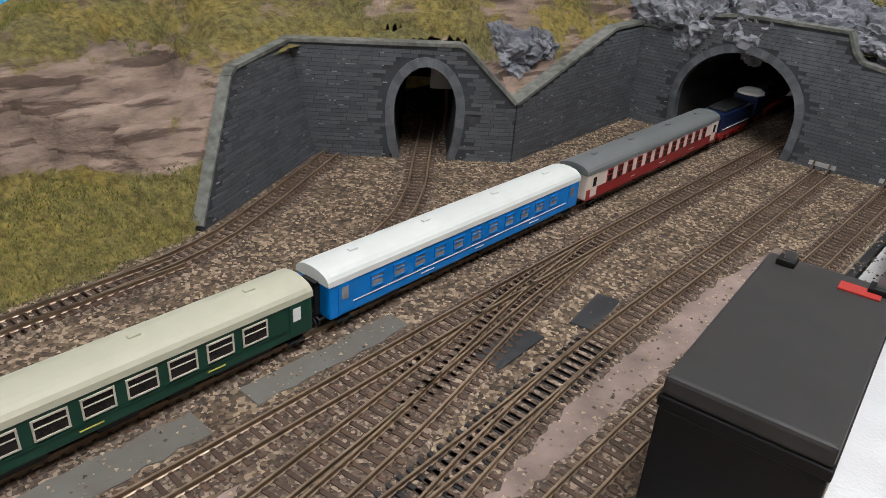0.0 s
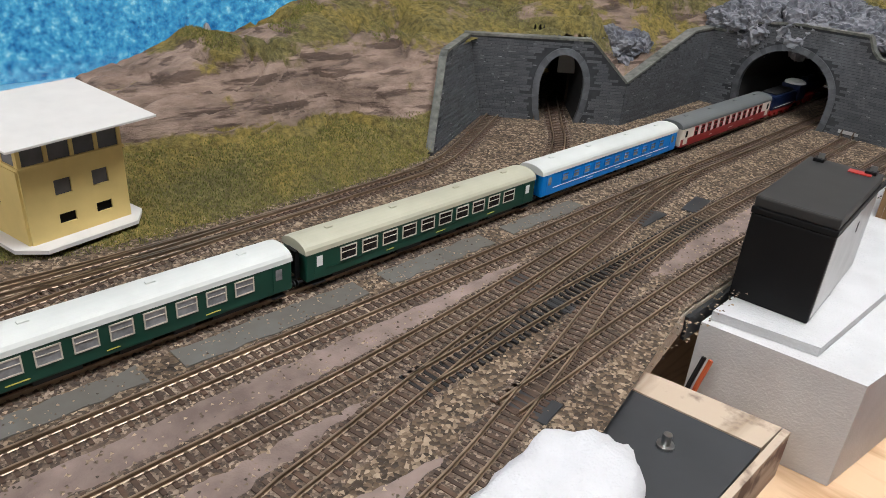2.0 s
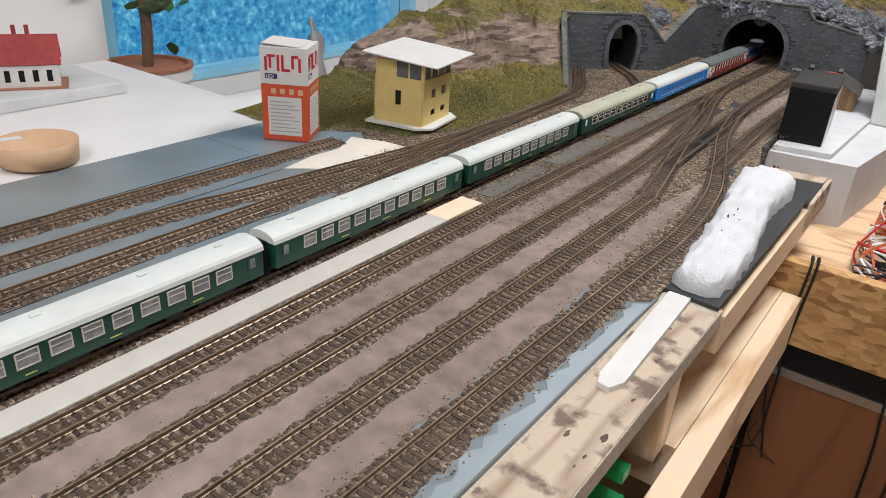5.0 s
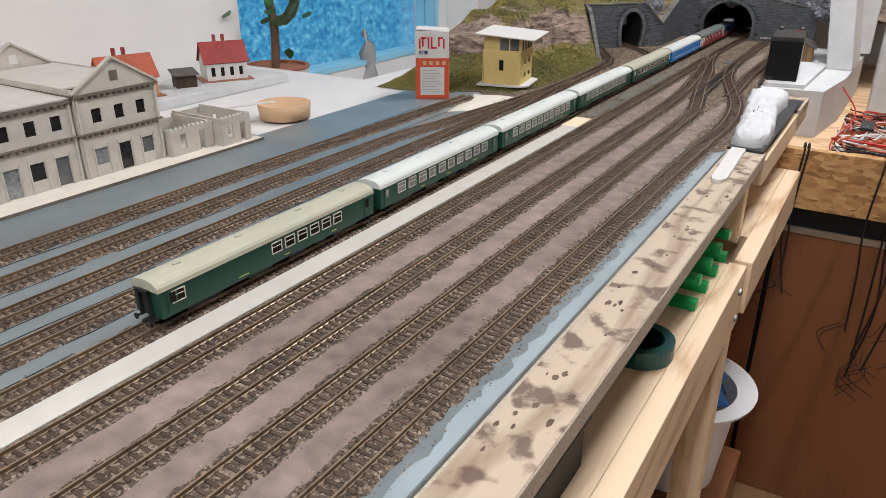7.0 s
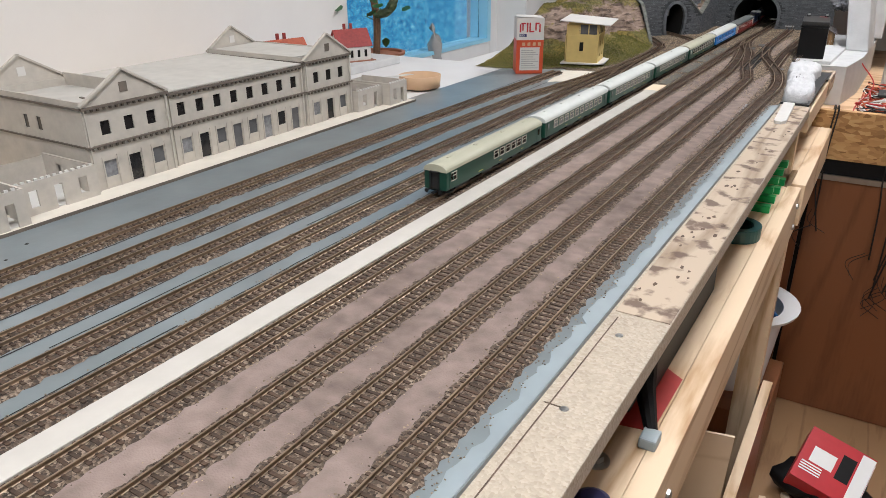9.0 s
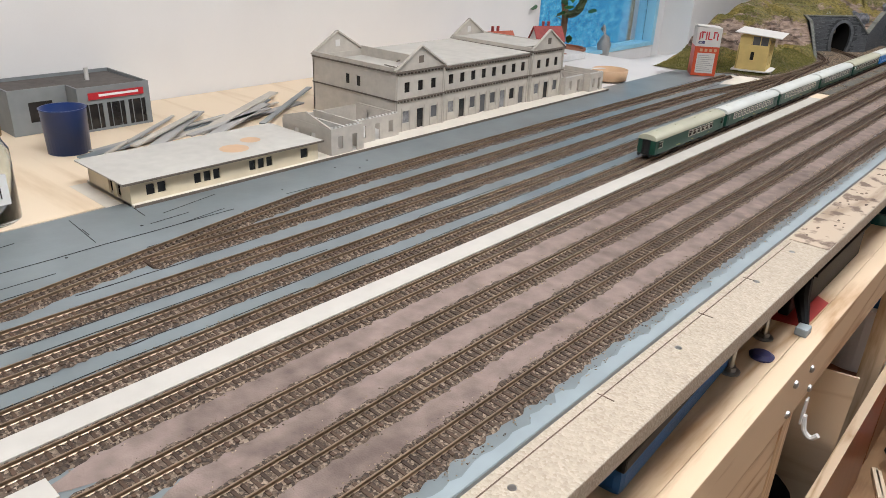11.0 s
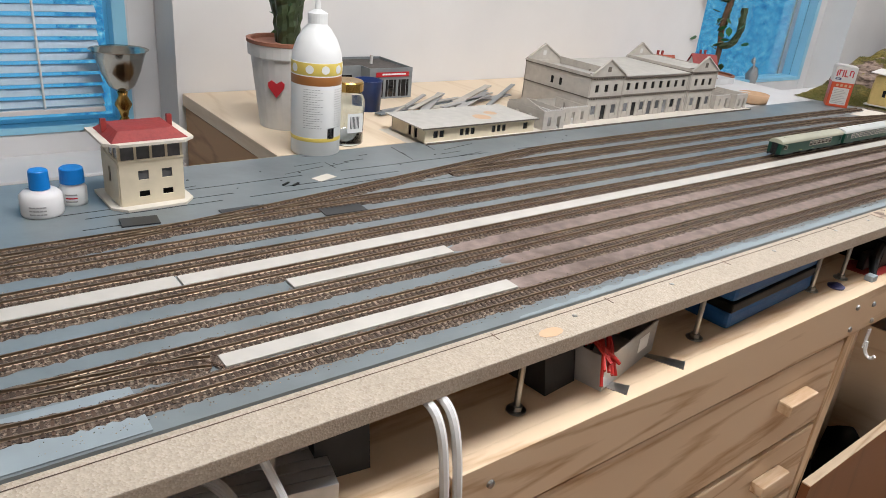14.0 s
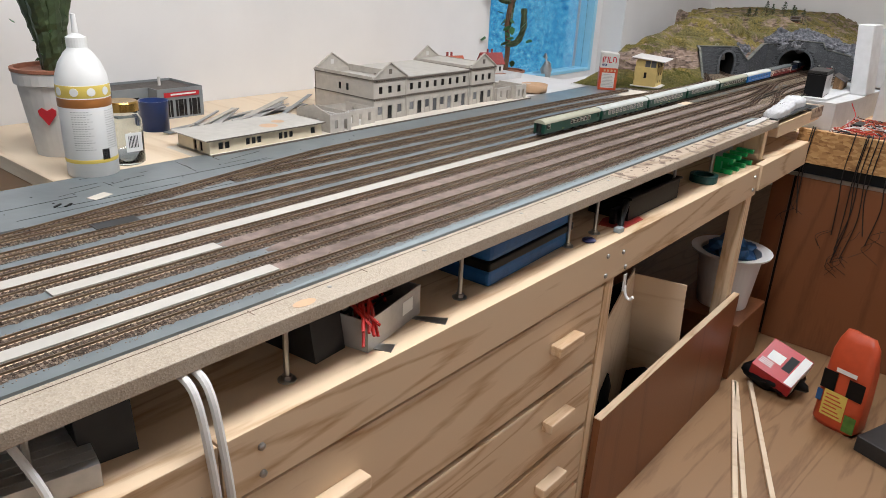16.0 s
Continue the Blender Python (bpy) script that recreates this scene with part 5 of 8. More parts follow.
# ---- the battery corner ----
def battery_corner():
    f = thing("foam_block", (0, 0, 0), label="white polystyrene block carrying the black battery", category="foam block")
    part("block", prism(bmesh.new(), [(0.0306, -0.004), (0.160, 0.012), (0.188, 0.22), (0.202, 0.66), (0.031, 0.66)], -0.118, -0.0155), "foam", f)
    part("upper_slab", prism(bmesh.new(), [(0.034, 0.006), (0.119, 0.022), (0.132, 0.34), (0.142, 0.655), (0.031, 0.655)], -0.0152, -0.0065), "foam", f, "raised polystyrene step")
    b = thing("lead_battery", (0.0565, 0.124, -0.0062), 5.0, "black sealed lead battery with two terminals on foam", "battery")
    hw, hl, H = 0.0338, 0.078, 0.097
    part("case", B(-hw, hw, -hl, hl, 0.0, H - 0.016, 0.0015), "black_plastic", b)
    part("rim", B(-hw - 0.0008, hw + 0.0008, -hl - 0.0008, hl + 0.0008, H - 0.0155, H - 0.010, 0.0008), "black_plastic", b)
    part("lid", B(-hw, hw, -hl, hl, H - 0.0098, H, 0.002), "grey_plastic", b, "dusty dark grey lid")
    part("side_label", B(hw + 0.0002, hw + 0.0006, -hl + 0.003, hl - 0.003, 0.003, H - 0.017), "foil", b, "worn silver side label")
    part("label_mark", B(hw + 0.0007, hw + 0.0009, 0.01, 0.016, 0.058, 0.068), "black_plastic", b)
    part("red_mark", B(0.006, 0.026, hl - 0.022, hl - 0.012, H + 0.0001, H + 0.001), "red", b, "red plus marking")
    for x, nm in ((-0.022, "terminal"), (0.024, "terminal")):
        t = part(nm, B(x - 0.005, x + 0.005, hl - 0.016, hl - 0.006, H + 0.0002, H + 0.0035, 0.0006), "black_plastic", b)
        part("terminal_tab", B(x - 0.002, x + 0.004, hl - 0.012, hl - 0.0112, H + 0.003, H + 0.0085), "steel", t)
    s = thing("wooden_shack", (0.070, 0.43, -0.0062), 5, "small brown plank shack with a tar roof", "model shed")
    for i in range(6):
        for y in (-0.060, 0.0585):
            part("plank", B(-0.0185 + i * 0.0062, -0.0126 + i * 0.0062, y, y + 0.0015, 0, 0.0485 - i * 0.0031), "shack_wood", s)
    for i in range(18):
        part("plank", B(-0.0185, -0.017, -0.0583 + i * 0.0065, -0.0521 + i * 0.0065, 0, 0.050), "shack_wood", s)
        part("plank", B(0.0172, 0.0187, -0.0583 + i * 0.0065, -0.0521 + i * 0.0065, 0, 0.031), "shack_wood", s)
    part("roof", B(-0.026, 0.026, -0.066, 0.066, 0.0, 0.002, 0.0004, Matrix.Translation((0, 0, 0.0425)) @ Matrix.Rotation(radians(26.5), 4, "Y")), "tar_roof", s)
    # standing foam pieces
    t = thing("foam_offcut", (0.132, 0.335, -0.0152), -4, "tall white polystyrene offcut standing on the shelf", "foam block")
    part("slab", box(bmesh.new(), 0.0, 0.06, 0.0, 0.13, 0.0, 0.27, 0.004, Matrix.Shear("XY", 4, (-0.16, 0.18))), "foam", t)
    t = thing("foam_offcut", (0.115, 0.60, -0.0062), 0, "white polystyrene panel standing against the tunnel wall", "foam block")
    part("slab", B(0.0, 0.10, 0.0, 0.04, 0.0, 0.24, 0.003), "foam", t)
    t = thing("foam_offcut", (0.30, 0.30, -0.118), 4, "white polystyrene packing piece shaped like an arch", "foam block")
    part("leg", B(-0.055, 0.02, -0.03, 0.04, 0.0005, 0.205, 0.003), "foam", t)
    part("beam", B(-0.056, 0.50, -0.035, 0.045, 0.2055, 0.275, 0.006), "foam", t)
    part("leg", B(0.42, 0.50, -0.03, 0.04, 0.0005, 0.205, 0.003), "foam", t)
    t = thing("foam_offcut", (0.42, 0.08, -0.118), 0, "low white polystyrene box end on the shelf", "foam block")
    part("block", B(-0.06, 0.09, -0.06, 0.05, 0.155, 0.235, 0.006), "foam", t)
    part("foot", B(0.02, 0.08, -0.05, 0.04, 0.0005, 0.1548, 0.003), "foam", t)
    # black flap with wooden edges
    k = thing("black_flap", label="black painted wooden flap with bare edges", category="board")
    part("panel", prism(bmesh.new(), [(0.056, -0.26), (0.137, -0.235), (0.1355, -0.128), (0.030, -0.142), (0.045, -0.2)], -0.017, -0.012), "dark_paint", k)
    part("edge_batten", prism(bmesh.new(), [(0.030, -0.1415), (0.1355, -0.1275), (0.1365, -0.096), (0.052, -0.110), (0.030, -0.117)], -0.045, -0.011), "worn_plank", k)
    part("edge_batten", prism(bmesh.new(), [(0.1378, -0.235), (0.1425, -0.235), (0.1425, -0.096), (0.1372, -0.096)], -0.05, -0.011), "worn_plank", k)
    part("under_board", B(0.035, 0.14, -0.6, -0.12, -0.06, -0.0185), "plank", k)
    part("bolt", lathe(bmesh.new(), [(0.006, 0), (0.006, 0.002), (0.003, 0.0022), (0.003, 0.010), (0, 0.010)], 12, (0.092, -0.175, -0.0118)), "steel", k)
    # snow-like foam
    sn = bmesh.new()
    rows, seg = 44, 26
    grid = []
    for j in range(rows + 1):
        t_ = j / rows
        y = -0.612 + 0.395 * t_
        cx = 0.109 - 0.026 * t_ + 0.003 * math.sin(t_ * 7)
        hw_ = (0.0225 + 0.0025 * math.sin(t_ * 8) + 0.0125 * t_) * min(1, (t_ / 0.04 + 0.5), math.sqrt(max(0.0, 1 - t_) / 0.12 + 0.02))
        top = (0.021 + 0.012 * t_ + 0.002 * math.sin(t_ * 11)) * min(1, t_ / 0.03 + 0.55, math.sqrt(max(0.0, 1 - t_) / 0.10 + 0.02))
        row = []
        for i in range(seg + 1):
            a = math.pi * i / seg
            q = 0.0045 * noise.noise((math.cos(a) * 3, y * 38, 1)) + 0.0022 * noise.noise((math.cos(a) * 9, y * 110, 4))
            row.append(sn.verts.new((cx + (hw_ + q) * math.cos(a), y, 0.0005 + (top + q) * max(0.0, math.sin(a)) ** 0.42)))
        grid.append(row)
    for A, C in zip(grid, grid[1:]):
        for i in range(seg):
            sn.faces.new((A[i], A[i + 1], C[i + 1], C[i]))
    sn.faces.new(grid[0])
    sn.faces.new(grid[-1][::-1])
    so = thing("snow_foam", label="lumpy white foam mound on a black board edge", category="foam")
    part("mound", sn, "snow_foam", so, smooth=True)
    part("base_sheet", prism(bmesh.new(), [(0.070, -0.618), (0.137, -0.622), (0.137, -0.24), (0.056, -0.268)], -0.0035, 0.0003), "dark_paint", so)
    for i in range(14):
        random.seed(40 + i)
        x, y = random.uniform(0.088, 0.104), random.uniform(-0.58, -0.27)
        part("speck", B(x - 0.0007, x + 0.0007, y - 0.0006, y + 0.0006, 0.018 + (y + 0.6) * 0.03, 0.0215 + (y + 0.6) * 0.03), "grey_plastic", so)
    tp = thing("white_strip", label="white tape strip on the chipboard edge", category="tape")
    part("tape", prism(bmesh.new(), [(0.098, -0.79), (0.102, -0.803), (0.112, -0.804), (0.118, -0.79), (0.112, -0.625), (0.091, -0.625)], -0.0035, 0.002), "white_card", tp)


battery_corner()


def wing_shelf():
    """The lower shelf beyond the aisle with its strand board front and brown panels."""
    s = thing("wing_shelf", label="lower shelf with a strand board front over brown panels", category="shelf")
    part("deck", B(0.06, 1.5, -0.27, 1.2, -0.14, -0.1185), "plank_x", s)
    part("front_board", B(0.125, 1.5, -0.292, -0.2705, -0.188, -0.072, 0.001), "osb", s, "strand board front")
    part("black_rail", B(0.10, 1.5, -0.285, -0.272, -0.226, -0.1885), "black_plastic", s)
    part("metal_rail", B(0.10, 1.5, -0.289, -0.272, -0.240, -0.2265), "steel", s)
    for x0, x1 in ((0.075, 0.142), (0.152, 0.75), (0.756, 1.5)):
        part("panel", B(x0, x1, -0.284, -0.27, FLOOR + 0.002, -0.2405, 0.001), "hardboard", s, "reddish brown hardboard panel")
    # black strip set into the slit between panels in place of its shade
    part("gap_shade", B(0.142, 0.152, -0.278, -0.271, FLOOR + 0.002, -0.2405), "black_plastic", s)
    # cable nest on the deck
    rng = random.Random(9)
    n = thing("cable_nest", label="tangle of red and black cables on the shelf", category="cables")
    for i in range(120):
        c = Vector((rng.uniform(0.20, 0.62), rng.uniform(-0.25, 0.16), -0.112))
        pts = [c + Vector((rng.uniform(-0.11, 0.11), rng.uniform(-0.09, 0.09), rng.uniform(0, 0.045))) for _ in range(6)]
        pts = [Vector((max(0.215, p.x), max(-0.262, min(p.y, 0.2)), max(-0.1165, p.z))) for p in pts]
        wire("cable", n, pts, rng.choice((0.0012, 0.0016, 0.0024)), rng.choice(("orange_wire", "red_wire", "black_wire", "black_wire", "orange_wire", "white_wire")), 5, 6)
    part("tape_roll", B(0.245, 0.272, -0.06, 0.02, -0.075, -0.068, 0.002), "grey_plastic", n)
    # hanging black cables
    h = thing("hanging_cables", label="black cables hanging over the shelf front", category="cables")
    for i, (x, z1) in enumerate(((0.165, -0.37), (0.172, -0.33), (0.30, -0.42), (0.335, -0.50), (0.34, -0.52), (0.352, -0.47), (0.37, -0.50), (0.385, -0.40), (0.43, -0.43), (0.47, -0.38), (0.55, -0.45))):
        y = -0.2965
        wire("cable", h, [(x, -0.24, -0.112), (x, -0.27, -0.067), (x + 0.004, y - 0.002, -0.075), (x - 0.004, y - 0.004, -0.2), (x + rng.uniform(-0.012, 0.012), y - 0.003, z1 * 0.7), (x + rng.uniform(-0.03, 0.02), y - 0.004, z1)], 0.0019, "black_wire", 5, 8)
        for k in range(2):
            wire("strand", h, [(x + rng.uniform(-0.02, 0.01), y - 0.004, z1 + 0.015), (x + rng.uniform(-0.05, 0.0), y - 0.008, z1 - 0.015), (x + rng.uniform(-0.07, 0.04), y - 0.006, z1 - rng.uniform(0.03, 0.06))], 0.0009, "black_wire", 4, 6)
    wire("cable", h, [(0.19, 0.12, -0.02), (0.23, 0.02, -0.06), (0.2, -0.12, -0.1), (0.24, -0.2, -0.11)], 0.0017, "red_wire")
    for dx in (0, 0.006):
        wire("cable", h, [(0.05 + dx, -0.03, -0.03), (0.046 + dx, -0.04, -0.07), (0.05 + dx, -0.035, -0.13), (0.07 + dx, -0.03, -0.15)], 0.0022, "orange_wire" if dx else "black_wire")


wing_shelf()


# ---- signal box, cardboard box and the window corner ----
def signal_box(loc, rz, wall, roof, roof_label, label, red_roof=False, s=1.0):
    h = thing("signal_box", loc, rz, label, "model building", "signal boxes")
    w, d = 0.092 * s, 0.082 * s         # along the track, and deep
    H1, H2 = 0.066 * s, 0.090 * s
    part("base_plate", prism(bmesh.new(), [(-w / 2 - 0.014, -d / 2 + 0.004), (-w / 2 + 0.004, -d / 2 - 0.016), (w / 2 - 0.004, -d / 2 - 0.016), (w / 2 + 0.014, -d / 2 + 0.004), (w / 2 + 0.014, d / 2 + 0.01), (-w / 2 - 0.014, d / 2 + 0.01)], 0.0, 0.0035), "white_card" if not red_roof else "cream_card", h)
    bm = bmesh.new()
    # front faces -y; lower windows, upper windows
    fm = frame_m((-w / 2, -d / 2 + 0.002, 0.0035), 0)
    lo = even(2, w * 0.18, w * 0.92, 0.015 * s)
    facade(bm, fm, w, 0.002, [(0, 0.012 * s, []), (0.012 * s, 0.021 * s, lo), (0.021 * s, 0.038 * s, []), (0.038 * s, 0.052 * s, lo), (0.052 * s, H1, [])])
    for o, ang, ln in (((w / 2 - 0.002, -d / 2 + 0.002, 0.0035), 90, d - 0.004), ((-w / 2, d / 2 - 0.002, 0.0035), -90, d - 0.004)):
        op = [(ln * 0.42, ln * 0.42 + 0.010 * s)]
        facade(bm, frame_m(o, ang), ln, 0.002, [(0, 0.028 * s, []), (0.028 * s, 0.050 * s, op), (0.050 * s, H1, [])])
    facade(bm, frame_m((w / 2, d / 2, 0.0035), 180), w, 0.002, [(0, H1, [])])
    part("wall", bm, wall, h)
    # solid near-black box in place of the shade behind the openings
    part("interior", B(-w / 2 + 0.004, w / 2 - 0.004, -d / 2 + 0.005, d / 2 - 0.005, 0.0036, H1), "inside_shade", h)
    for a, b in lo:
        part("window_pane", B(-w / 2 + a, -w / 2 + b, -d / 2 + 0.0024, -d / 2 + 0.003, 0.0035 + 0.038 * s, 0.0035 + 0.052 * s), "grey_glass", h)
    part("string_course", B(-w / 2 - 0.0012, w / 2 + 0.0012, -d / 2 - 0.0012, d / 2 + 0.0012, H1 + 0.0036, H1 + 0.0066, 0.0004), wall, h)
    # glazed top storey
    z0, z1 = H1 + 0.0068, H2 + 0.006
    for i in range(5):
        x = -w / 2 + (w - 0.0035) * i / 4
        part("post", B(x, x + 0.0035, -d / 2, -d / 2 + 0.0025, z0, z1), wall, h)
    for sd in (-1, 1):
        x = sd * (w / 2 - 0.0013)
        for k in range(3):
            y = -d / 2 + 0.003 + 0.022 * s * k
            part("post", B(x - 0.0012, x + 0.0012, y, y + 0.0025, z0, z1), wall, h)
        part("wall", B(x - 0.0012, x + 0.0012, -d / 2 + 0.05 * s, d / 2 - 0.0022, z0, z1), wall, h)
        part("window_pane", B(x - 0.0004, x + 0.0004, -d / 2 + 0.0026, -d / 2 + 0.05 * s, z0, z1), "grey_glass", h)
    part("wall", B(-w / 2, w / 2, d / 2 - 0.002, d / 2, z0, z1), wall, h)
    part("window_pane", B(-w / 2 + 0.003, w / 2 - 0.003, -d / 2 + 0.0012, -d / 2 + 0.0018, z0, z1), "grey_glass", h)
    zr = z1 + 0.0002
    if not red_roof:
        m = Matrix.Translation((0, -0.004, zr + 0.007)) @ Matrix.Rotation(radians(4), 4, "X") @ Matrix.Rotation(radians(-1.5), 4, "Y")
        part("roof", B(-w / 2 - 0.02, w / 2 + 0.018, -d / 2 - 0.026, d / 2 + 0.018, 0, 0.0022, 0.0005, m), roof, h, roof_label)
        part("roof_packing", B(-w / 2 + 0.004, w / 2 - 0.004, -d / 2 + 0.004, d / 2 - 0.004, z1 + 0.0001, z1 + 0.0048), wall, h)
    else:
        part("eave_board", prism(bmesh.new(), [(-w / 2 - 0.018, -d / 2 + 0.002), (-w / 2, -d / 2 - 0.014), (w / 2, -d / 2 - 0.014), (w / 2 + 0.018, -d / 2 + 0.002), (w / 2 + 0.018, d / 2 + 0.012), (-w / 2 - 0.018, d / 2 + 0.012)], zr, zr + 0.004), "cream_card", h)
        bm = bmesh.new()
        lo_ = [bm.verts.new((x, y, zr + 0.0041)) for x, y in ((-w / 2 - 0.008, -d / 2 - 0.004), (w / 2 + 0.008, -d / 2 - 0.004), (w / 2 + 0.008, d / 2 + 0.006), (-w / 2 - 0.008, d / 2 + 0.006))]
        hi_ = [bm.verts.new((x, y, zr + 0.016)) for x, y in ((-w / 2 + 0.006, -d / 2 + 0.012), (w / 2 - 0.006, -d / 2 + 0.012), (w / 2 - 0.006, d / 2 - 0.008), (-w / 2 + 0.006, d / 2 - 0.008))]
        bm.faces.new(lo_[::-1]), bm.faces.new(hi_)
        for i in range(4):
            bm.faces.new((lo_[i], lo_[(i + 1) % 4], hi_[(i + 1) % 4], hi_[i]))
        part("roof", bm, roof, h, roof_label)
        for x in (-w / 2 - 0.006, w / 2 - 0.004):
            part("chimney", B(x, x + 0.007, 0.006, 0.013, zr + 0.0045, zr + 0.026), "red_roof", h)
    return h


signal_box((-0.431, -0.360, 0.0065), 100.7, "yellow_wall", "white_card", "curled white card roof", "yellow card signal box with a loose white roof")
signal_box((-0.466, -2.765, 0.0003), 92, "cream_wall", "red_roof", "red hipped roof", "cream signal box with a red roof", True, 0.98)


def text_bar(parent, name, x0, x1, z0, z1, y, material, m):
    return part(name, B(x0, x1, y - 0.0003, y, z0, z1, 0, m), material, parent)


def led_box():
    b = thing("cardboard_box", (-0.508, -0.543, 0.0008), 32, "white and orange cardboard lamp box with printed panels", "cardboard box")
    w, H = 0.0325, 0.129
    part("lower_box", B(-w, w, -w, w, 0, 0.079, 0.0006), "print_orange", b, "orange lower half")
    part("upper_box", B(-w, w, -w, w, 0.0791, H, 0.0006), "white_card", b, "white upper half")
    part("top_flap", B(-w * 0.96, w * 0.7, -w * 0.9, w * 0.9, 0, 0.0008, 0, Matrix.Translation((0, 0, H + 0.0015)) @ Matrix.Rotation(radians(3), 4, "Y")), "white_card", b)
    for ang in (0, 90):
        m = Matrix.Rotation(radians(ang), 4, "Z")
        part("print_panel", B(-w + 0.009, w - 0.009, -w - 0.0005, -w - 0.0001, 0.008, 0.062, 0, m), "white_card", b)
        for i in range(9):
            part("text_bar", B(-w + 0.012, w - 0.012 - 0.006 * (i % 3), -w - 0.0008, -w - 0.0006, 0.013 + i * 0.0052, 0.0145 + i * 0.0052, 0, m), "print_grey", b)
        for i in range(4):
            x = -w + 0.014 + i * 0.0125
            part("symbol_bar", B(x, x + 0.007, -w - 0.0005, -w - 0.0001, 0.066, 0.0735, 0, m), "cup_wood", b)
        # red sign drawn as plain strokes
        for x0, x1, z0, z1 in ((-0.026, -0.0225, 0.097, 0.116), (-0.020, -0.0165, 0.101, 0.119), (-0.0225, -0.011, 0.1155, 0.119), (-0.009, -0.0055, 0.097, 0.119), (-0.003, 0.0005, 0.097, 0.119), (0.0005, 0.009, 0.097, 0.1005), (0.011, 0.0145, 0.101, 0.119), (0.0145, 0.021, 0.1155, 0.119), (0.0205, 0.024, 0.097, 0.1155)):
            part("sign_stroke", B(x0, x1, -w - 0.0006, -w - 0.0001, z0, z1, 0, m), "print_red", b)
        part("tag", B(-0.026, -0.009, -w - 0.0006, -w - 0.0001, 0.0865, 0.0935, 0, m), "print_navy", b)
        cu = bpy.data.curves.new("lettering", "FONT")
        cu.body, cu.size, cu.extrude = "LED", 0.0062, 0.0002
        to = new("lettering", cu)
        cu.materials.append(M["white_print"])
        to.parent = b
        to.matrix_basis = m @ Matrix.Translation((-0.0245, -w - 0.0008, 0.0878)) @ Matrix.Rotation(radians(90), 4, "X")


led_box()


def house(loc, rz, wall, roof, label, w=0.085, d=0.06, H=0.038, R=0.038, chim=2):
    h = thing("model_house", loc, rz, label, "model house", "gabled model houses")
    bm = bmesh.new()
    fo = even(4, 0.004, w - 0.004, 0.008)
    facade(bm, frame_m((-w / 2, -d / 2 + 0.002, 0), 0), w, 0.002, [(0, 0.008, []), (0.008, 0.026, fo), (0.026, H, [])])
    facade(bm, frame_m((w / 2, d / 2 - 0.002, 0), 180), w, 0.002, [(0, H, [])])
    for sx in (-1, 1):
        pr = [(-d / 2 + 0.0021, 0), (d / 2 - 0.0021, 0), (d / 2 - 0.0021, H), (0, H + R - 0.004), (-d / 2 + 0.0021, H)]
        m = Matrix(((0, 0, 1, sx * (w / 2 - 0.001) - 0.001), (1, 0, 0, 0), (0, 1, 0, 0), (0, 0, 0, 1)))
        prism(bm, pr, 0, 0.002, m)
    part("wall", bm, wall, h)
    # near-black filling paints the unlit room behind the windows
    part("interior", B(-w / 2 + 0.003, w / 2 - 0.003, -d / 2 + 0.0045, d / 2 - 0.0045, 0.0005, H - 0.001), "inside_shade", h)
    sl = math.hypot(d / 2 + 0.006, R)
    an = math.atan2(R, d / 2)
    for sd in (-1, 1):
        m = Matrix.Translation((0, 0, H + R - 0.001)) @ Matrix.Rotation(-sd * an if sd > 0 else an, 4, "X")
        part("roof", B(-w / 2 - 0.005, w / 2 + 0.005, 0.0003 if sd > 0 else -sl, sl if sd > 0 else -0.0003, -0.001, 0.001, 0, m), roof, h)
    for i in range(chim):
        x = -0.012 + i * 0.018
        part("chimney", B(x - 0.003, x + 0.003, 0.004, 0.010, H + R - 0.012, H + R + 0.012), "red_roof", h)
    part("base", B(-w / 2 - 0.01, w / 2 + 0.01, -d / 2 - 0.01, d / 2 + 0.008, -0.002, -0.0001), "terracotta", h)
    return h


fs = thing("foam_strip", label="long white polystyrene strip under the model houses", category="foam block")
part("strip", B(-1.03, -0.865, -1.02, -0.58, -0.0018, 0.018, 0.003), "foam", fs)
house((-0.935, -0.70, 0.0202), 62, "white_card", "red_roof", "white model house with a dark red roof")
house((-0.945, -0.93, 0.0202), 74, "orange_wall", "orange_roof", "orange brick model house with a red-orange roof", w=0.095)
sh = thing("wooden_lean_to", (-0.935, -0.805, 0.0182), 65, "dark wooden lean-to beside the red-roofed house", "model shed")
part("walls", B(-0.02, 0.02, -0.018, 0.018, 0, 0.024), "dark_wood", sh)
part("roof", B(-0.025, 0.025, -0.023, 0.023, 0.0, 0.002, 0, Matrix.Translation((0, 0, 0.0275)) @ Matrix.Rotation(radians(10), 4, "X")), "tar_roof", sh)

bw = thing("wooden_bowl", (-0.628, -0.845, -0.0015), label="small round tan bowl with a white spatula", category="bowl")
part("bowl", lathe(bmesh.new(), [(0.030, 0), (0.044, 0.004), (0.047, 0.030), (0.0455, 0.0305), (0.042, 0.008), (0, 0.006)], 32), "cup_wood", bw, smooth=True)
part("spatula", B(-0.006, 0.006, -0.10, 0.02, 0, 0.0012, 0, Matrix.Translation((-0.015, -0.03, 0.0325)) @ Matrix.Rotation(radians(-5), 4, "X")), "white_card", bw)


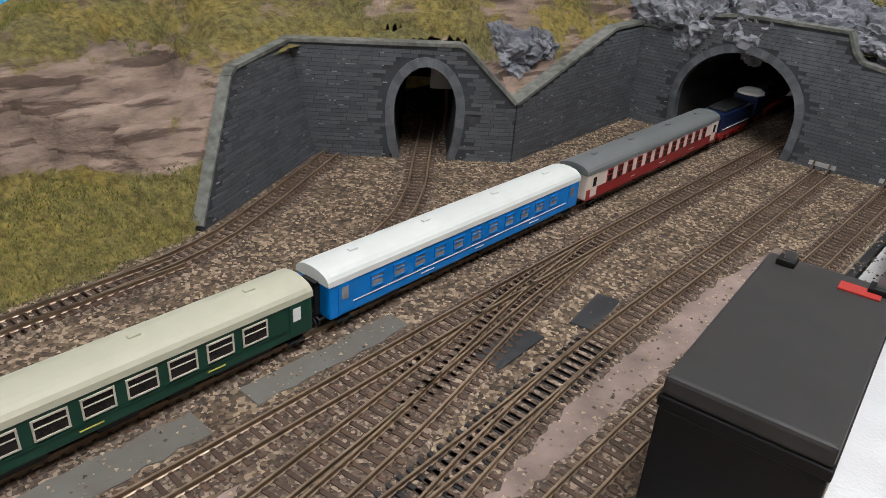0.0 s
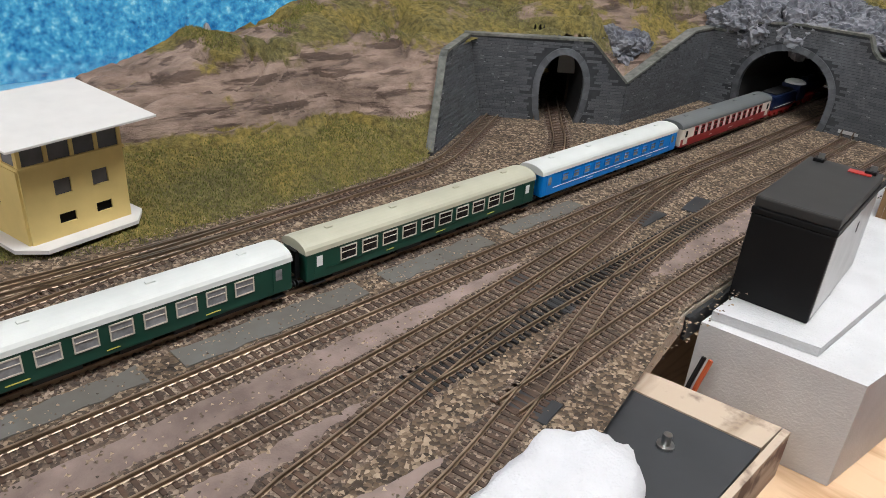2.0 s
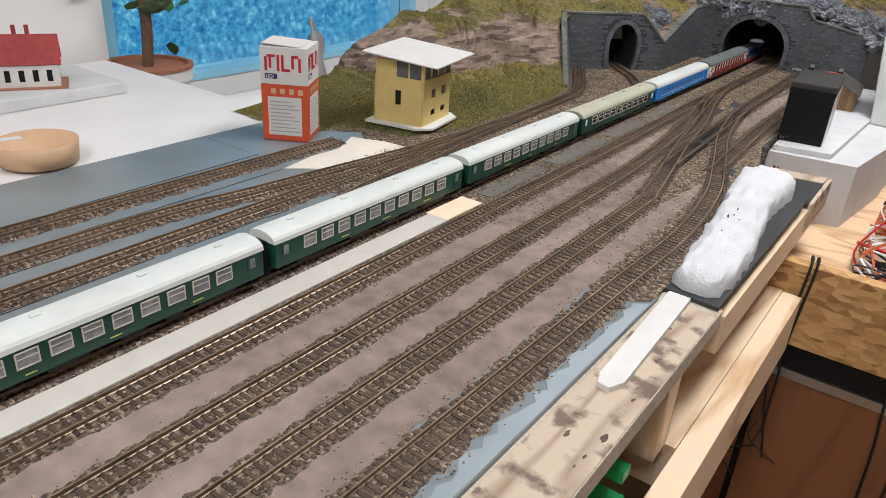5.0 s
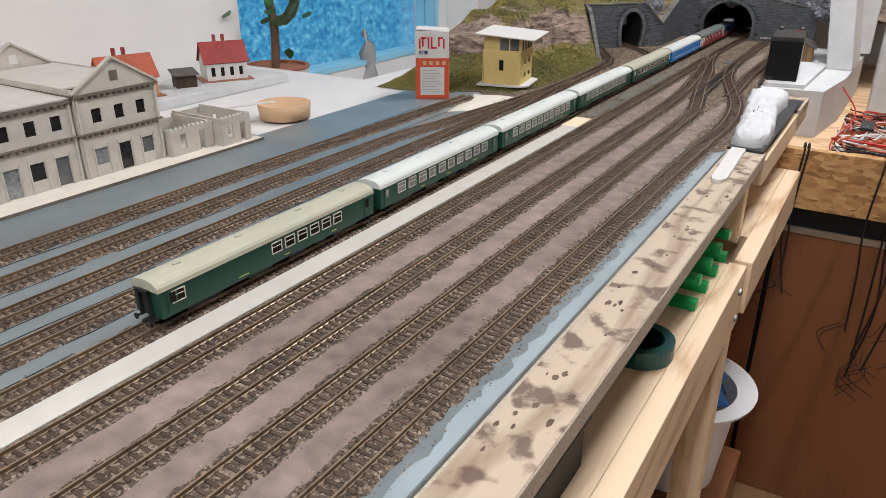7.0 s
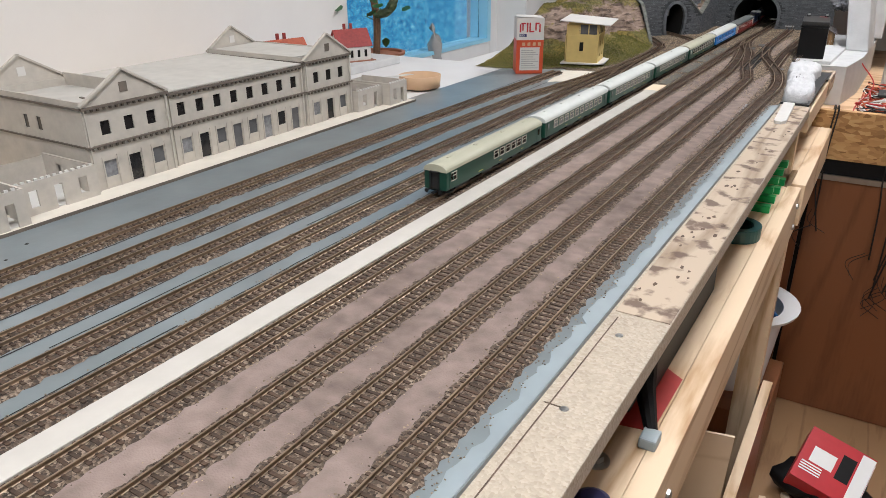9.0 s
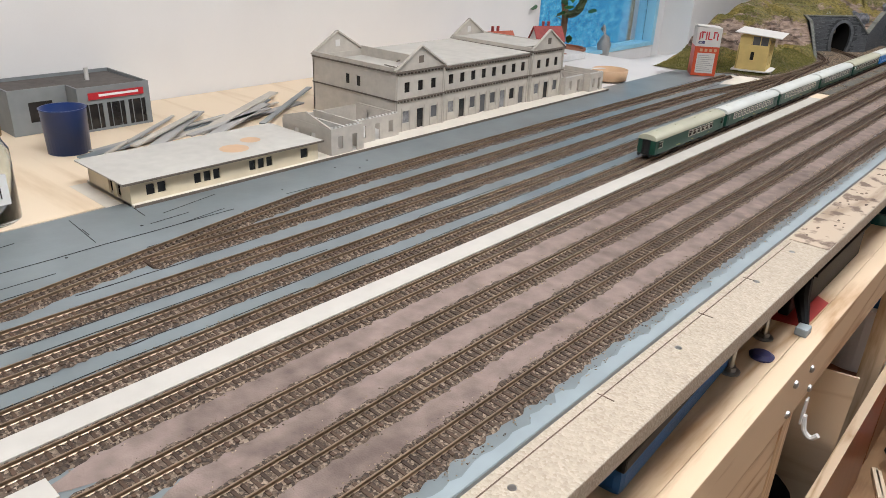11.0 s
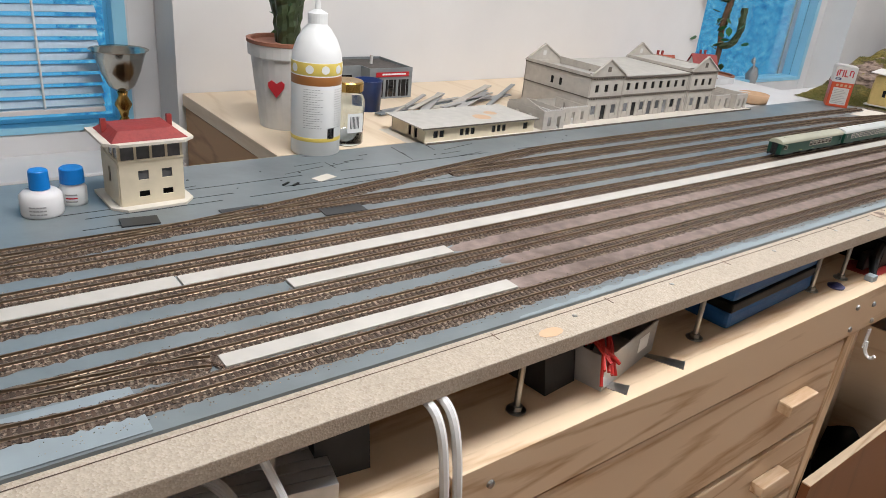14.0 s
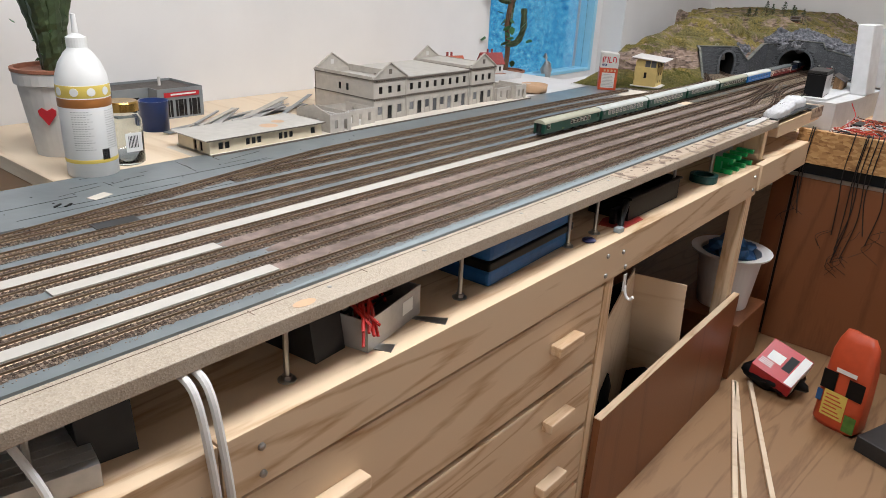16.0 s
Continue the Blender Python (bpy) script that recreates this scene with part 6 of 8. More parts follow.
def potted(loc, r, H, pot, label, kind):
    p = thing("potted_plant", loc, label=label, category="plant")
    part("pot", lathe(bmesh.new(), [(r * 0.72, 0), (r * 0.95, H * 0.82), (r * 1.02, H * 0.83), (r * 1.04, H), (r * 0.96, H), (r * 0.9, H * 0.88), (0, H * 0.88)], 32), pot, p, smooth=False)
    part("rim", lathe(bmesh.new(), [(r * 1.045, H * 0.965), (r * 1.06, H * 0.97), (r * 1.06, H + 0.001), (r * 0.94, H + 0.001), (r * 0.92, H * 0.9)], 32), "terracotta", p, "brown inner rim")
    if kind == "cactus":
        for a in (-0.75, -0.05, 0.7):
            c, sn = math.cos(a), math.sin(a)
            m = Matrix(((-sn, 0, c, r * 0.875 * c), (c, 0, sn, r * 0.875 * sn), (0, 1, 0, H * 0.5), (0, 0, 0, 1)))
            heart = [(0.0, -0.019), (0.016, 0.002), (0.017, 0.011), (0.010, 0.016), (0.0, 0.010), (-0.010, 0.016), (-0.017, 0.011), (-0.016, 0.002)]
            part("heart_print", prism(bmesh.new(), heart, 0, 0.003, m), "print_red", p, "red printed heart")
    part("soil", lathe(bmesh.new(), [(r * 0.9, H * 0.885), (r * 0.5, H * 0.91), (0, H * 0.92)], 24), "soil", p)
    rng = random.Random(int(r * 1e4))
    if kind == "cactus":
        for k in range(5):
            a = k * 1.3
            base = Vector((0.012 * math.cos(a), 0.012 * math.sin(a), H * 0.9))
            pts = [base + Vector((math.cos(a) * 0.05 * t * t * (1 + 0.4 * k % 2), math.sin(a) * 0.05 * t * t, t * rng.uniform(0.22, 0.3))) for t in (0, 0.25, 0.5, 0.75, 1.0)]
            sp = smoothpath(pts, 6)
            bm = bmesh.new()
            tube(bm, sp, [0.012 + 0.006 * math.sin(3.1 * i / len(sp)) for i in range(len(sp))], 9)
            for v in bm.verts:
                v.co += Vector((noise.noise(v.co * 120), noise.noise(v.co * 120 + Vector((9, 0, 0))), 0)) * 0.004
            part("stem", bm, "plant", p)
        for k in range(160):
            c = Vector((rng.uniform(-0.05, 0.05), rng.uniform(-0.05, 0.05), H * 0.95 + rng.uniform(0.02, 0.26)))
            if k < 14:
                part("leaf", prism(bmesh.new(), [(0, 0), (0.004, 0.005), (0, 0.016), (-0.004, 0.005)], 0, 0.0006, Matrix.Translation(c) @ Euler((rng.uniform(-1, 1), rng.uniform(-1, 1), rng.uniform(0, 6))).to_matrix().to_4x4()), "leaf", p)
    else:
        part("trunk", tube(bmesh.new(), smoothpath([(0, 0, H * 0.9), (0.004, 0.004, H + 0.09), (-0.004, 0.0, H + 0.2), (0.01, 0.02, H + 0.36)], 6), 0.011, 9), "bark", p)
        for a in (0.5, 2.2, 4.0, 5.2):
            z = H + 0.08 + 0.05 * a
            bm = bmesh.new()
            sp = smoothpath([(0, 0, z), (0.04 * math.cos(a), 0.05 * math.sin(a), z + 0.015), (0.06 * math.cos(a), 0.08 * math.sin(a), z + 0.07), (0.05 * math.cos(a), 0.09 * math.sin(a), z + 0.15)], 6)
            tube(bm, sp, 0.013, 8)
            for v in bm.verts:
                v.co += Vector((noise.noise(v.co * 110), noise.noise(v.co * 110 + Vector((9, 0, 0))), 0)) * 0.005
            part("branch", bm, "plant", p)
        for k in range(26):
            a = rng.uniform(0, 6.28)
            rr = rng.uniform(0.02, 0.12)
            c = Vector((rr * math.cos(a), rr * math.sin(a), H + rng.uniform(0.02, 0.36)))
            part("leaf", prism(bmesh.new(), [(0, 0), (0.012, 0.012), (0.010, 0.028), (0, 0.042), (-0.010, 0.028), (-0.012, 0.012)], 0, 0.0008, Matrix.Translation(c) @ Euler((rng.uniform(-0.9, 0.9), rng.uniform(-0.9, 0.9), rng.uniform(0, 6))).to_matrix().to_4x4()), "leaf", p)
    return p


potted((-1.07, -0.41, -0.1675), 0.082, 0.16, "white_wall", "potted succulent with dark leaves in a pale pot", "tree")
potted((-0.805, -2.375, -0.0035), 0.078, 0.178, "white_card", "tall cactus in a white pot with hearts", "cactus")
st = thing("statuette", (-1.28, 0.25, -0.1675), label="small silver grey figurine on the window sill", category="statue")
bm = bmesh.new()
lathe(bm, [(0.03, 0), (0.028, 0.012), (0.02, 0.05), (0.026, 0.09), (0.022, 0.12), (0.010, 0.135), (0.014, 0.15), (0.010, 0.168), (0, 0.172)], 14)
for v in bm.verts:
    v.co += Vector((noise.noise(v.co * 45), noise.noise(v.co * 45 + Vector((5, 0, 0))), 0.3 * noise.noise(v.co * 80))) * 0.022
part("figure", bm, "print_grey", st, smooth=True)


def hill_trees():
    rng = random.Random(12)
    for x, y, h in ((-0.50, 0.95, 0.06), (-0.46, 0.98, 0.075), (-0.42, 0.95, 0.055), (-0.38, 1.0, 0.07), (-0.32, 0.98, 0.06), (-0.29, 1.02, 0.075), (-0.55, 1.0, 0.05), (-0.35, 1.05, 0.06)):
        z = hill_z(x, y)
        t = thing("conifer", (x, y, z - 0.002), label="small dark green model conifer on the hilltop", category="tree", group="hilltop trees")
        part("trunk", tube(bmesh.new(), [(0, 0, 0), (0, 0, h * 0.9)], [0.0022, 0.0008], 6), "bark", t)
        V, F = [], []
        for k in range(260):
            u = rng.random()
            zz = h * (0.15 + 0.85 * u)
            r = (1 - u) * h * 0.33 * rng.uniform(0.4, 1.05) + 0.001
            a = rng.uniform(0, 6.28)
            c = Vector((r * math.cos(a), r * math.sin(a), zz))
            k0 = len(V)
            for _ in range(3):
                V.append(c + Vector((rng.uniform(-1, 1), rng.uniform(-1, 1), rng.uniform(-0.7, 0.5))) * 0.0045)
            F.append((k0, k0 + 1, k0 + 2))
        raw("crown", V, F, "plant", t)
    house((-0.30, 0.93, hill_z(-0.30, 0.93) - 0.002), 15, "dark_wood", "tar_roof", "tiny dark cottage on the hilltop", w=0.035, d=0.028, H=0.016, R=0.014, chim=0)
    for i in range(46):
        x, y = rng.uniform(-0.55, 0.1), rng.uniform(0.75, 1.0)
        z = hill_z(x, y)
        V, F = [], []
        for k in range(26):
            c = Vector((rng.gauss(0, 0.006), rng.gauss(0, 0.006), abs(rng.gauss(0.003, 0.003))))
            for _ in range(3):
                V.append(c + Vector((rng.uniform(-1, 1), rng.uniform(-1, 1), rng.uniform(-1, 1))) * 0.003)
            F.append((3 * k, 3 * k + 1, 3 * k + 2))
        o = raw("shrub", V, F, "plant")
        o.location = (x, y, z)
        tagged(o, "tiny dark green foam shrub on the hill", "shrub", "hill shrubs")


hill_trees()

# ---- the station and its neighbours ----
def station():
    st = thing("station_building", (-0.602, 0, 0.0036), label="unpainted grey-beige card station with gables", category="model building")
    st.scale.z = 0.93
    T = 0.003
    segs = [(-1.665, -1.535, 3, "pav"), (-1.533, -1.252, 8, "mid"), (-1.25, -1.125, 3, "pav")]
    depth = 0.235
    for y0, y1, n, kind in segs:
        L_ = y1 - y0
        H1, H2 = 0.060, (0.118 if kind == "pav" else 0.113)
        x0 = 0.004 if kind == "pav" else 0.0
        up = even(n, 0.012 if kind == "pav" else 0.006, L_ - 0.012 if kind == "pav" else L_ - 0.006, 0.0140)
        lo = even(n, 0.008, L_ - 0.008, 0.0185)
        doors = [b for i, b in enumerate(lo) if i % 2]
        bm = bmesh.new()
        # front along the platform: faces +x
        m = Matrix(((0, -1, 0, x0), (1, 0, 0, y0), (0, 0, 1, 0), (0, 0, 0, 1)))
        facade(bm, m, L_, -T, [(0, 0.016, doors), (0.016, 0.040, lo), (0.040, 0.076, []), (0.076, 0.096, up), (0.096, H2, [])])
        part("front_wall", bm, "station", st)
        # dark solid behind the openings, coloured as the shade of the rooms
        part("interior", B(x0 - 0.02, x0 - 0.006, y0 + 0.003, y1 - 0.003, 0.001, H2 - 0.004), "station_dark", st, "dark solid box standing in for the shaded rooms")
        for a, b in up:
            part("window", B(x0 - 0.0028, x0 - 0.002, y0 + a, y0 + b, 0.076, 0.096), "dark_glass", st)
        for i, (a, b) in enumerate(lo):
            part("window", B(x0 - 0.0028, x0 - 0.002, y0 + a, y0 + b, 0.001 if i % 2 else 0.016, 0.040), ("grey_glass", "dark_glass", "grey_glass", "pale_glass", "grey_glass")[(i * 3 + n) % 5], st)
            for y in (y0 + a - 0.0026, y0 + b + 0.0008):
                part("pilaster", B(x0 + 0.0002, x0 + 0.0014, y, y + 0.0018, 0, 0.046), "station", st)
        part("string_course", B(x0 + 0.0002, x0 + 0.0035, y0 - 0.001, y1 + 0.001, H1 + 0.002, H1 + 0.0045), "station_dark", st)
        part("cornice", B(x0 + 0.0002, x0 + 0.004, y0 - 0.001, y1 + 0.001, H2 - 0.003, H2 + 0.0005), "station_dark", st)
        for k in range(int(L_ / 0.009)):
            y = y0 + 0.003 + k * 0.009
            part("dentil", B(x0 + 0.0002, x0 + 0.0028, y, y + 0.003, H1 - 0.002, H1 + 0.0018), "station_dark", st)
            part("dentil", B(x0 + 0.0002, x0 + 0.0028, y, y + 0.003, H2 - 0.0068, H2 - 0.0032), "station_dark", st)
        for y in (y0 + 0.002, y1 - 0.005):
            part("pilaster", B(x0 + 0.0002, x0 + 0.0024, y, y + 0.003, 0, H2 - 0.003), "station", st)
        # back and roof
        part("back_wall", B(x0 - depth, x0 - depth + T, y0, y1, 0, H2), "station", st)
        if kind == "mid":
            part("roof", B(x0 - depth + T, x0 - 0.0005, y0, y1, 0, 0.002, 0, Matrix.Translation((0, 0, H2 + 0.001)) @ Matrix.Rotation(radians(0.5), 4, "Y")), "station_roof", st)
        else:
            part("floor_slab", B(x0 - depth + T, x0 - T, y0 + T, y1 - T, H2 - 0.014, H2 - 0.012), "station_roof" if y0 < -1.5 else "station", st)
            if y0 > -1.5:
                part("roof", B(x0 - depth + T, x0 - 0.03, y0 + 0.002, y1 - 0.002, H2 + 0.004, H2 + 0.006), "station_roof", st)
            for x in (x0 + 0.0001, x0 - depth):
                gb = bmesh.new()
                pr = [(y0, H2 - 0.0), (y0 + 0.012, H2 + 0.012), ((y0 + y1) / 2, H2 + 0.043), (y1 - 0.012, H2 + 0.012), (y1, H2)]
                m = Matrix(((0, 0, 1, x - T), (1, 0, 0, 0), (0, 1, 0, 0), (0, 0, 0, 1)))
                prism(gb, pr, 0, T, m)
                g = part("gable", gb, "station", st)
                part("gable_window", B(x + 0.0002, x + 0.0006, (y0 + y1) / 2 - 0.006, (y0 + y1) / 2 + 0.006, H2 + 0.012, H2 + 0.026), "white_card" if x < x0 - 0.1 else "station_dark", g)
                for sd in (-1, 1):
                    a = Vector((x, (y0 + y1) / 2, H2 + 0.0445))
                    b = Vector((x, y0 - 0.002 if sd < 0 else y1 + 0.002, H2 + 0.002))
                    d = b - a
                    part("verge", box(bmesh.new(), 0, d.length, -0.003, 0.003, -0.0015, 0.0015, 0, Matrix.Translation(a) @ d.to_track_quat("X", "Z").to_matrix().to_4x4()), "station", g)
            for y, sgn in ((y0, 1), (y1, -1)):
                bm = bmesh.new()
                m = Matrix(((1, 0, 0, x0 - depth), (0, 1, 0, y + (T if sgn > 0 else 0)), (0, 0, 1, 0), (0, 0, 0, 1)))
                ow = [(depth * 0.42, depth * 0.42 + 0.011), (depth * 0.55, depth * 0.55 + 0.011)]
                facade(bm, m, depth - T, T, [(0, 0.076, []), (0.076, 0.096, ow), (0.096, H2 + 0.008, [])])
                part("side_wall", bm, "station", st)
                if sgn > 0:
                    for a, b in ow:
                        part("window", B(x0 - depth + a, x0 - depth + b, y + 0.0014, y + 0.002, 0.076, 0.096), "dark_glass", st)
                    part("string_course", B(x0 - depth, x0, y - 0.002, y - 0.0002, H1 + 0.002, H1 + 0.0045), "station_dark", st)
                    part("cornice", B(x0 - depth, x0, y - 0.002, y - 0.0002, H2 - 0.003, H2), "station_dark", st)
    # rubble on the open pavilion
    rng = random.Random(2)
    for i in range(16):
        y, x = rng.uniform(-1.65, -1.55), rng.uniform(-0.12, -0.01)
        part("offcut", B(-0.010, 0.010, -0.002, 0.002, 0, 0.0015, 0, Matrix.Translation((x, y, 0.107 + rng.uniform(0, 0.007))) @ Matrix.Rotation(rng.uniform(0, 3), 4, "Z")), "station_dark", st)
    # annexes
    def annex(y0, y1, x1, x0, H, label, gable):
        a = thing("station_annex", (-0.592, 0, 0.0036), label=label, category="model building", group="station annexes")
        a.scale.z = 0.88
        bm = bmesh.new()
        n = max(2, int((y1 - y0) / 0.03))
        m = Matrix(((0, -1, 0, x1), (1, 0, 0, y0), (0, 0, 1, 0), (0, 0, 0, 1)))
        ops = even(n, 0.004, (y1 - y0) - 0.004, 0.011)
        facade(bm, m, y1 - y0, -T, [(0, 0.010, ops[1::2]), (0.010, 0.034, ops), (0.034, H, [])])
        part("front_wall", bm, "station", a)
        part("back_wall", B(x0, x0 + T, y0, y1, 0, H * 0.9), "station", a)
        for y in (y0, y1 - T):
            bm = bmesh.new()
            m = Matrix(((1, 0, 0, x0 + T), (0, 1, 0, y + T), (0, 0, 1, 0), (0, 0, 0, 1)))
            w = x1 - x0 - 2 * T
            facade(bm, m, w, T, [(0, 0.008, [(w * 0.6, w * 0.6 + 0.012)]), (0.008, 0.034, [(w * 0.25, w * 0.25 + 0.01), (w * 0.6, w * 0.6 + 0.012)]), (0.034, H, [])])
            part("side_wall", bm, "station", a)
        for k in range(int((y1 - y0) / 0.008)):
            y = y0 + 0.001 + k * 0.008
            part("dentil", B(x1 - T, x1, y, y + 0.004, H + 0.0001, H + 0.003), "white_card", a)
        part("floor_slab", B(x0 + T, x1 - T, y0 + T, y1 - T, 0.0002, 0.001), "white_card", a)
        if gable:
            gb = bmesh.new()
            m = Matrix(((1, 0, 0, 0), (0, 0, -1, y0), (0, 1, 0, 0), (0, 0, 0, 1)))
            prism(gb, [(x0, H + 0.0002), (x1, H + 0.0002), ((x0 + x1) / 2, H + 0.02)], -T, 0, m)
            part("gable", gb, "station", a)
            part("inner_wall", B(x0 + T, x1 - T, y1 - 0.03, y1 - 0.027, 0.0012, H - 0.004), "white_card", a)
    annex(-1.845, -1.775, 0.030, -0.10, 0.050, "roofless low card annex at the platform end", True)
    annex(-1.773, -1.668, 0.006, -0.11, 0.046, "roofless low card wing of the station", False)
    annex(-1.122, -1.045, 0.006, -0.08, 0.044, "unfinished low card wing with open arches", False)
    annex(-1.043, -0.985, 0.024, -0.09, 0.048, "unfinished card corner pavilion of the station", False)
    # long goods shed
    s = thing("long_shed", (-0.578, -2.025, -0.0035), label="long low cream card shed with a flat pale roof", category="model building")
    L_, W = 0.31, 0.125
    bm = bmesh.new()
    m = Matrix(((0, -1, 0, 0.012), (1, 0, 0, -L_ / 2), (0, 0, 1, 0), (0, 0, 0, 1)))
    ops = [(0.022, 0.034), (0.038, 0.050), (0.092, 0.103), (0.107, 0.118), (0.122, 0.133), (0.182, 0.193), (0.197, 0.208), (0.212, 0.223), (0.276, 0.290)]
    facade(bm, m, L_, -T, [(0, 0.014, []), (0.014, 0.029, ops), (0.029, 0.036, [])])
    part("front_wall", bm, "cream_wall", s)
    for a, b in ops:
        part("window", B(0.0092, 0.0098, -L_ / 2 + a, -L_ / 2 + b, 0.014, 0.029), "dark_glass", s)
    for y in (-L_ / 2, L_ / 2 - T):
        bm = bmesh.new()
        facade(bm, Matrix(((1, 0, 0, 0.012 - W), (0, 1, 0, y + T), (0, 0, 1, 0), (0, 0, 0, 1))), W - T, T, [(0, 0.006, []), (0.006, 0.030, [(W * 0.5, W * 0.5 + 0.012), (W * 0.68, W * 0.68 + 0.012)]), (0.030, 0.036, [])])
        part("end_wall", bm, "cream_wall", s)
    part("back_wall", B(0.012 - W, 0.012 - W + T, -L_ / 2, L_ / 2, 0, 0.036), "cream_wall", s)
    # shade inside the shed, given as a near-black solid
    part("interior", B(0.012 - W + 0.006, 0.006, -L_ / 2 + 0.006, L_ / 2 - 0.006, 0.0002, 0.034), "inside_shade", s)
    part("roof", B(0.012 - W - 0.012, 0.020, -L_ / 2 - 0.012, L_ / 2 + 0.006, 0.0362, 0.0385, 0.0004), "station_roof", s, "flat pale grey roof with glue stains")
    part("roof_edge", B(0.0202, 0.0212, -L_ / 2 - 0.012, L_ / 2 + 0.006, 0.0358, 0.0387), "station_dark", s)
    for (x, y, r) in ((-0.03, 0.03, 0.022), (-0.055, 0.075, 0.016)):
        part("glue_stain", lathe(bmesh.new(), [(r, 0), (0, 0.0002)], 18, (x, y, 0.0386)), "cup_wood", s)
    part("base_card", B(0.012 - W - 0.018, 0.016, -L_ / 2 - 0.022, L_ / 2 + 0.008, -0.0002, -0.00005), "cream_card", s)


station()


def kiosk():
    k = thing("shop_building", (-1.055, -2.04, -0.0035), label="grey flat-roofed model shop with a red sign", category="model building")
    T = 0.003
    x0, x1, y0, y1, H = -0.075, 0.085, -0.125, 0.10, 0.078
    bm = bmesh.new()
    m = Matrix(((0, -1, 0, x1), (1, 0, 0, -0.03), (0, 0, 1, 0), (0, 0, 0, 1)))
    ops = even(3, 0.006, 0.124, 0.032)
    facade(bm, m, y1 + 0.03, -T, [(0, 0.004, []), (0.004, 0.048, ops), (0.048, H, [])])
    m = Matrix(((0, -1, 0, x1 - 0.045), (1, 0, 0, y0), (0, 0, 1, 0), (0, 0, 0, 1)))
    facade(bm, m, -0.0301 - y0, -T, [(0, 0.02, []), (0.02, 0.055, [(0.03, 0.07)]), (0.055, H, [])])
    box(bm, x1 - 0.045, x1 - T, -0.03, -0.027, 0, H)
    box(bm, x0, x1 - T, y1 - T, y1, 0, H)
    box(bm, x0, x1 - 0.045 - T, y0, y0 + T, 0, H)
    box(bm, x0 - T, x0, y0, y1, 0, H)
    part("wall", bm, "kiosk_grey", k)
    part("interior", B(x0 + 0.004, x1 - 0.052, y0 + 0.006, y1 - 0.006, 0.001, H - 0.01), "grey_glass", k)
    for a, b in ops:
        part("shop_window", B(x1 - 0.0022, x1 - 0.0016, -0.03 + a, -0.03 + b, 0.004, 0.048), "dark_glass", k)
        for j in range(2):
            y = -0.03 + a + (b - a) * (j + 0.5) / 2
            part("glazing_bar", B(x1 - 0.0014, x1 - 0.0004, y - 0.0006, y + 0.0006, 0.004, 0.048), "kiosk_grey", k)
    part("window", B(x1 - 0.0475, x1 - 0.0468, y0 + 0.03, y0 + 0.07, 0.02, 0.055), "dark_glass", k)
    part("roof", B(x0, x1 - T, -0.027, y1 - T, H - 0.008, H - 0.006), "tar_roof", k)
    part("roof", B(x0, x1 - 0.049, y0 + T, -0.0275, H - 0.008, H - 0.006), "tar_roof", k)
    sg = part("sign", B(x1 + 0.0003, x1 + 0.002, -0.012, 0.088, 0.056, 0.068), "print_red", k, "red shop sign")
    part("sign_text_bar", B(x1 + 0.0021, x1 + 0.0024, 0.006, 0.078, 0.0605, 0.0645), "white_print", sg)
    part("chimney", lathe(bmesh.new(), [(0.004, 0), (0.004, 0.022), (0.005, 0.022), (0, 0.023)], 12, (-0.01, 0.03, H - 0.006)), "white_card", k)


kiosk()


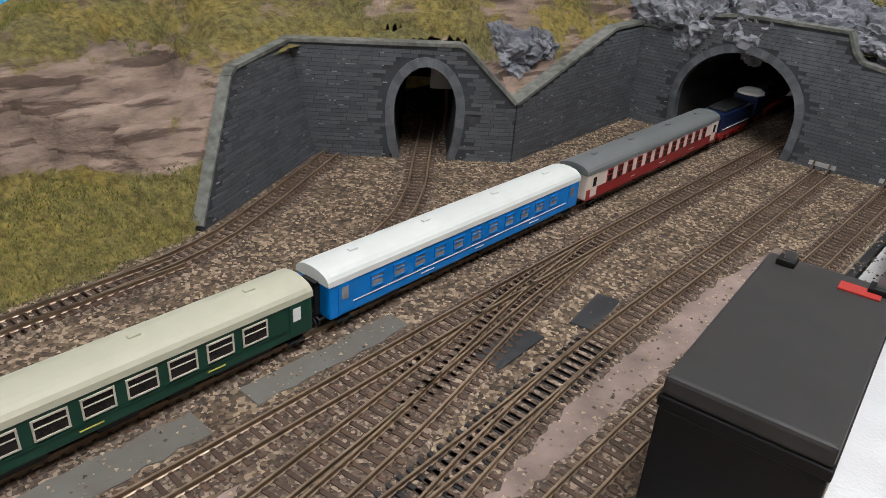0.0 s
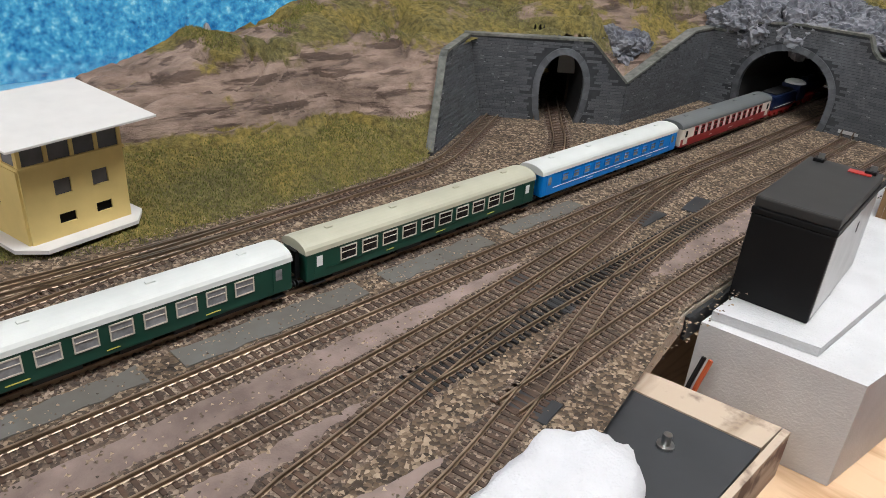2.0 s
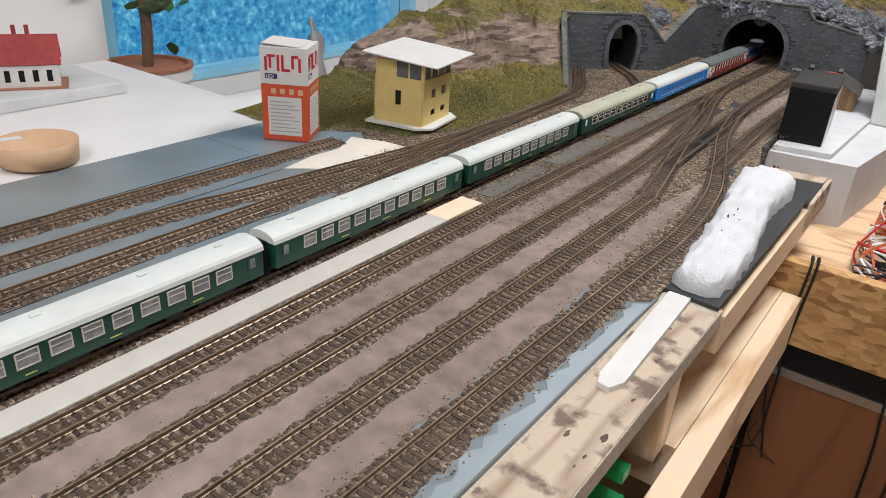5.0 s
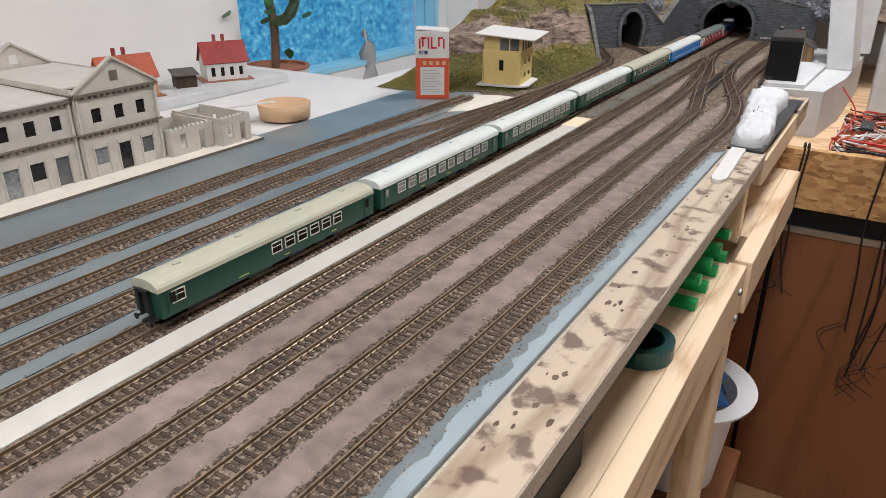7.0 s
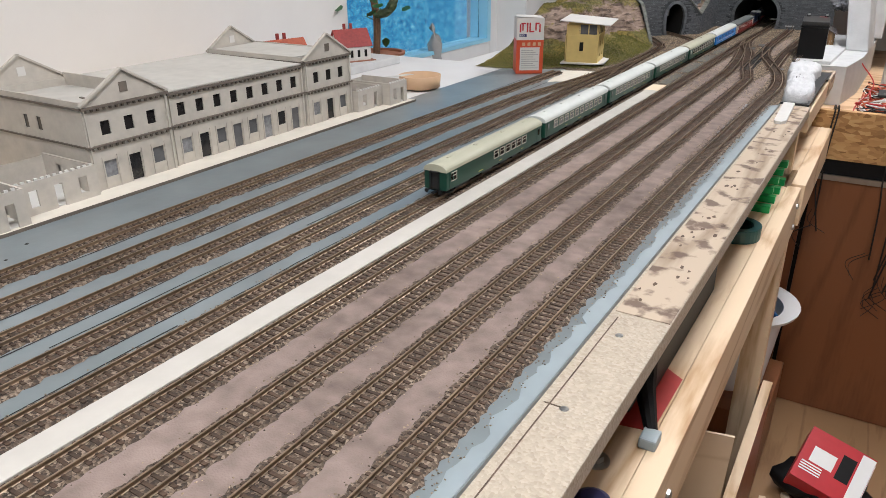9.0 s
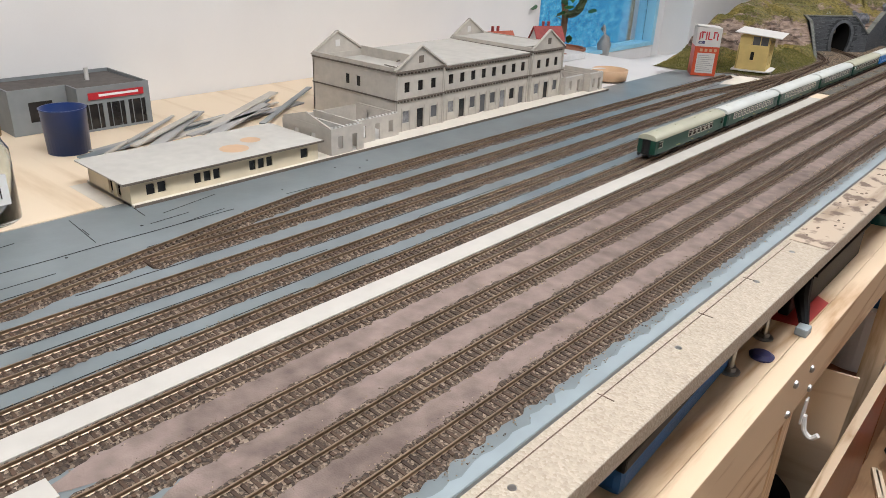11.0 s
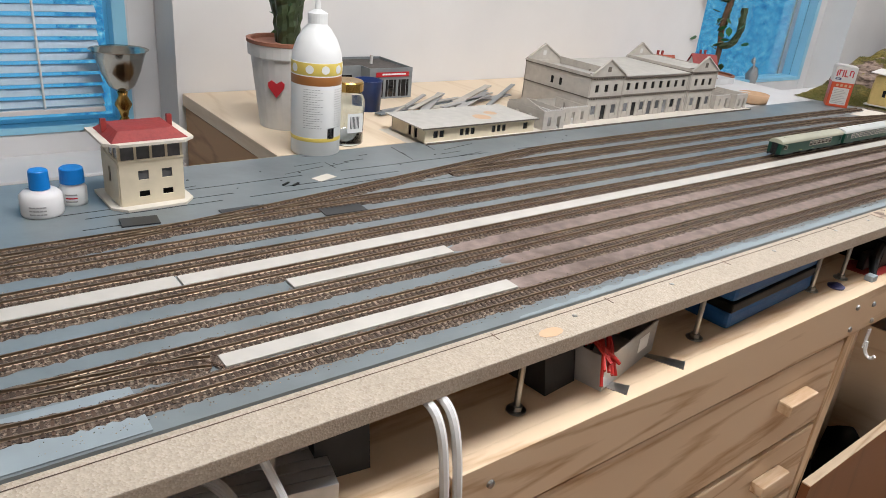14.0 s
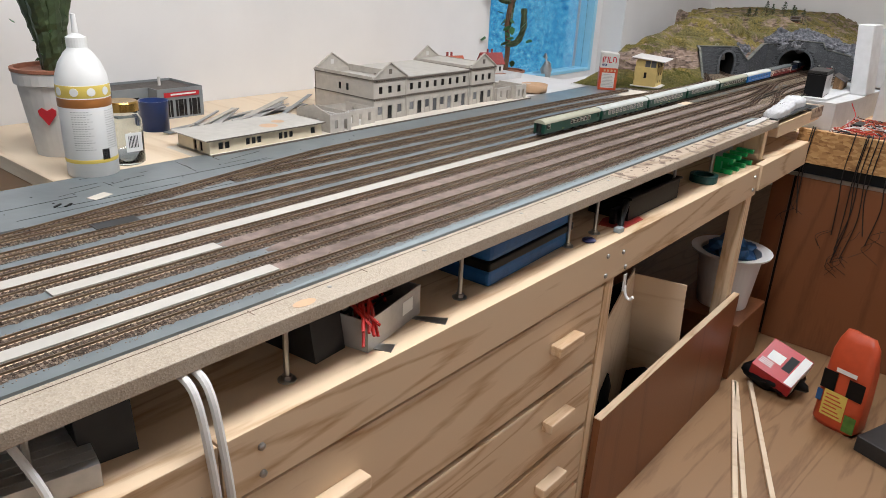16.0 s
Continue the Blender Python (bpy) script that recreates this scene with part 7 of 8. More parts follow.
def table_clutter():
    rng = random.Random(21)
    for i in range(16):
        L_ = rng.uniform(0.16, 0.42)
        p = thing("wood_strip", (-0.90 + rng.uniform(-0.05, 0.07), -1.90 + rng.uniform(-0.13, 0.22), -0.0035 + 0.0032 * (i % 6)), rng.uniform(8, 46), "thin grey wooden strip in a loose pile", "wood strip", "pile of grey strips")
        w = rng.choice((0.003, 0.006, 0.010))
        part("strip", B(-w, w, -L_ / 2, L_ / 2, 0, 0.003, 0.0003), rng.choice(("station", "print_grey", "grey_paint")), p)
    g = thing("glue_bottle", (-0.606, -2.41, -0.0036), 0, "white glue bottle with yellow and brown label", "bottle")
    part("body", lathe(bmesh.new(), [(0.042, 0), (0.046, 0.004), (0.046, 0.176), (0.044, 0.19), (0.036, 0.212), (0.024, 0.23), (0.018, 0.236), (0.017, 0.242), (0, 0.242)], 40), "white_print", g, smooth=True)
    part("label", lathe(bmesh.new(), [(0.0462, 0.028), (0.0464, 0.0285), (0.0464, 0.174), (0.0462, 0.1745)], 40), "white_print", g, smooth=True)
    for z0, z1, mt in ((0.152, 0.174, "print_yellow"), (0.134, 0.15, "print_brown"), (0.030, 0.037, "print_yellow")):
        part("label_band", lathe(bmesh.new(), [(0.0466, z0), (0.0467, z0 + 0.0003), (0.0467, z1 - 0.0003), (0.0466, z1)], 40), mt, g, smooth=True)
    for k in range(10):
        a = -0.75 + 0.62 * k
        part("symbol_disc", tube(bmesh.new(), [(0.0465 * math.cos(a), 0.0465 * math.sin(a), 0.163), (0.0471 * math.cos(a), 0.0471 * math.sin(a), 0.163)], 0.0075, 16), "white_print", g)
    for c0 in (-0.55, 0.75):
        for r in range(17):
            n = 7
            bm = bmesh.new()
            for q in range(n - (r * 7 + int(c0)) % 3):
                a = c0 + (q - n / 2) * 0.115
                box(bm, 0.0465, 0.0468, -0.0020, 0.0020, 0.056 + r * 0.0044, 0.0569 + r * 0.0044, 0, Matrix.Rotation(a, 4, "Z"))
            part("text_bar", bm, "print_grey", g)
    for q in range(9):
        part("code_bar", box(bmesh.new(), 0.0466, 0.047, -0.0005 - 0.0003 * (q % 2), 0.0005, 0.036, 0.056, 0, Matrix.Rotation(0.02 + q * 0.035, 4, "Z")), "black_plastic", g)
    cp = part("cap", lathe(bmesh.new(), [(0.018, 0.2385), (0.018, 0.256), (0.010, 0.260), (0.0055, 0.263), (0.004, 0.296), (0, 0.297)], 24), "white_print", g, "white pointed nozzle cap")
    j = thing("glass_jar", (-0.64, -2.325, -0.0036), label="clear glass jar with a gold lid", category="jar")
    gl = part("glass", lathe(bmesh.new(), [(0.030, 0), (0.035, 0.004), (0.036, 0.09), (0.030, 0.102), (0.029, 0.112), (0.027, 0.112), (0.028, 0.101), (0.034, 0.088), (0.033, 0.006), (0, 0.005)], 32), "glass", j, smooth=True)
    gl.visible_shadow = False
    part("contents", lathe(bmesh.new(), [(0.029, 0.007), (0.030, 0.012), (0.02, 0.016), (0, 0.018)], 20), "print_grey", j)
    part("lid", lathe(bmesh.new(), [(0.032, 0.108), (0.0325, 0.124), (0.030, 0.127), (0, 0.126)], 32), "gold", j, "gold screw lid")
    part("label", B(0.0362, 0.0366, -0.017, 0.017, 0.03, 0.068), "white_print", j)
    for q in range(7):
        part("code_bar", B(0.0367, 0.0369, -0.011 + q * 0.003, -0.0096 + q * 0.003, 0.038, 0.062), "black_plastic", j)
    c = thing("plastic_cup", (-0.88, -2.13, -0.0036), label="open dark blue plastic cup", category="cup")
    part("cup", lathe(bmesh.new(), [(0.032, 0), (0.0345, 0.07), (0.036, 0.072), (0.033, 0.072), (0.031, 0.004), (0, 0.003)], 32), "blue_plastic", c, smooth=True)
    for i, (nm, x, y, r1, hz, cap, cr) in enumerate((("medicine_bottle", -0.452, -2.905, 0.027, 0.036, 0.031, 0.013), ("medicine_bottle", -0.478, -2.86, 0.018, 0.031, 0.026, 0.0165))):
        b = thing(nm, (x, y, 0.0003), 30, "white plastic bottle with a blue screw cap" if i else "squat clear plastic bottle with a blue cap", "bottle", "small plastic bottles")
        part("body", lathe(bmesh.new(), [(r1 * 0.95, 0), (r1, 0.003), (r1, hz * 0.75), (r1 * 0.8, hz * 0.92), (cr * 0.85, hz), (0, hz)], 28), "white_print" if i else "white_board", b, smooth=True)
        part("cap", lathe(bmesh.new(), [(cr, hz + 0.0003), (cr * 0.95, hz + cap * 0.8), (cr * 0.85, hz + cap * 0.85), (0, hz + cap * 0.85)], 24), "coach_blue", b, "ribbed blue screw cap")
        for q in range(3):
            bm = bmesh.new()
            for w in range(5):
                box(bm, r1 + 0.0001, r1 + 0.0004, -0.002, 0.002, 0.006 + q * 0.005, 0.008 + q * 0.005, 0, Matrix.Rotation(-1.2 + w * 0.16, 4, "Z"))
            part("text_bar", bm, "print_red" if i and q == 1 else "print_grey", b)
    t = thing("trophy_cup", (-1.20, -2.61, -0.1675), label="silver trophy cup with a gold stem", category="trophy")
    part("base", lathe(bmesh.new(), [(0.035, 0), (0.035, 0.03), (0.03, 0.035), (0, 0.035)], 28), "black_plastic", t)
    part("stem", lathe(bmesh.new(), [(0.02, 0.0355), (0.012, 0.06), (0.016, 0.085), (0.008, 0.10), (0.012, 0.115), (0.02, 0.13), (0.010, 0.15), (0.012, 0.16), (0, 0.16)], 24), "gold", t, "gold and bronze stem", smooth=True)
    part("bowl", lathe(bmesh.new(), [(0.012, 0.1605), (0.03, 0.175), (0.045, 0.21), (0.058, 0.255), (0.066, 0.258), (0.060, 0.256), (0.042, 0.212), (0.026, 0.18), (0, 0.168)], 36), "silver", t, "polished silver bowl", smooth=True)
    pc = thing("paper_scrap", (-0.447, -2.475, 0.0003), 20, "small cream paper scrap on the grey board", "paper")
    part("sheet", B(-0.011, 0.011, -0.02, 0.02, 0, 0.0008), "cream_card", pc)
    for dx in (0, 0.014):
        cl = thing("rail_clip", (-0.432 - dx * 0.6, -2.535 - dx, 0.0003), 35, "tiny dark metal rail clip lying loose", "clip", "loose rail clips")
        part("clip", B(-0.002, 0.002, -0.009, 0.009, 0, 0.002, 0.0004), "black_plastic", cl)
    gs = thing("grey_sheet", (-0.024, -3.10, 0.0), label="glossy grey painted card at the board corner", category="card")
    part("sheet", B(0.035, 0.108, -0.4, 0.185, 0.0003, 0.0014, 0.0003), "pale_paint", gs)
    # dark painted plates at the points
    for x, y, w, l in ((-0.092, -0.10, 0.03, 0.02), (-0.048, -0.105, 0.025, 0.014), (0.018, -0.224, 0.034, 0.026), (-0.10, 0.12, 0.02, 0.05), (-0.085, 0.2, 0.018, 0.05), (-0.345, -2.66, 0.045, 0.06), (-0.30, -2.52, 0.03, 0.07), (-0.37, -2.80, 0.03, 0.05)):
        pl = thing("point_plate", (x, y, 0.0005), rng.uniform(-12, 12), "black painted plate under the points", "plate", "point plates")
        part("plate", B(-w / 2, w / 2, -l / 2, l / 2, 0.0, 0.0018, 0.0003), "dark_paint", pl)
    for i in range(2):
        bs = thing("buffer_stop", (-0.068 + 0.072 * i, 0.642, 0.0), label="small model buffer stop at the tunnel wall", category="buffer stop", group="buffer stops")
        for s in (-1, 1):
            part("post", B(s * 0.0083 - 0.0012, s * 0.0083 + 0.0012, -0.002, 0.002, 0.0065, 0.017), "dark_wood", bs)
            part("brace", box(bmesh.new(), s * 0.0083 - 0.0009, s * 0.0083 + 0.0009, -0.0009, 0.0009, 0, 0.014, 0, Matrix.Translation((0, -0.012, 0.0065)) @ Matrix.Rotation(radians(-40), 4, "X")), "dark_wood", bs)
        part("beam", B(-0.014, 0.014, -0.0045, -0.0021, 0.012, 0.0165), "foil", bs)


table_clutter()


# ---- cabinet under the layout ----
def cabinet():
    X = BOARD_X
    TOPZ = -0.116
    c = thing("drawer_cabinet", label="pine drawer cabinet with wooden handles under the layout", category="cabinet")
    y0, y1 = -2.645, -1.695
    part("top_board", B(-0.40, X, -3.6, -0.80, TOPZ - 0.028, TOPZ, 0.001), "plank", c)
    part("top_rail", B(X + 0.0005, X + 0.024, y0, -0.795, TOPZ - 0.086, TOPZ + 0.001, 0.0012), "plank", c, "broad pine front rail")
    part("top_rail", B(X + 0.0005, X + 0.024, -3.6, y0 - 0.003, TOPZ - 0.086, TOPZ + 0.001, 0.0012), "plank", c)
    part("side_panel", B(-0.38, X - 0.001, y1 - 0.02, y1, FLOOR, TOPZ - 0.029), "plank_z", c)
    part("stile", B(X + 0.0005, X + 0.022, y1 - 0.022, y1 + 0.012, FLOOR, TOPZ - 0.087), "plank_z", c)
    part("side_panel", B(-0.38, X - 0.001, -3.58, -3.56, FLOOR, TOPZ - 0.029), "plank_z", c)
    part("back_panel", B(-0.40, -0.385, -3.58, y1, FLOOR, TOPZ - 0.029), "hardboard", c)
    zs = [TOPZ - 0.088, -0.395, -0.56, -0.72, FLOOR + 0.03]
    for col, (a, b) in enumerate(((y0 + 0.004, y1 - 0.024), (-3.56, y0 - 0.006))):
        for i in range(4):
            zt, zb = zs[i] - 0.005, zs[i + 1] + 0.005
            d = part("drawer", B(X + 0.001, X + 0.021, a, b, zb, zt, 0.006), "plank", c)
            if col == 0:
                for yy in (a + 0.17, b - 0.155):
                    hb = bmesh.new()
                    zc = (zt + zb) / 2 + 0.012
                    box(hb, X + 0.0212, X + 0.047, yy - 0.046, yy + 0.046, zc - 0.009, zc + 0.014, 0.004)
                    part("handle", hb, "plank", d, "square wooden handle")
    for yy, zz in ((-2.59, -0.145), (-2.59, -0.185), (-2.675, -0.175), (-1.73, -0.14), (-1.73, -0.185), (-1.66, -0.15), (-1.64, -0.19), (-0.83, -0.14), (-0.83, -0.18)):
        part("bolt_head", tube(bmesh.new(), [(X + 0.0242, yy, zz), (X + 0.027, yy, zz), (X + 0.0285, yy, zz)], [0.0055, 0.005, 0.002], 12), "steel", c)
    hk = thing("wall_hook", (X + 0.0245, -1.635, -0.245), label="white bent metal hook on the pine rail", category="hook")
    part("plate", B(0, 0.003, -0.006, 0.006, -0.004, 0.036, 0.001), "white_wire", hk)
    part("hook", tube(bmesh.new(), smoothpath([(0.004, 0, 0.01), (0.008, 0, -0.012), (0.018, 0, -0.02), (0.026, 0, -0.012)], 6), 0.0035, 8), "white_wire", hk)
    # upright, leaning board, far rail
    pl = thing("table_leg", (0, 0, 0), label="pine post carrying the far end of the board", category="leg")
    part("post", B(X - 0.02, X + 0.022, -0.86, -0.815, FLOOR, TOPZ - 0.087), "plank_z", pl)
    part("spacer", B(0.05, 0.135, -0.72, -0.69, TOPZ + 0.0012, -0.0245), "plank_z", pl)
    part("short_rail", B(0.02, 0.145, -0.69, -0.27, TOPZ - 0.05, TOPZ + 0.002), "plank", pl)
    part("short_rail", B(0.146, 0.170, -0.79, -0.30, TOPZ - 0.075, TOPZ + 0.004, 0.001), "plank", pl)
    db = thing("loose_door", (0, 0, 0), label="brown hardboard door leaning against the cabinet", category="door")
    part("panel", prism(bmesh.new(), [(-1.70, -0.875), (-0.80, -0.875), (-0.80, -0.525), (-1.69, -0.553)], 0, 0.018, Matrix(((0, 0, 1, X + 0.026), (1, 0, 0, 0), (0, 1, 0, -0.004), (0, 0, 0, 1)))), "hardboard", db)
    part("edge_band", prism(bmesh.new(), [(-1.69, -0.553), (-0.80, -0.525), (-0.80, -0.522), (-1.69, -0.550)], 0, 0.018, Matrix(((0, 0, 1, X + 0.026), (1, 0, 0, 0), (0, 1, 0, -0.0038), (0, 0, 0, 1)))), "plank", db)
    # threaded rods with nuts
    for y in (-2.82, -2.505, -2.145, -1.80, -1.69, -1.30, -1.05):
        r = thing("threaded_rod", (0.106, y, TOPZ), label="steel threaded rod carrying the layout board", category="rod", group="threaded rods")
        part("rod", tube(bmesh.new(), [(0, 0, 0.0015), (0, 0, -TOPZ - 0.0245)], 0.004, 10), "steel", r)
        part("washer", lathe(bmesh.new(), [(0.0125, 0.0002), (0.0125, 0.002), (0, 0.002)], 20), "steel", r)
        part("nut", lathe(bmesh.new(), [(0.0075, 0.0022), (0.0075, 0.008), (0, 0.008)], 6), "steel", r)
    # things on the lower board
    for y, rz in ((-2.73, -8), (-2.43, 6)):
        b = thing("dark_wedge", (0.040, y, TOPZ + 0.0002), rz, "dark grey wedge-shaped support block", "block", "dark support blocks")
        part("block", prism(bmesh.new(), [(-0.05, 0.0), (0.06, 0.0), (0.045, 0.09), (-0.05, 0.09)], -0.03, 0.03, Matrix(((1, 0, 0, 0), (0, 0, 1, 0), (0, 1, 0, 0), (0, 0, 0, 1)))), "grey_plastic", b)
    ls = thing("strip_stack", (0.062, -2.84, TOPZ + 0.0002), -12, "stack of grey ribbed aluminium profiles", "metal strips")
    for i in range(8):
        part("profile", B(-0.06 + i * 0.0145, -0.047 + i * 0.0145, -0.075, 0.09, 0, 0.028, 0.0008), "foil", ls)
    w = thing("white_cable", label="white cable coil hanging from the lower board", category="cable")
    for k in range(6):
        wire("turn", w, [(0.115 + 0.11 * math.cos(a), -2.98 + 0.12 * math.sin(a), TOPZ + 0.006 + k * 0.0072 + 0.003 * math.sin(a * 3 + k)) for a in [i * 0.52 for i in range(13)]], 0.0037, "white_wire", 7, 3)
    wire("drop", w, [(0.07, -2.84, -0.028), (0.12, -2.83, -0.05), (0.15, -2.815, -0.12), (0.168, -2.80, -0.3)], 0.0046, "white_wire", 8, 8)
    for dy in (0, 0.017):
        wire("drop", w, [(0.11, -2.665 + dy, -0.026), (0.155, -2.665 + dy, -0.04), (0.172, -2.662 + dy, -0.12), (0.174, -2.655 + dy, -0.25), (0.175, -2.65 + dy, -0.5)], 0.0052, "white_wire", 8, 8)
    eb = thing("parts_tray", (0.066, -2.32, TOPZ + 0.0004), 13, "clear parts tray full of red and black leads", "tray")
    for bb in ((-0.05, 0.05, -0.075, 0.075, 0, 0.002), (-0.05, -0.048, -0.075, 0.075, 0.0021, 0.05), (0.048, 0.05, -0.075, 0.075, 0.0021, 0.05), (-0.0479, 0.0479, -0.075, -0.073, 0.0021, 0.05), (-0.0479, 0.0479, 0.073, 0.075, 0.0021, 0.05)):
        part("side", B(*bb), "foil", eb)
    part("tag", B(0.0502, 0.0508, 0.02, 0.05, 0.018, 0.04), "white_print", eb)
    rng = random.Random(6)
    for i in range(22):
        pts = [(rng.uniform(-0.04, 0.02), rng.uniform(-0.06, 0.06), rng.uniform(0.02, 0.06)) for _ in range(4)]
        if i < 9:
            pts = [(rng.uniform(-0.03, 0.02), rng.uniform(-0.07, 0.0), 0.055), (0.03, rng.uniform(-0.09, -0.04), 0.066), (0.062, rng.uniform(-0.11, -0.06), 0.045 + rng.uniform(-0.02, 0.01))]
        wire("lead", eb, pts, 0.0024, "red_wire" if i < 9 or i % 3 == 0 else "black_wire", 6, 6)
    for y in (-2.36, -2.24):
        sp = thing("spatula_blade", (0.128, y, TOPZ + 0.0004), 30, "small steel spatula blade on the pine board", "blade", "steel blades")
        part("blade", prism(bmesh.new(), [(-0.035, -0.004), (0.024, -0.012), (0.024, 0.012), (-0.035, 0.004)], 0, 0.0012), "steel", sp)
    cs = thing("blue_case", (0.035, -1.935, TOPZ + 0.0004), 3, "blue fabric tool case with a black zip band", "case")
    part("lower_shell", B(-0.09, 0.075, -0.15, 0.15, 0, 0.03, 0.008), "case_blue", cs)
    part("zip_band", B(-0.092, 0.077, -0.152, 0.152, 0.0302, 0.046, 0.003), "black_plastic", cs)
    part("upper_shell", B(-0.09, 0.075, -0.15, 0.15, 0.0462, 0.086, 0.010), "case_blue", cs)
    kn = thing("purple_disc", (0.122, -1.74, TOPZ + 0.0004), label="small purple plastic disc", category="disc")
    part("disc", lathe(bmesh.new(), [(0.014, 0), (0.015, 0.003), (0.010, 0.006), (0, 0.0065)], 20), "print_navy", kn)
    dr = thing("plastic_tray", (0.07, -1.43, TOPZ + 0.0004), 0, "black plastic tray under the layout board", "tray")
    for bb in ((-0.045, 0.045, -0.13, 0.13, 0.0, 0.003), (-0.05, -0.045, -0.135, 0.135, 0.0, 0.055), (0.045, 0.05, -0.135, 0.135, 0.0, 0.055), (-0.045, 0.045, -0.135, -0.13, 0.0, 0.055), (-0.045, 0.045, 0.13, 0.135, 0.0, 0.055)):
        part("side", B(*bb), "black_plastic", dr)
    part("rim", B(0.0502, 0.055, -0.138, 0.138, 0.050, 0.055, 0.001), "black_plastic", dr)
    bc = thing("bar_clamp", (0.108, -1.60, TOPZ + 0.0004), 0, "black bar clamp with a blue jaw pad", "clamp")
    part("bar", tube(bmesh.new(), [(0.0, 0.05, 0.05), (0.012, 0.0, 0.026), (0.03, -0.035, 0.008)], [0.008, 0.010, 0.006], 10), "black_plastic", bc)
    part("jaw_pad", B(0.024, 0.040, -0.055, -0.035, 0.0005, 0.012, 0.002), "pale_paint", bc, "grey-blue jaw pad")
    part("trigger", B(-0.012, 0.002, -0.01, 0.03, 0.0, 0.034, 0.003), "black_plastic", bc)
    rp = thing("paint_spill", (0.105, -1.585, TOPZ + 0.0003), 0, "red paint stain on the pine board", "stain")
    part("spill", prism(bmesh.new(), [(0.032, -0.04), (0.034, 0.06), (0.012, 0.075), (-0.02, 0.05), (-0.035, 0.0), (-0.02, -0.05)], 0.0, 0.0006), "red", rp)
    bt = thing("green_clamps", (0.105, -0.845, TOPZ + 0.0004), 0, "bright green plastic clamps on the pine rail", "clamp")
    for i in range(4):
        part("clamp", prism(bmesh.new(), [(0, 0), (0.05, 0), (0.05, 0.012), (0.018, 0.012), (0.018, 0.034), (0.05, 0.034), (0.05, 0.045), (0, 0.045)], 0, 0.014, Matrix(((1, 0, 0, -0.02), (0, 0, 1, -0.12 + i * 0.055), (0, 1, 0, 0), (0, 0, 0, 1)))), "green_plastic", bt)
    tr = thing("tape_roll", (0.105, -1.09, TOPZ + 0.0004), label="roll of dark teal tape lying flat", category="tape")
    part("roll", lathe(bmesh.new(), [(0.026, 0), (0.037, 0), (0.037, 0.02), (0.026, 0.02), (0.026, 0)], 32), "teal", tr)
    # stains and pencil marks on the bare strip
    for i in range(45):
        y = rng.uniform(-1.6, -0.66)
        x = rng.uniform(SHEET_X + 0.008, BOARD_X - 0.008)
        r = rng.uniform(0.001, 0.0032)
        s = part("stain", prism(bmesh.new(), [(x + r * rng.uniform(0.5, 1.1) * math.cos(a), y + 2.0 * r * rng.uniform(0.5, 1.1) * math.sin(a)) for a in [k * 0.7 for k in range(9)]], -0.00295, -0.0027), "stain", bpy.data.objects["layout_board"])
    for y in (-2.55, -2.36, -2.1, -1.9, -1.78):
        part("pencil_mark", B(SHEET_X + 0.004, SHEET_X + 0.02, y, y + 0.0012, -0.0039, -0.0036), "stain", bpy.data.objects["layout_board"])
        part("screw", lathe(bmesh.new(), [(0.0035, 0), (0.003, 0.0006), (0, 0.0008)], 12, (SHEET_X + 0.02, y + 0.12, -0.0039)), "steel", bpy.data.objects["layout_board"])
    part("knot", prism(bmesh.new(), [(0.122 + 0.009 * math.cos(a), -2.485 + 0.018 * math.sin(a)) for a in [k * 0.6 for k in range(10)]], -0.0039, -0.00365), "cup_wood", bpy.data.objects["layout_board"])


cabinet()


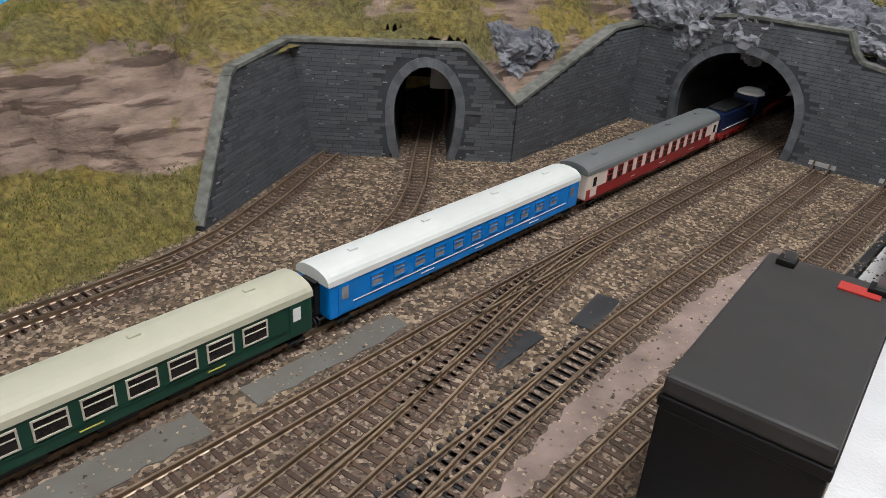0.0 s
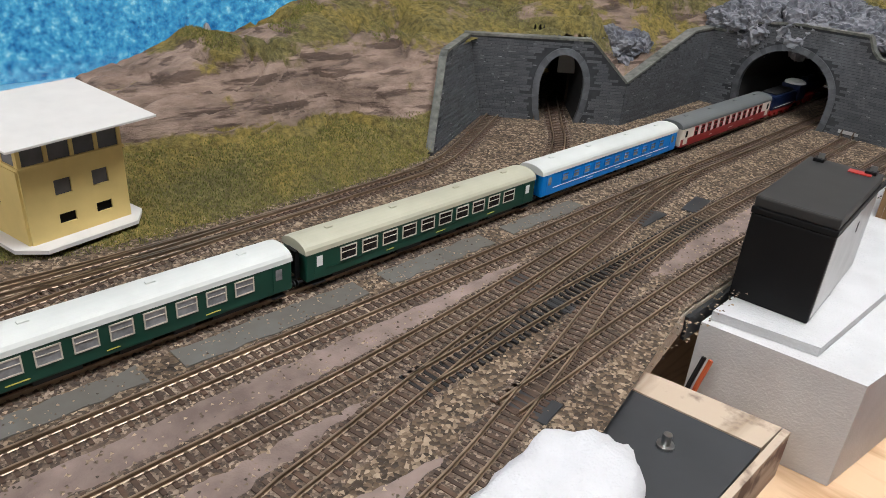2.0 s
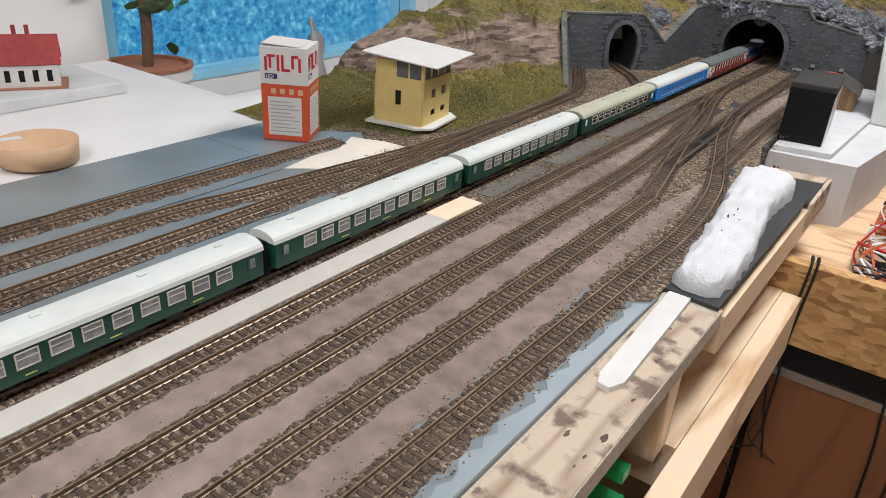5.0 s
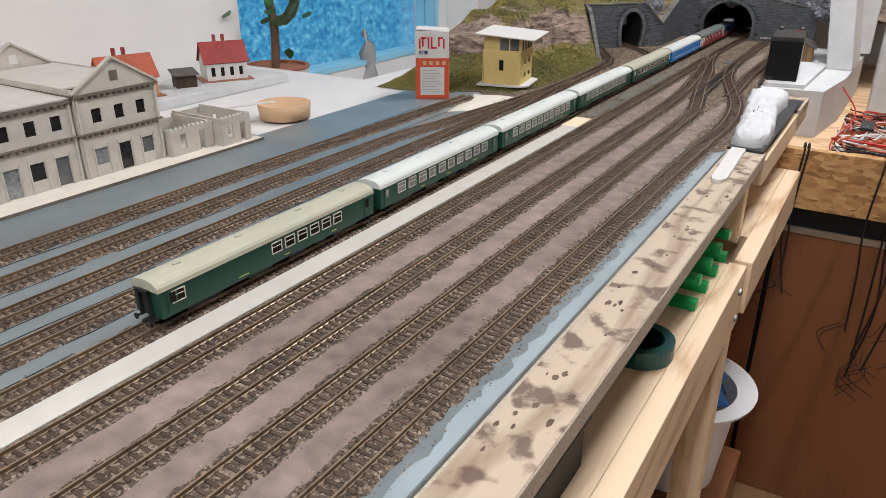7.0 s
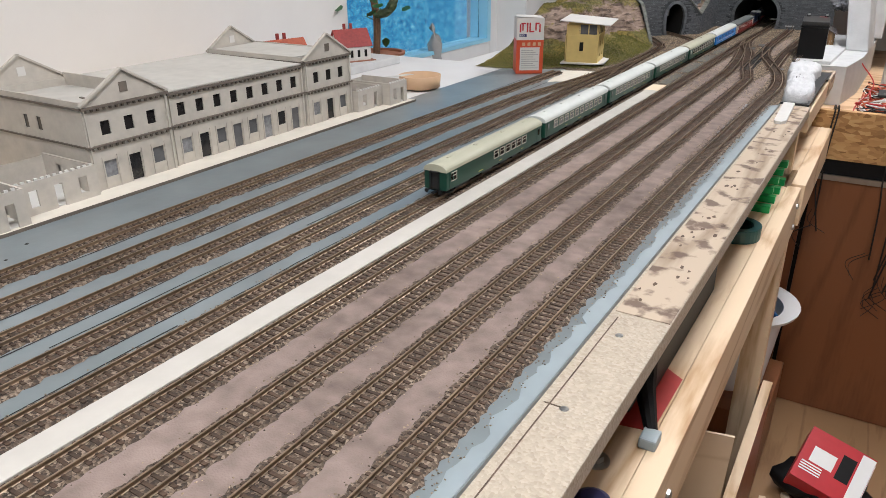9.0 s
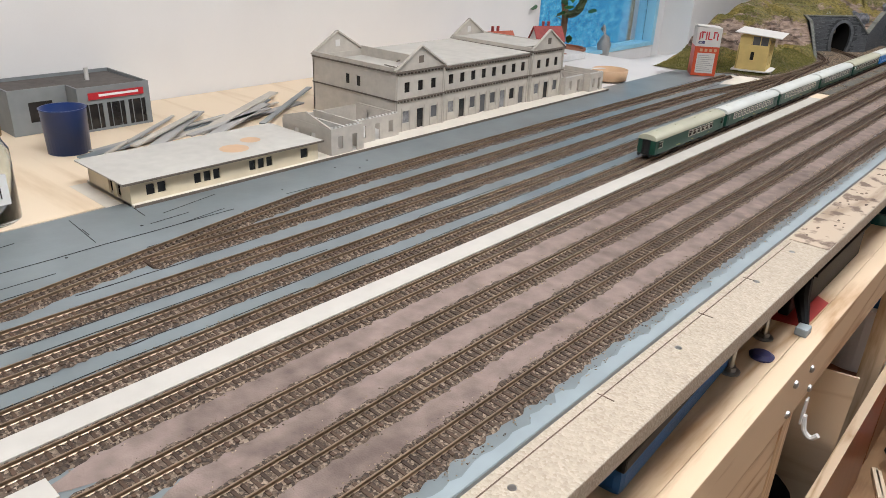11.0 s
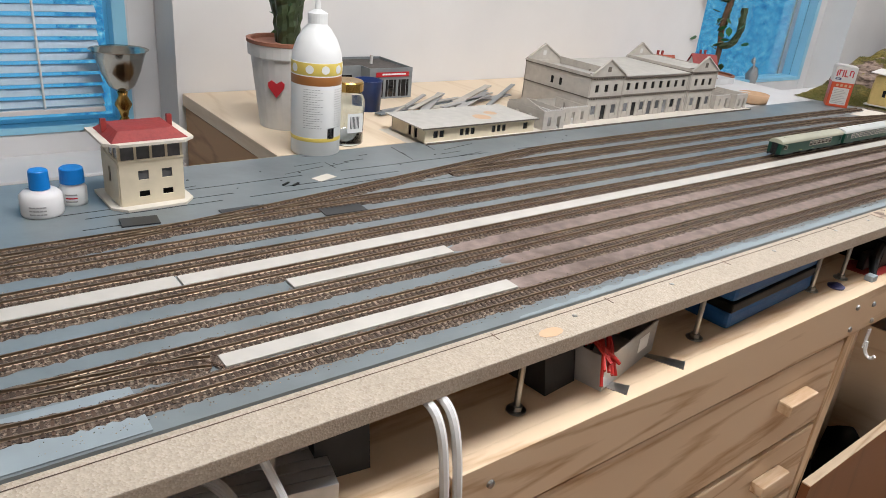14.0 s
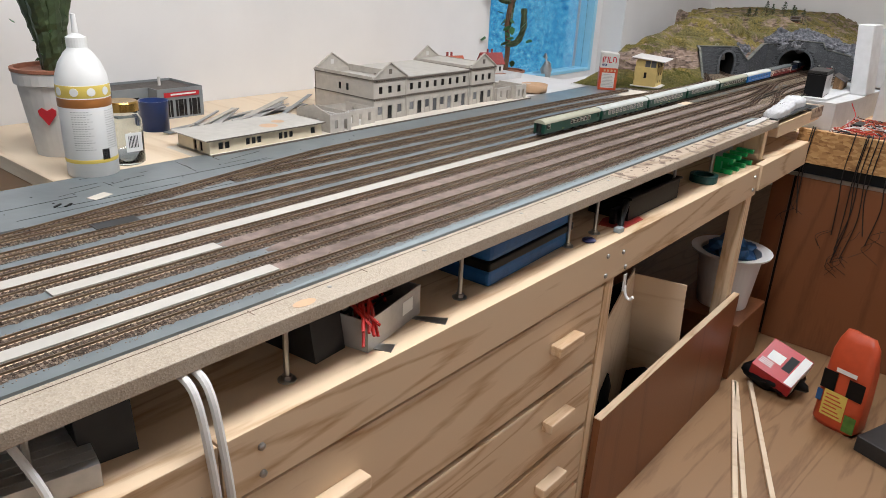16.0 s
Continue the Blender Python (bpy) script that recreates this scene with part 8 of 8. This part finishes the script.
# ---- things on the floor ----
def floor_things():
    bg = thing("feed_bag", (0.535, -0.74, FLOOR), -14, "orange printed paper feed bag standing open", "bag")
    bm = bmesh.new()
    rows = [(0.068, 0.045, 0.0), (0.078, 0.052, 0.02), (0.08, 0.05, 0.14), (0.077, 0.046, 0.26), (0.074, 0.036, 0.32), (0.066, 0.02, 0.36), (0.05, 0.010, 0.40)]
    grid = []
    for wx, wy, z in rows:
        ring = []
        for k in range(28):
            a = 2 * math.pi * k / 28
            x, y = wx * (abs(math.cos(a)) ** 0.5) * (1 if math.cos(a) > 0 else -1), wy * (abs(math.sin(a)) ** 0.6) * (1 if math.sin(a) > 0 else -1)
            q = 0.006 * noise.noise((x * 30, y * 30, z * 14))
            ring.append(bm.verts.new((x + q, y + q, z + 0.6 * q * (z > 0.05))))
        grid.append(ring)
    for A, C in zip(grid, grid[1:]):
        for k in range(28):
            bm.faces.new((A[k], A[(k + 1) % 28], C[(k + 1) % 28], C[k]))
    bm.faces.new(grid[0][::-1])
    bm.faces.new(grid[-1])
    bg.scale = (0.86, 0.86, 0.80)
    part("sack", bm, "print_orange", bg, smooth=True)
    for x0, x1, z0, z1, mt in ((-0.07, -0.02, 0.16, 0.24, "black_plastic"), (0.02, 0.075, 0.16, 0.235, "black_plastic"), (-0.05, 0.03, 0.05, 0.16, "print_yellow"), (0.035, 0.075, 0.02, 0.09, "print_green"), (-0.075, -0.055, 0.10, 0.15, "case_blue"), (-0.03, 0.04, 0.245, 0.262, "white_print")):
        part("print_patch", B(x0, x1, -0.0545, -0.0535, z0, z1, 0.0002), mt, bg)
    for i in range(6):
        part("text_bar", B(-0.042, 0.02 - 0.008 * (i % 3), -0.0555, -0.0547, 0.06 + i * 0.016, 0.065 + i * 0.016), "print_orange", bg)
    rb = thing("red_carton", (0.325, -0.66, FLOOR + 0.085), -6, "red and white tool carton tilted on black bags", "carton")
    rb.scale = (0.82, 0.82, 0.82)
    mt = Matrix.Rotation(radians(14), 4, "Y") @ Matrix.Rotation(radians(24), 4, "X")
    part("carton", B(-0.085, 0.085, -0.085, 0.085, -0.032, 0.032, 0.001, mt), "print_red", rb)
    part("white_end", B(0.0855, 0.0862, -0.068, 0.068, -0.031, 0.031, 0, mt), "white_print", rb)
    part("print_patch", B(-0.06, 0.0, -0.02, 0.03, 0.0322, 0.0328, 0, mt), "white_print", rb)
    part("print_patch", B(0.01, 0.045, -0.03, 0.05, 0.0322, 0.0328, 0, mt), "black_plastic", rb)
    part("print_patch", B(0.05, 0.084, -0.08, 0.08, 0.0322, 0.0328, 0, mt), "white_print", rb)
    for i in range(4):
        part("text_bar", B(-0.075, -0.02, -0.055 + i * 0.008, -0.051 + i * 0.008, 0.0329, 0.0332, 0, mt), "white_print", rb)
    bb = thing("black_bag", (0.32, -0.66, FLOOR), label="crumpled black plastic bag on the floor", category="bag")
    part("bag", blob(bmesh.new(), (0, 0, 0.045), 0.07, 0.5, 3, 3, (1.3, 0.9, 0.62)), "black_plastic", bb, smooth=True)
    for i, (x, y, a) in enumerate(((0.36, -1.15, 17), (0.38, -1.15, 18.5), (0.43, -1.10, 21))):
        s = thing("wooden_batten", (x, y, FLOOR + 0.001), a + 3, "long pale wooden batten lying on the floor", "batten", "battens on the floor")
        part("batten", B(-0.007, 0.007, -0.55, 0.45, 0, 0.012, 0.001), "pale_ply", s)
    gb = thing("grey_box", (0.69, -0.78, FLOOR), -20, "flat grey plastic box on the floor", "box")
    part("box", B(-0.06, 0.08, -0.09, 0.08, 0, 0.05, 0.004), "grey_plastic", gb)
    # waste bin under the board
    bn = thing("waste_bin", (0.062, -0.56, -0.675), label="white plastic bin with a wide rim", category="bin")
    part("bin", lathe(bmesh.new(), [(0.085, 0.0), (0.105, 0.185), (0.132, 0.195), (0.135, 0.203), (0.10, 0.198), (0.081, 0.01), (0, 0.008)], 36), "white_board", bn, smooth=False)
    part("foil_bag", blob(bmesh.new(), (0, 0, 0.195), 0.085, 0.5, 3, 5, (1, 1, 0.6)), "case_blue", bn, "crumpled blue foil bag", smooth=False)
    cr = thing("storage_crate", (0.06, -0.58, FLOOR), label="dark brown crate carrying the white bin", category="crate")
    part("body", B(-0.14, 0.12, -0.14, 0.14, 0, 0.2047, 0.003), "hardboard", cr)
    ct = thing("cardboard_sheet", (0.05, -1.35, FLOOR + 0.1), 12, "bent brown cardboard sheet behind the door", "cardboard")
    part("sheet", B(-0.002, 0.002, -0.16, 0.16, 0, 0.42, 0, Matrix.Rotation(radians(14), 4, "X")), "pale_ply", ct)
    part("sheet", B(-0.002, 0.14, 0.1605, 0.164, 0, 0.40, 0, Matrix.Rotation(radians(14), 4, "X")), "pale_ply", ct)
    for x, y, r, s in ((-0.02, -1.5, 0.16, 1), (0.02, -1.1, 0.14, 2), (-0.1, -0.95, 0.17, 4)):
        k = thing("dark_sack", (x, y, FLOOR), label="dark filled sack under the table", category="sack", group="sacks under the table")
        part("sack", blob(bmesh.new(), (0, 0, r * 0.9), r, 0.3, 3, s, (0.8, 1, 1.1)), "black_plastic", k, smooth=True)
    tagged(part("wall_under", B(-0.43, -0.405, -3.6, -0.3, FLOOR, -0.15), "hardboard"), "dark board closing the space under the layout", "panel", "", "structure")


floor_things()
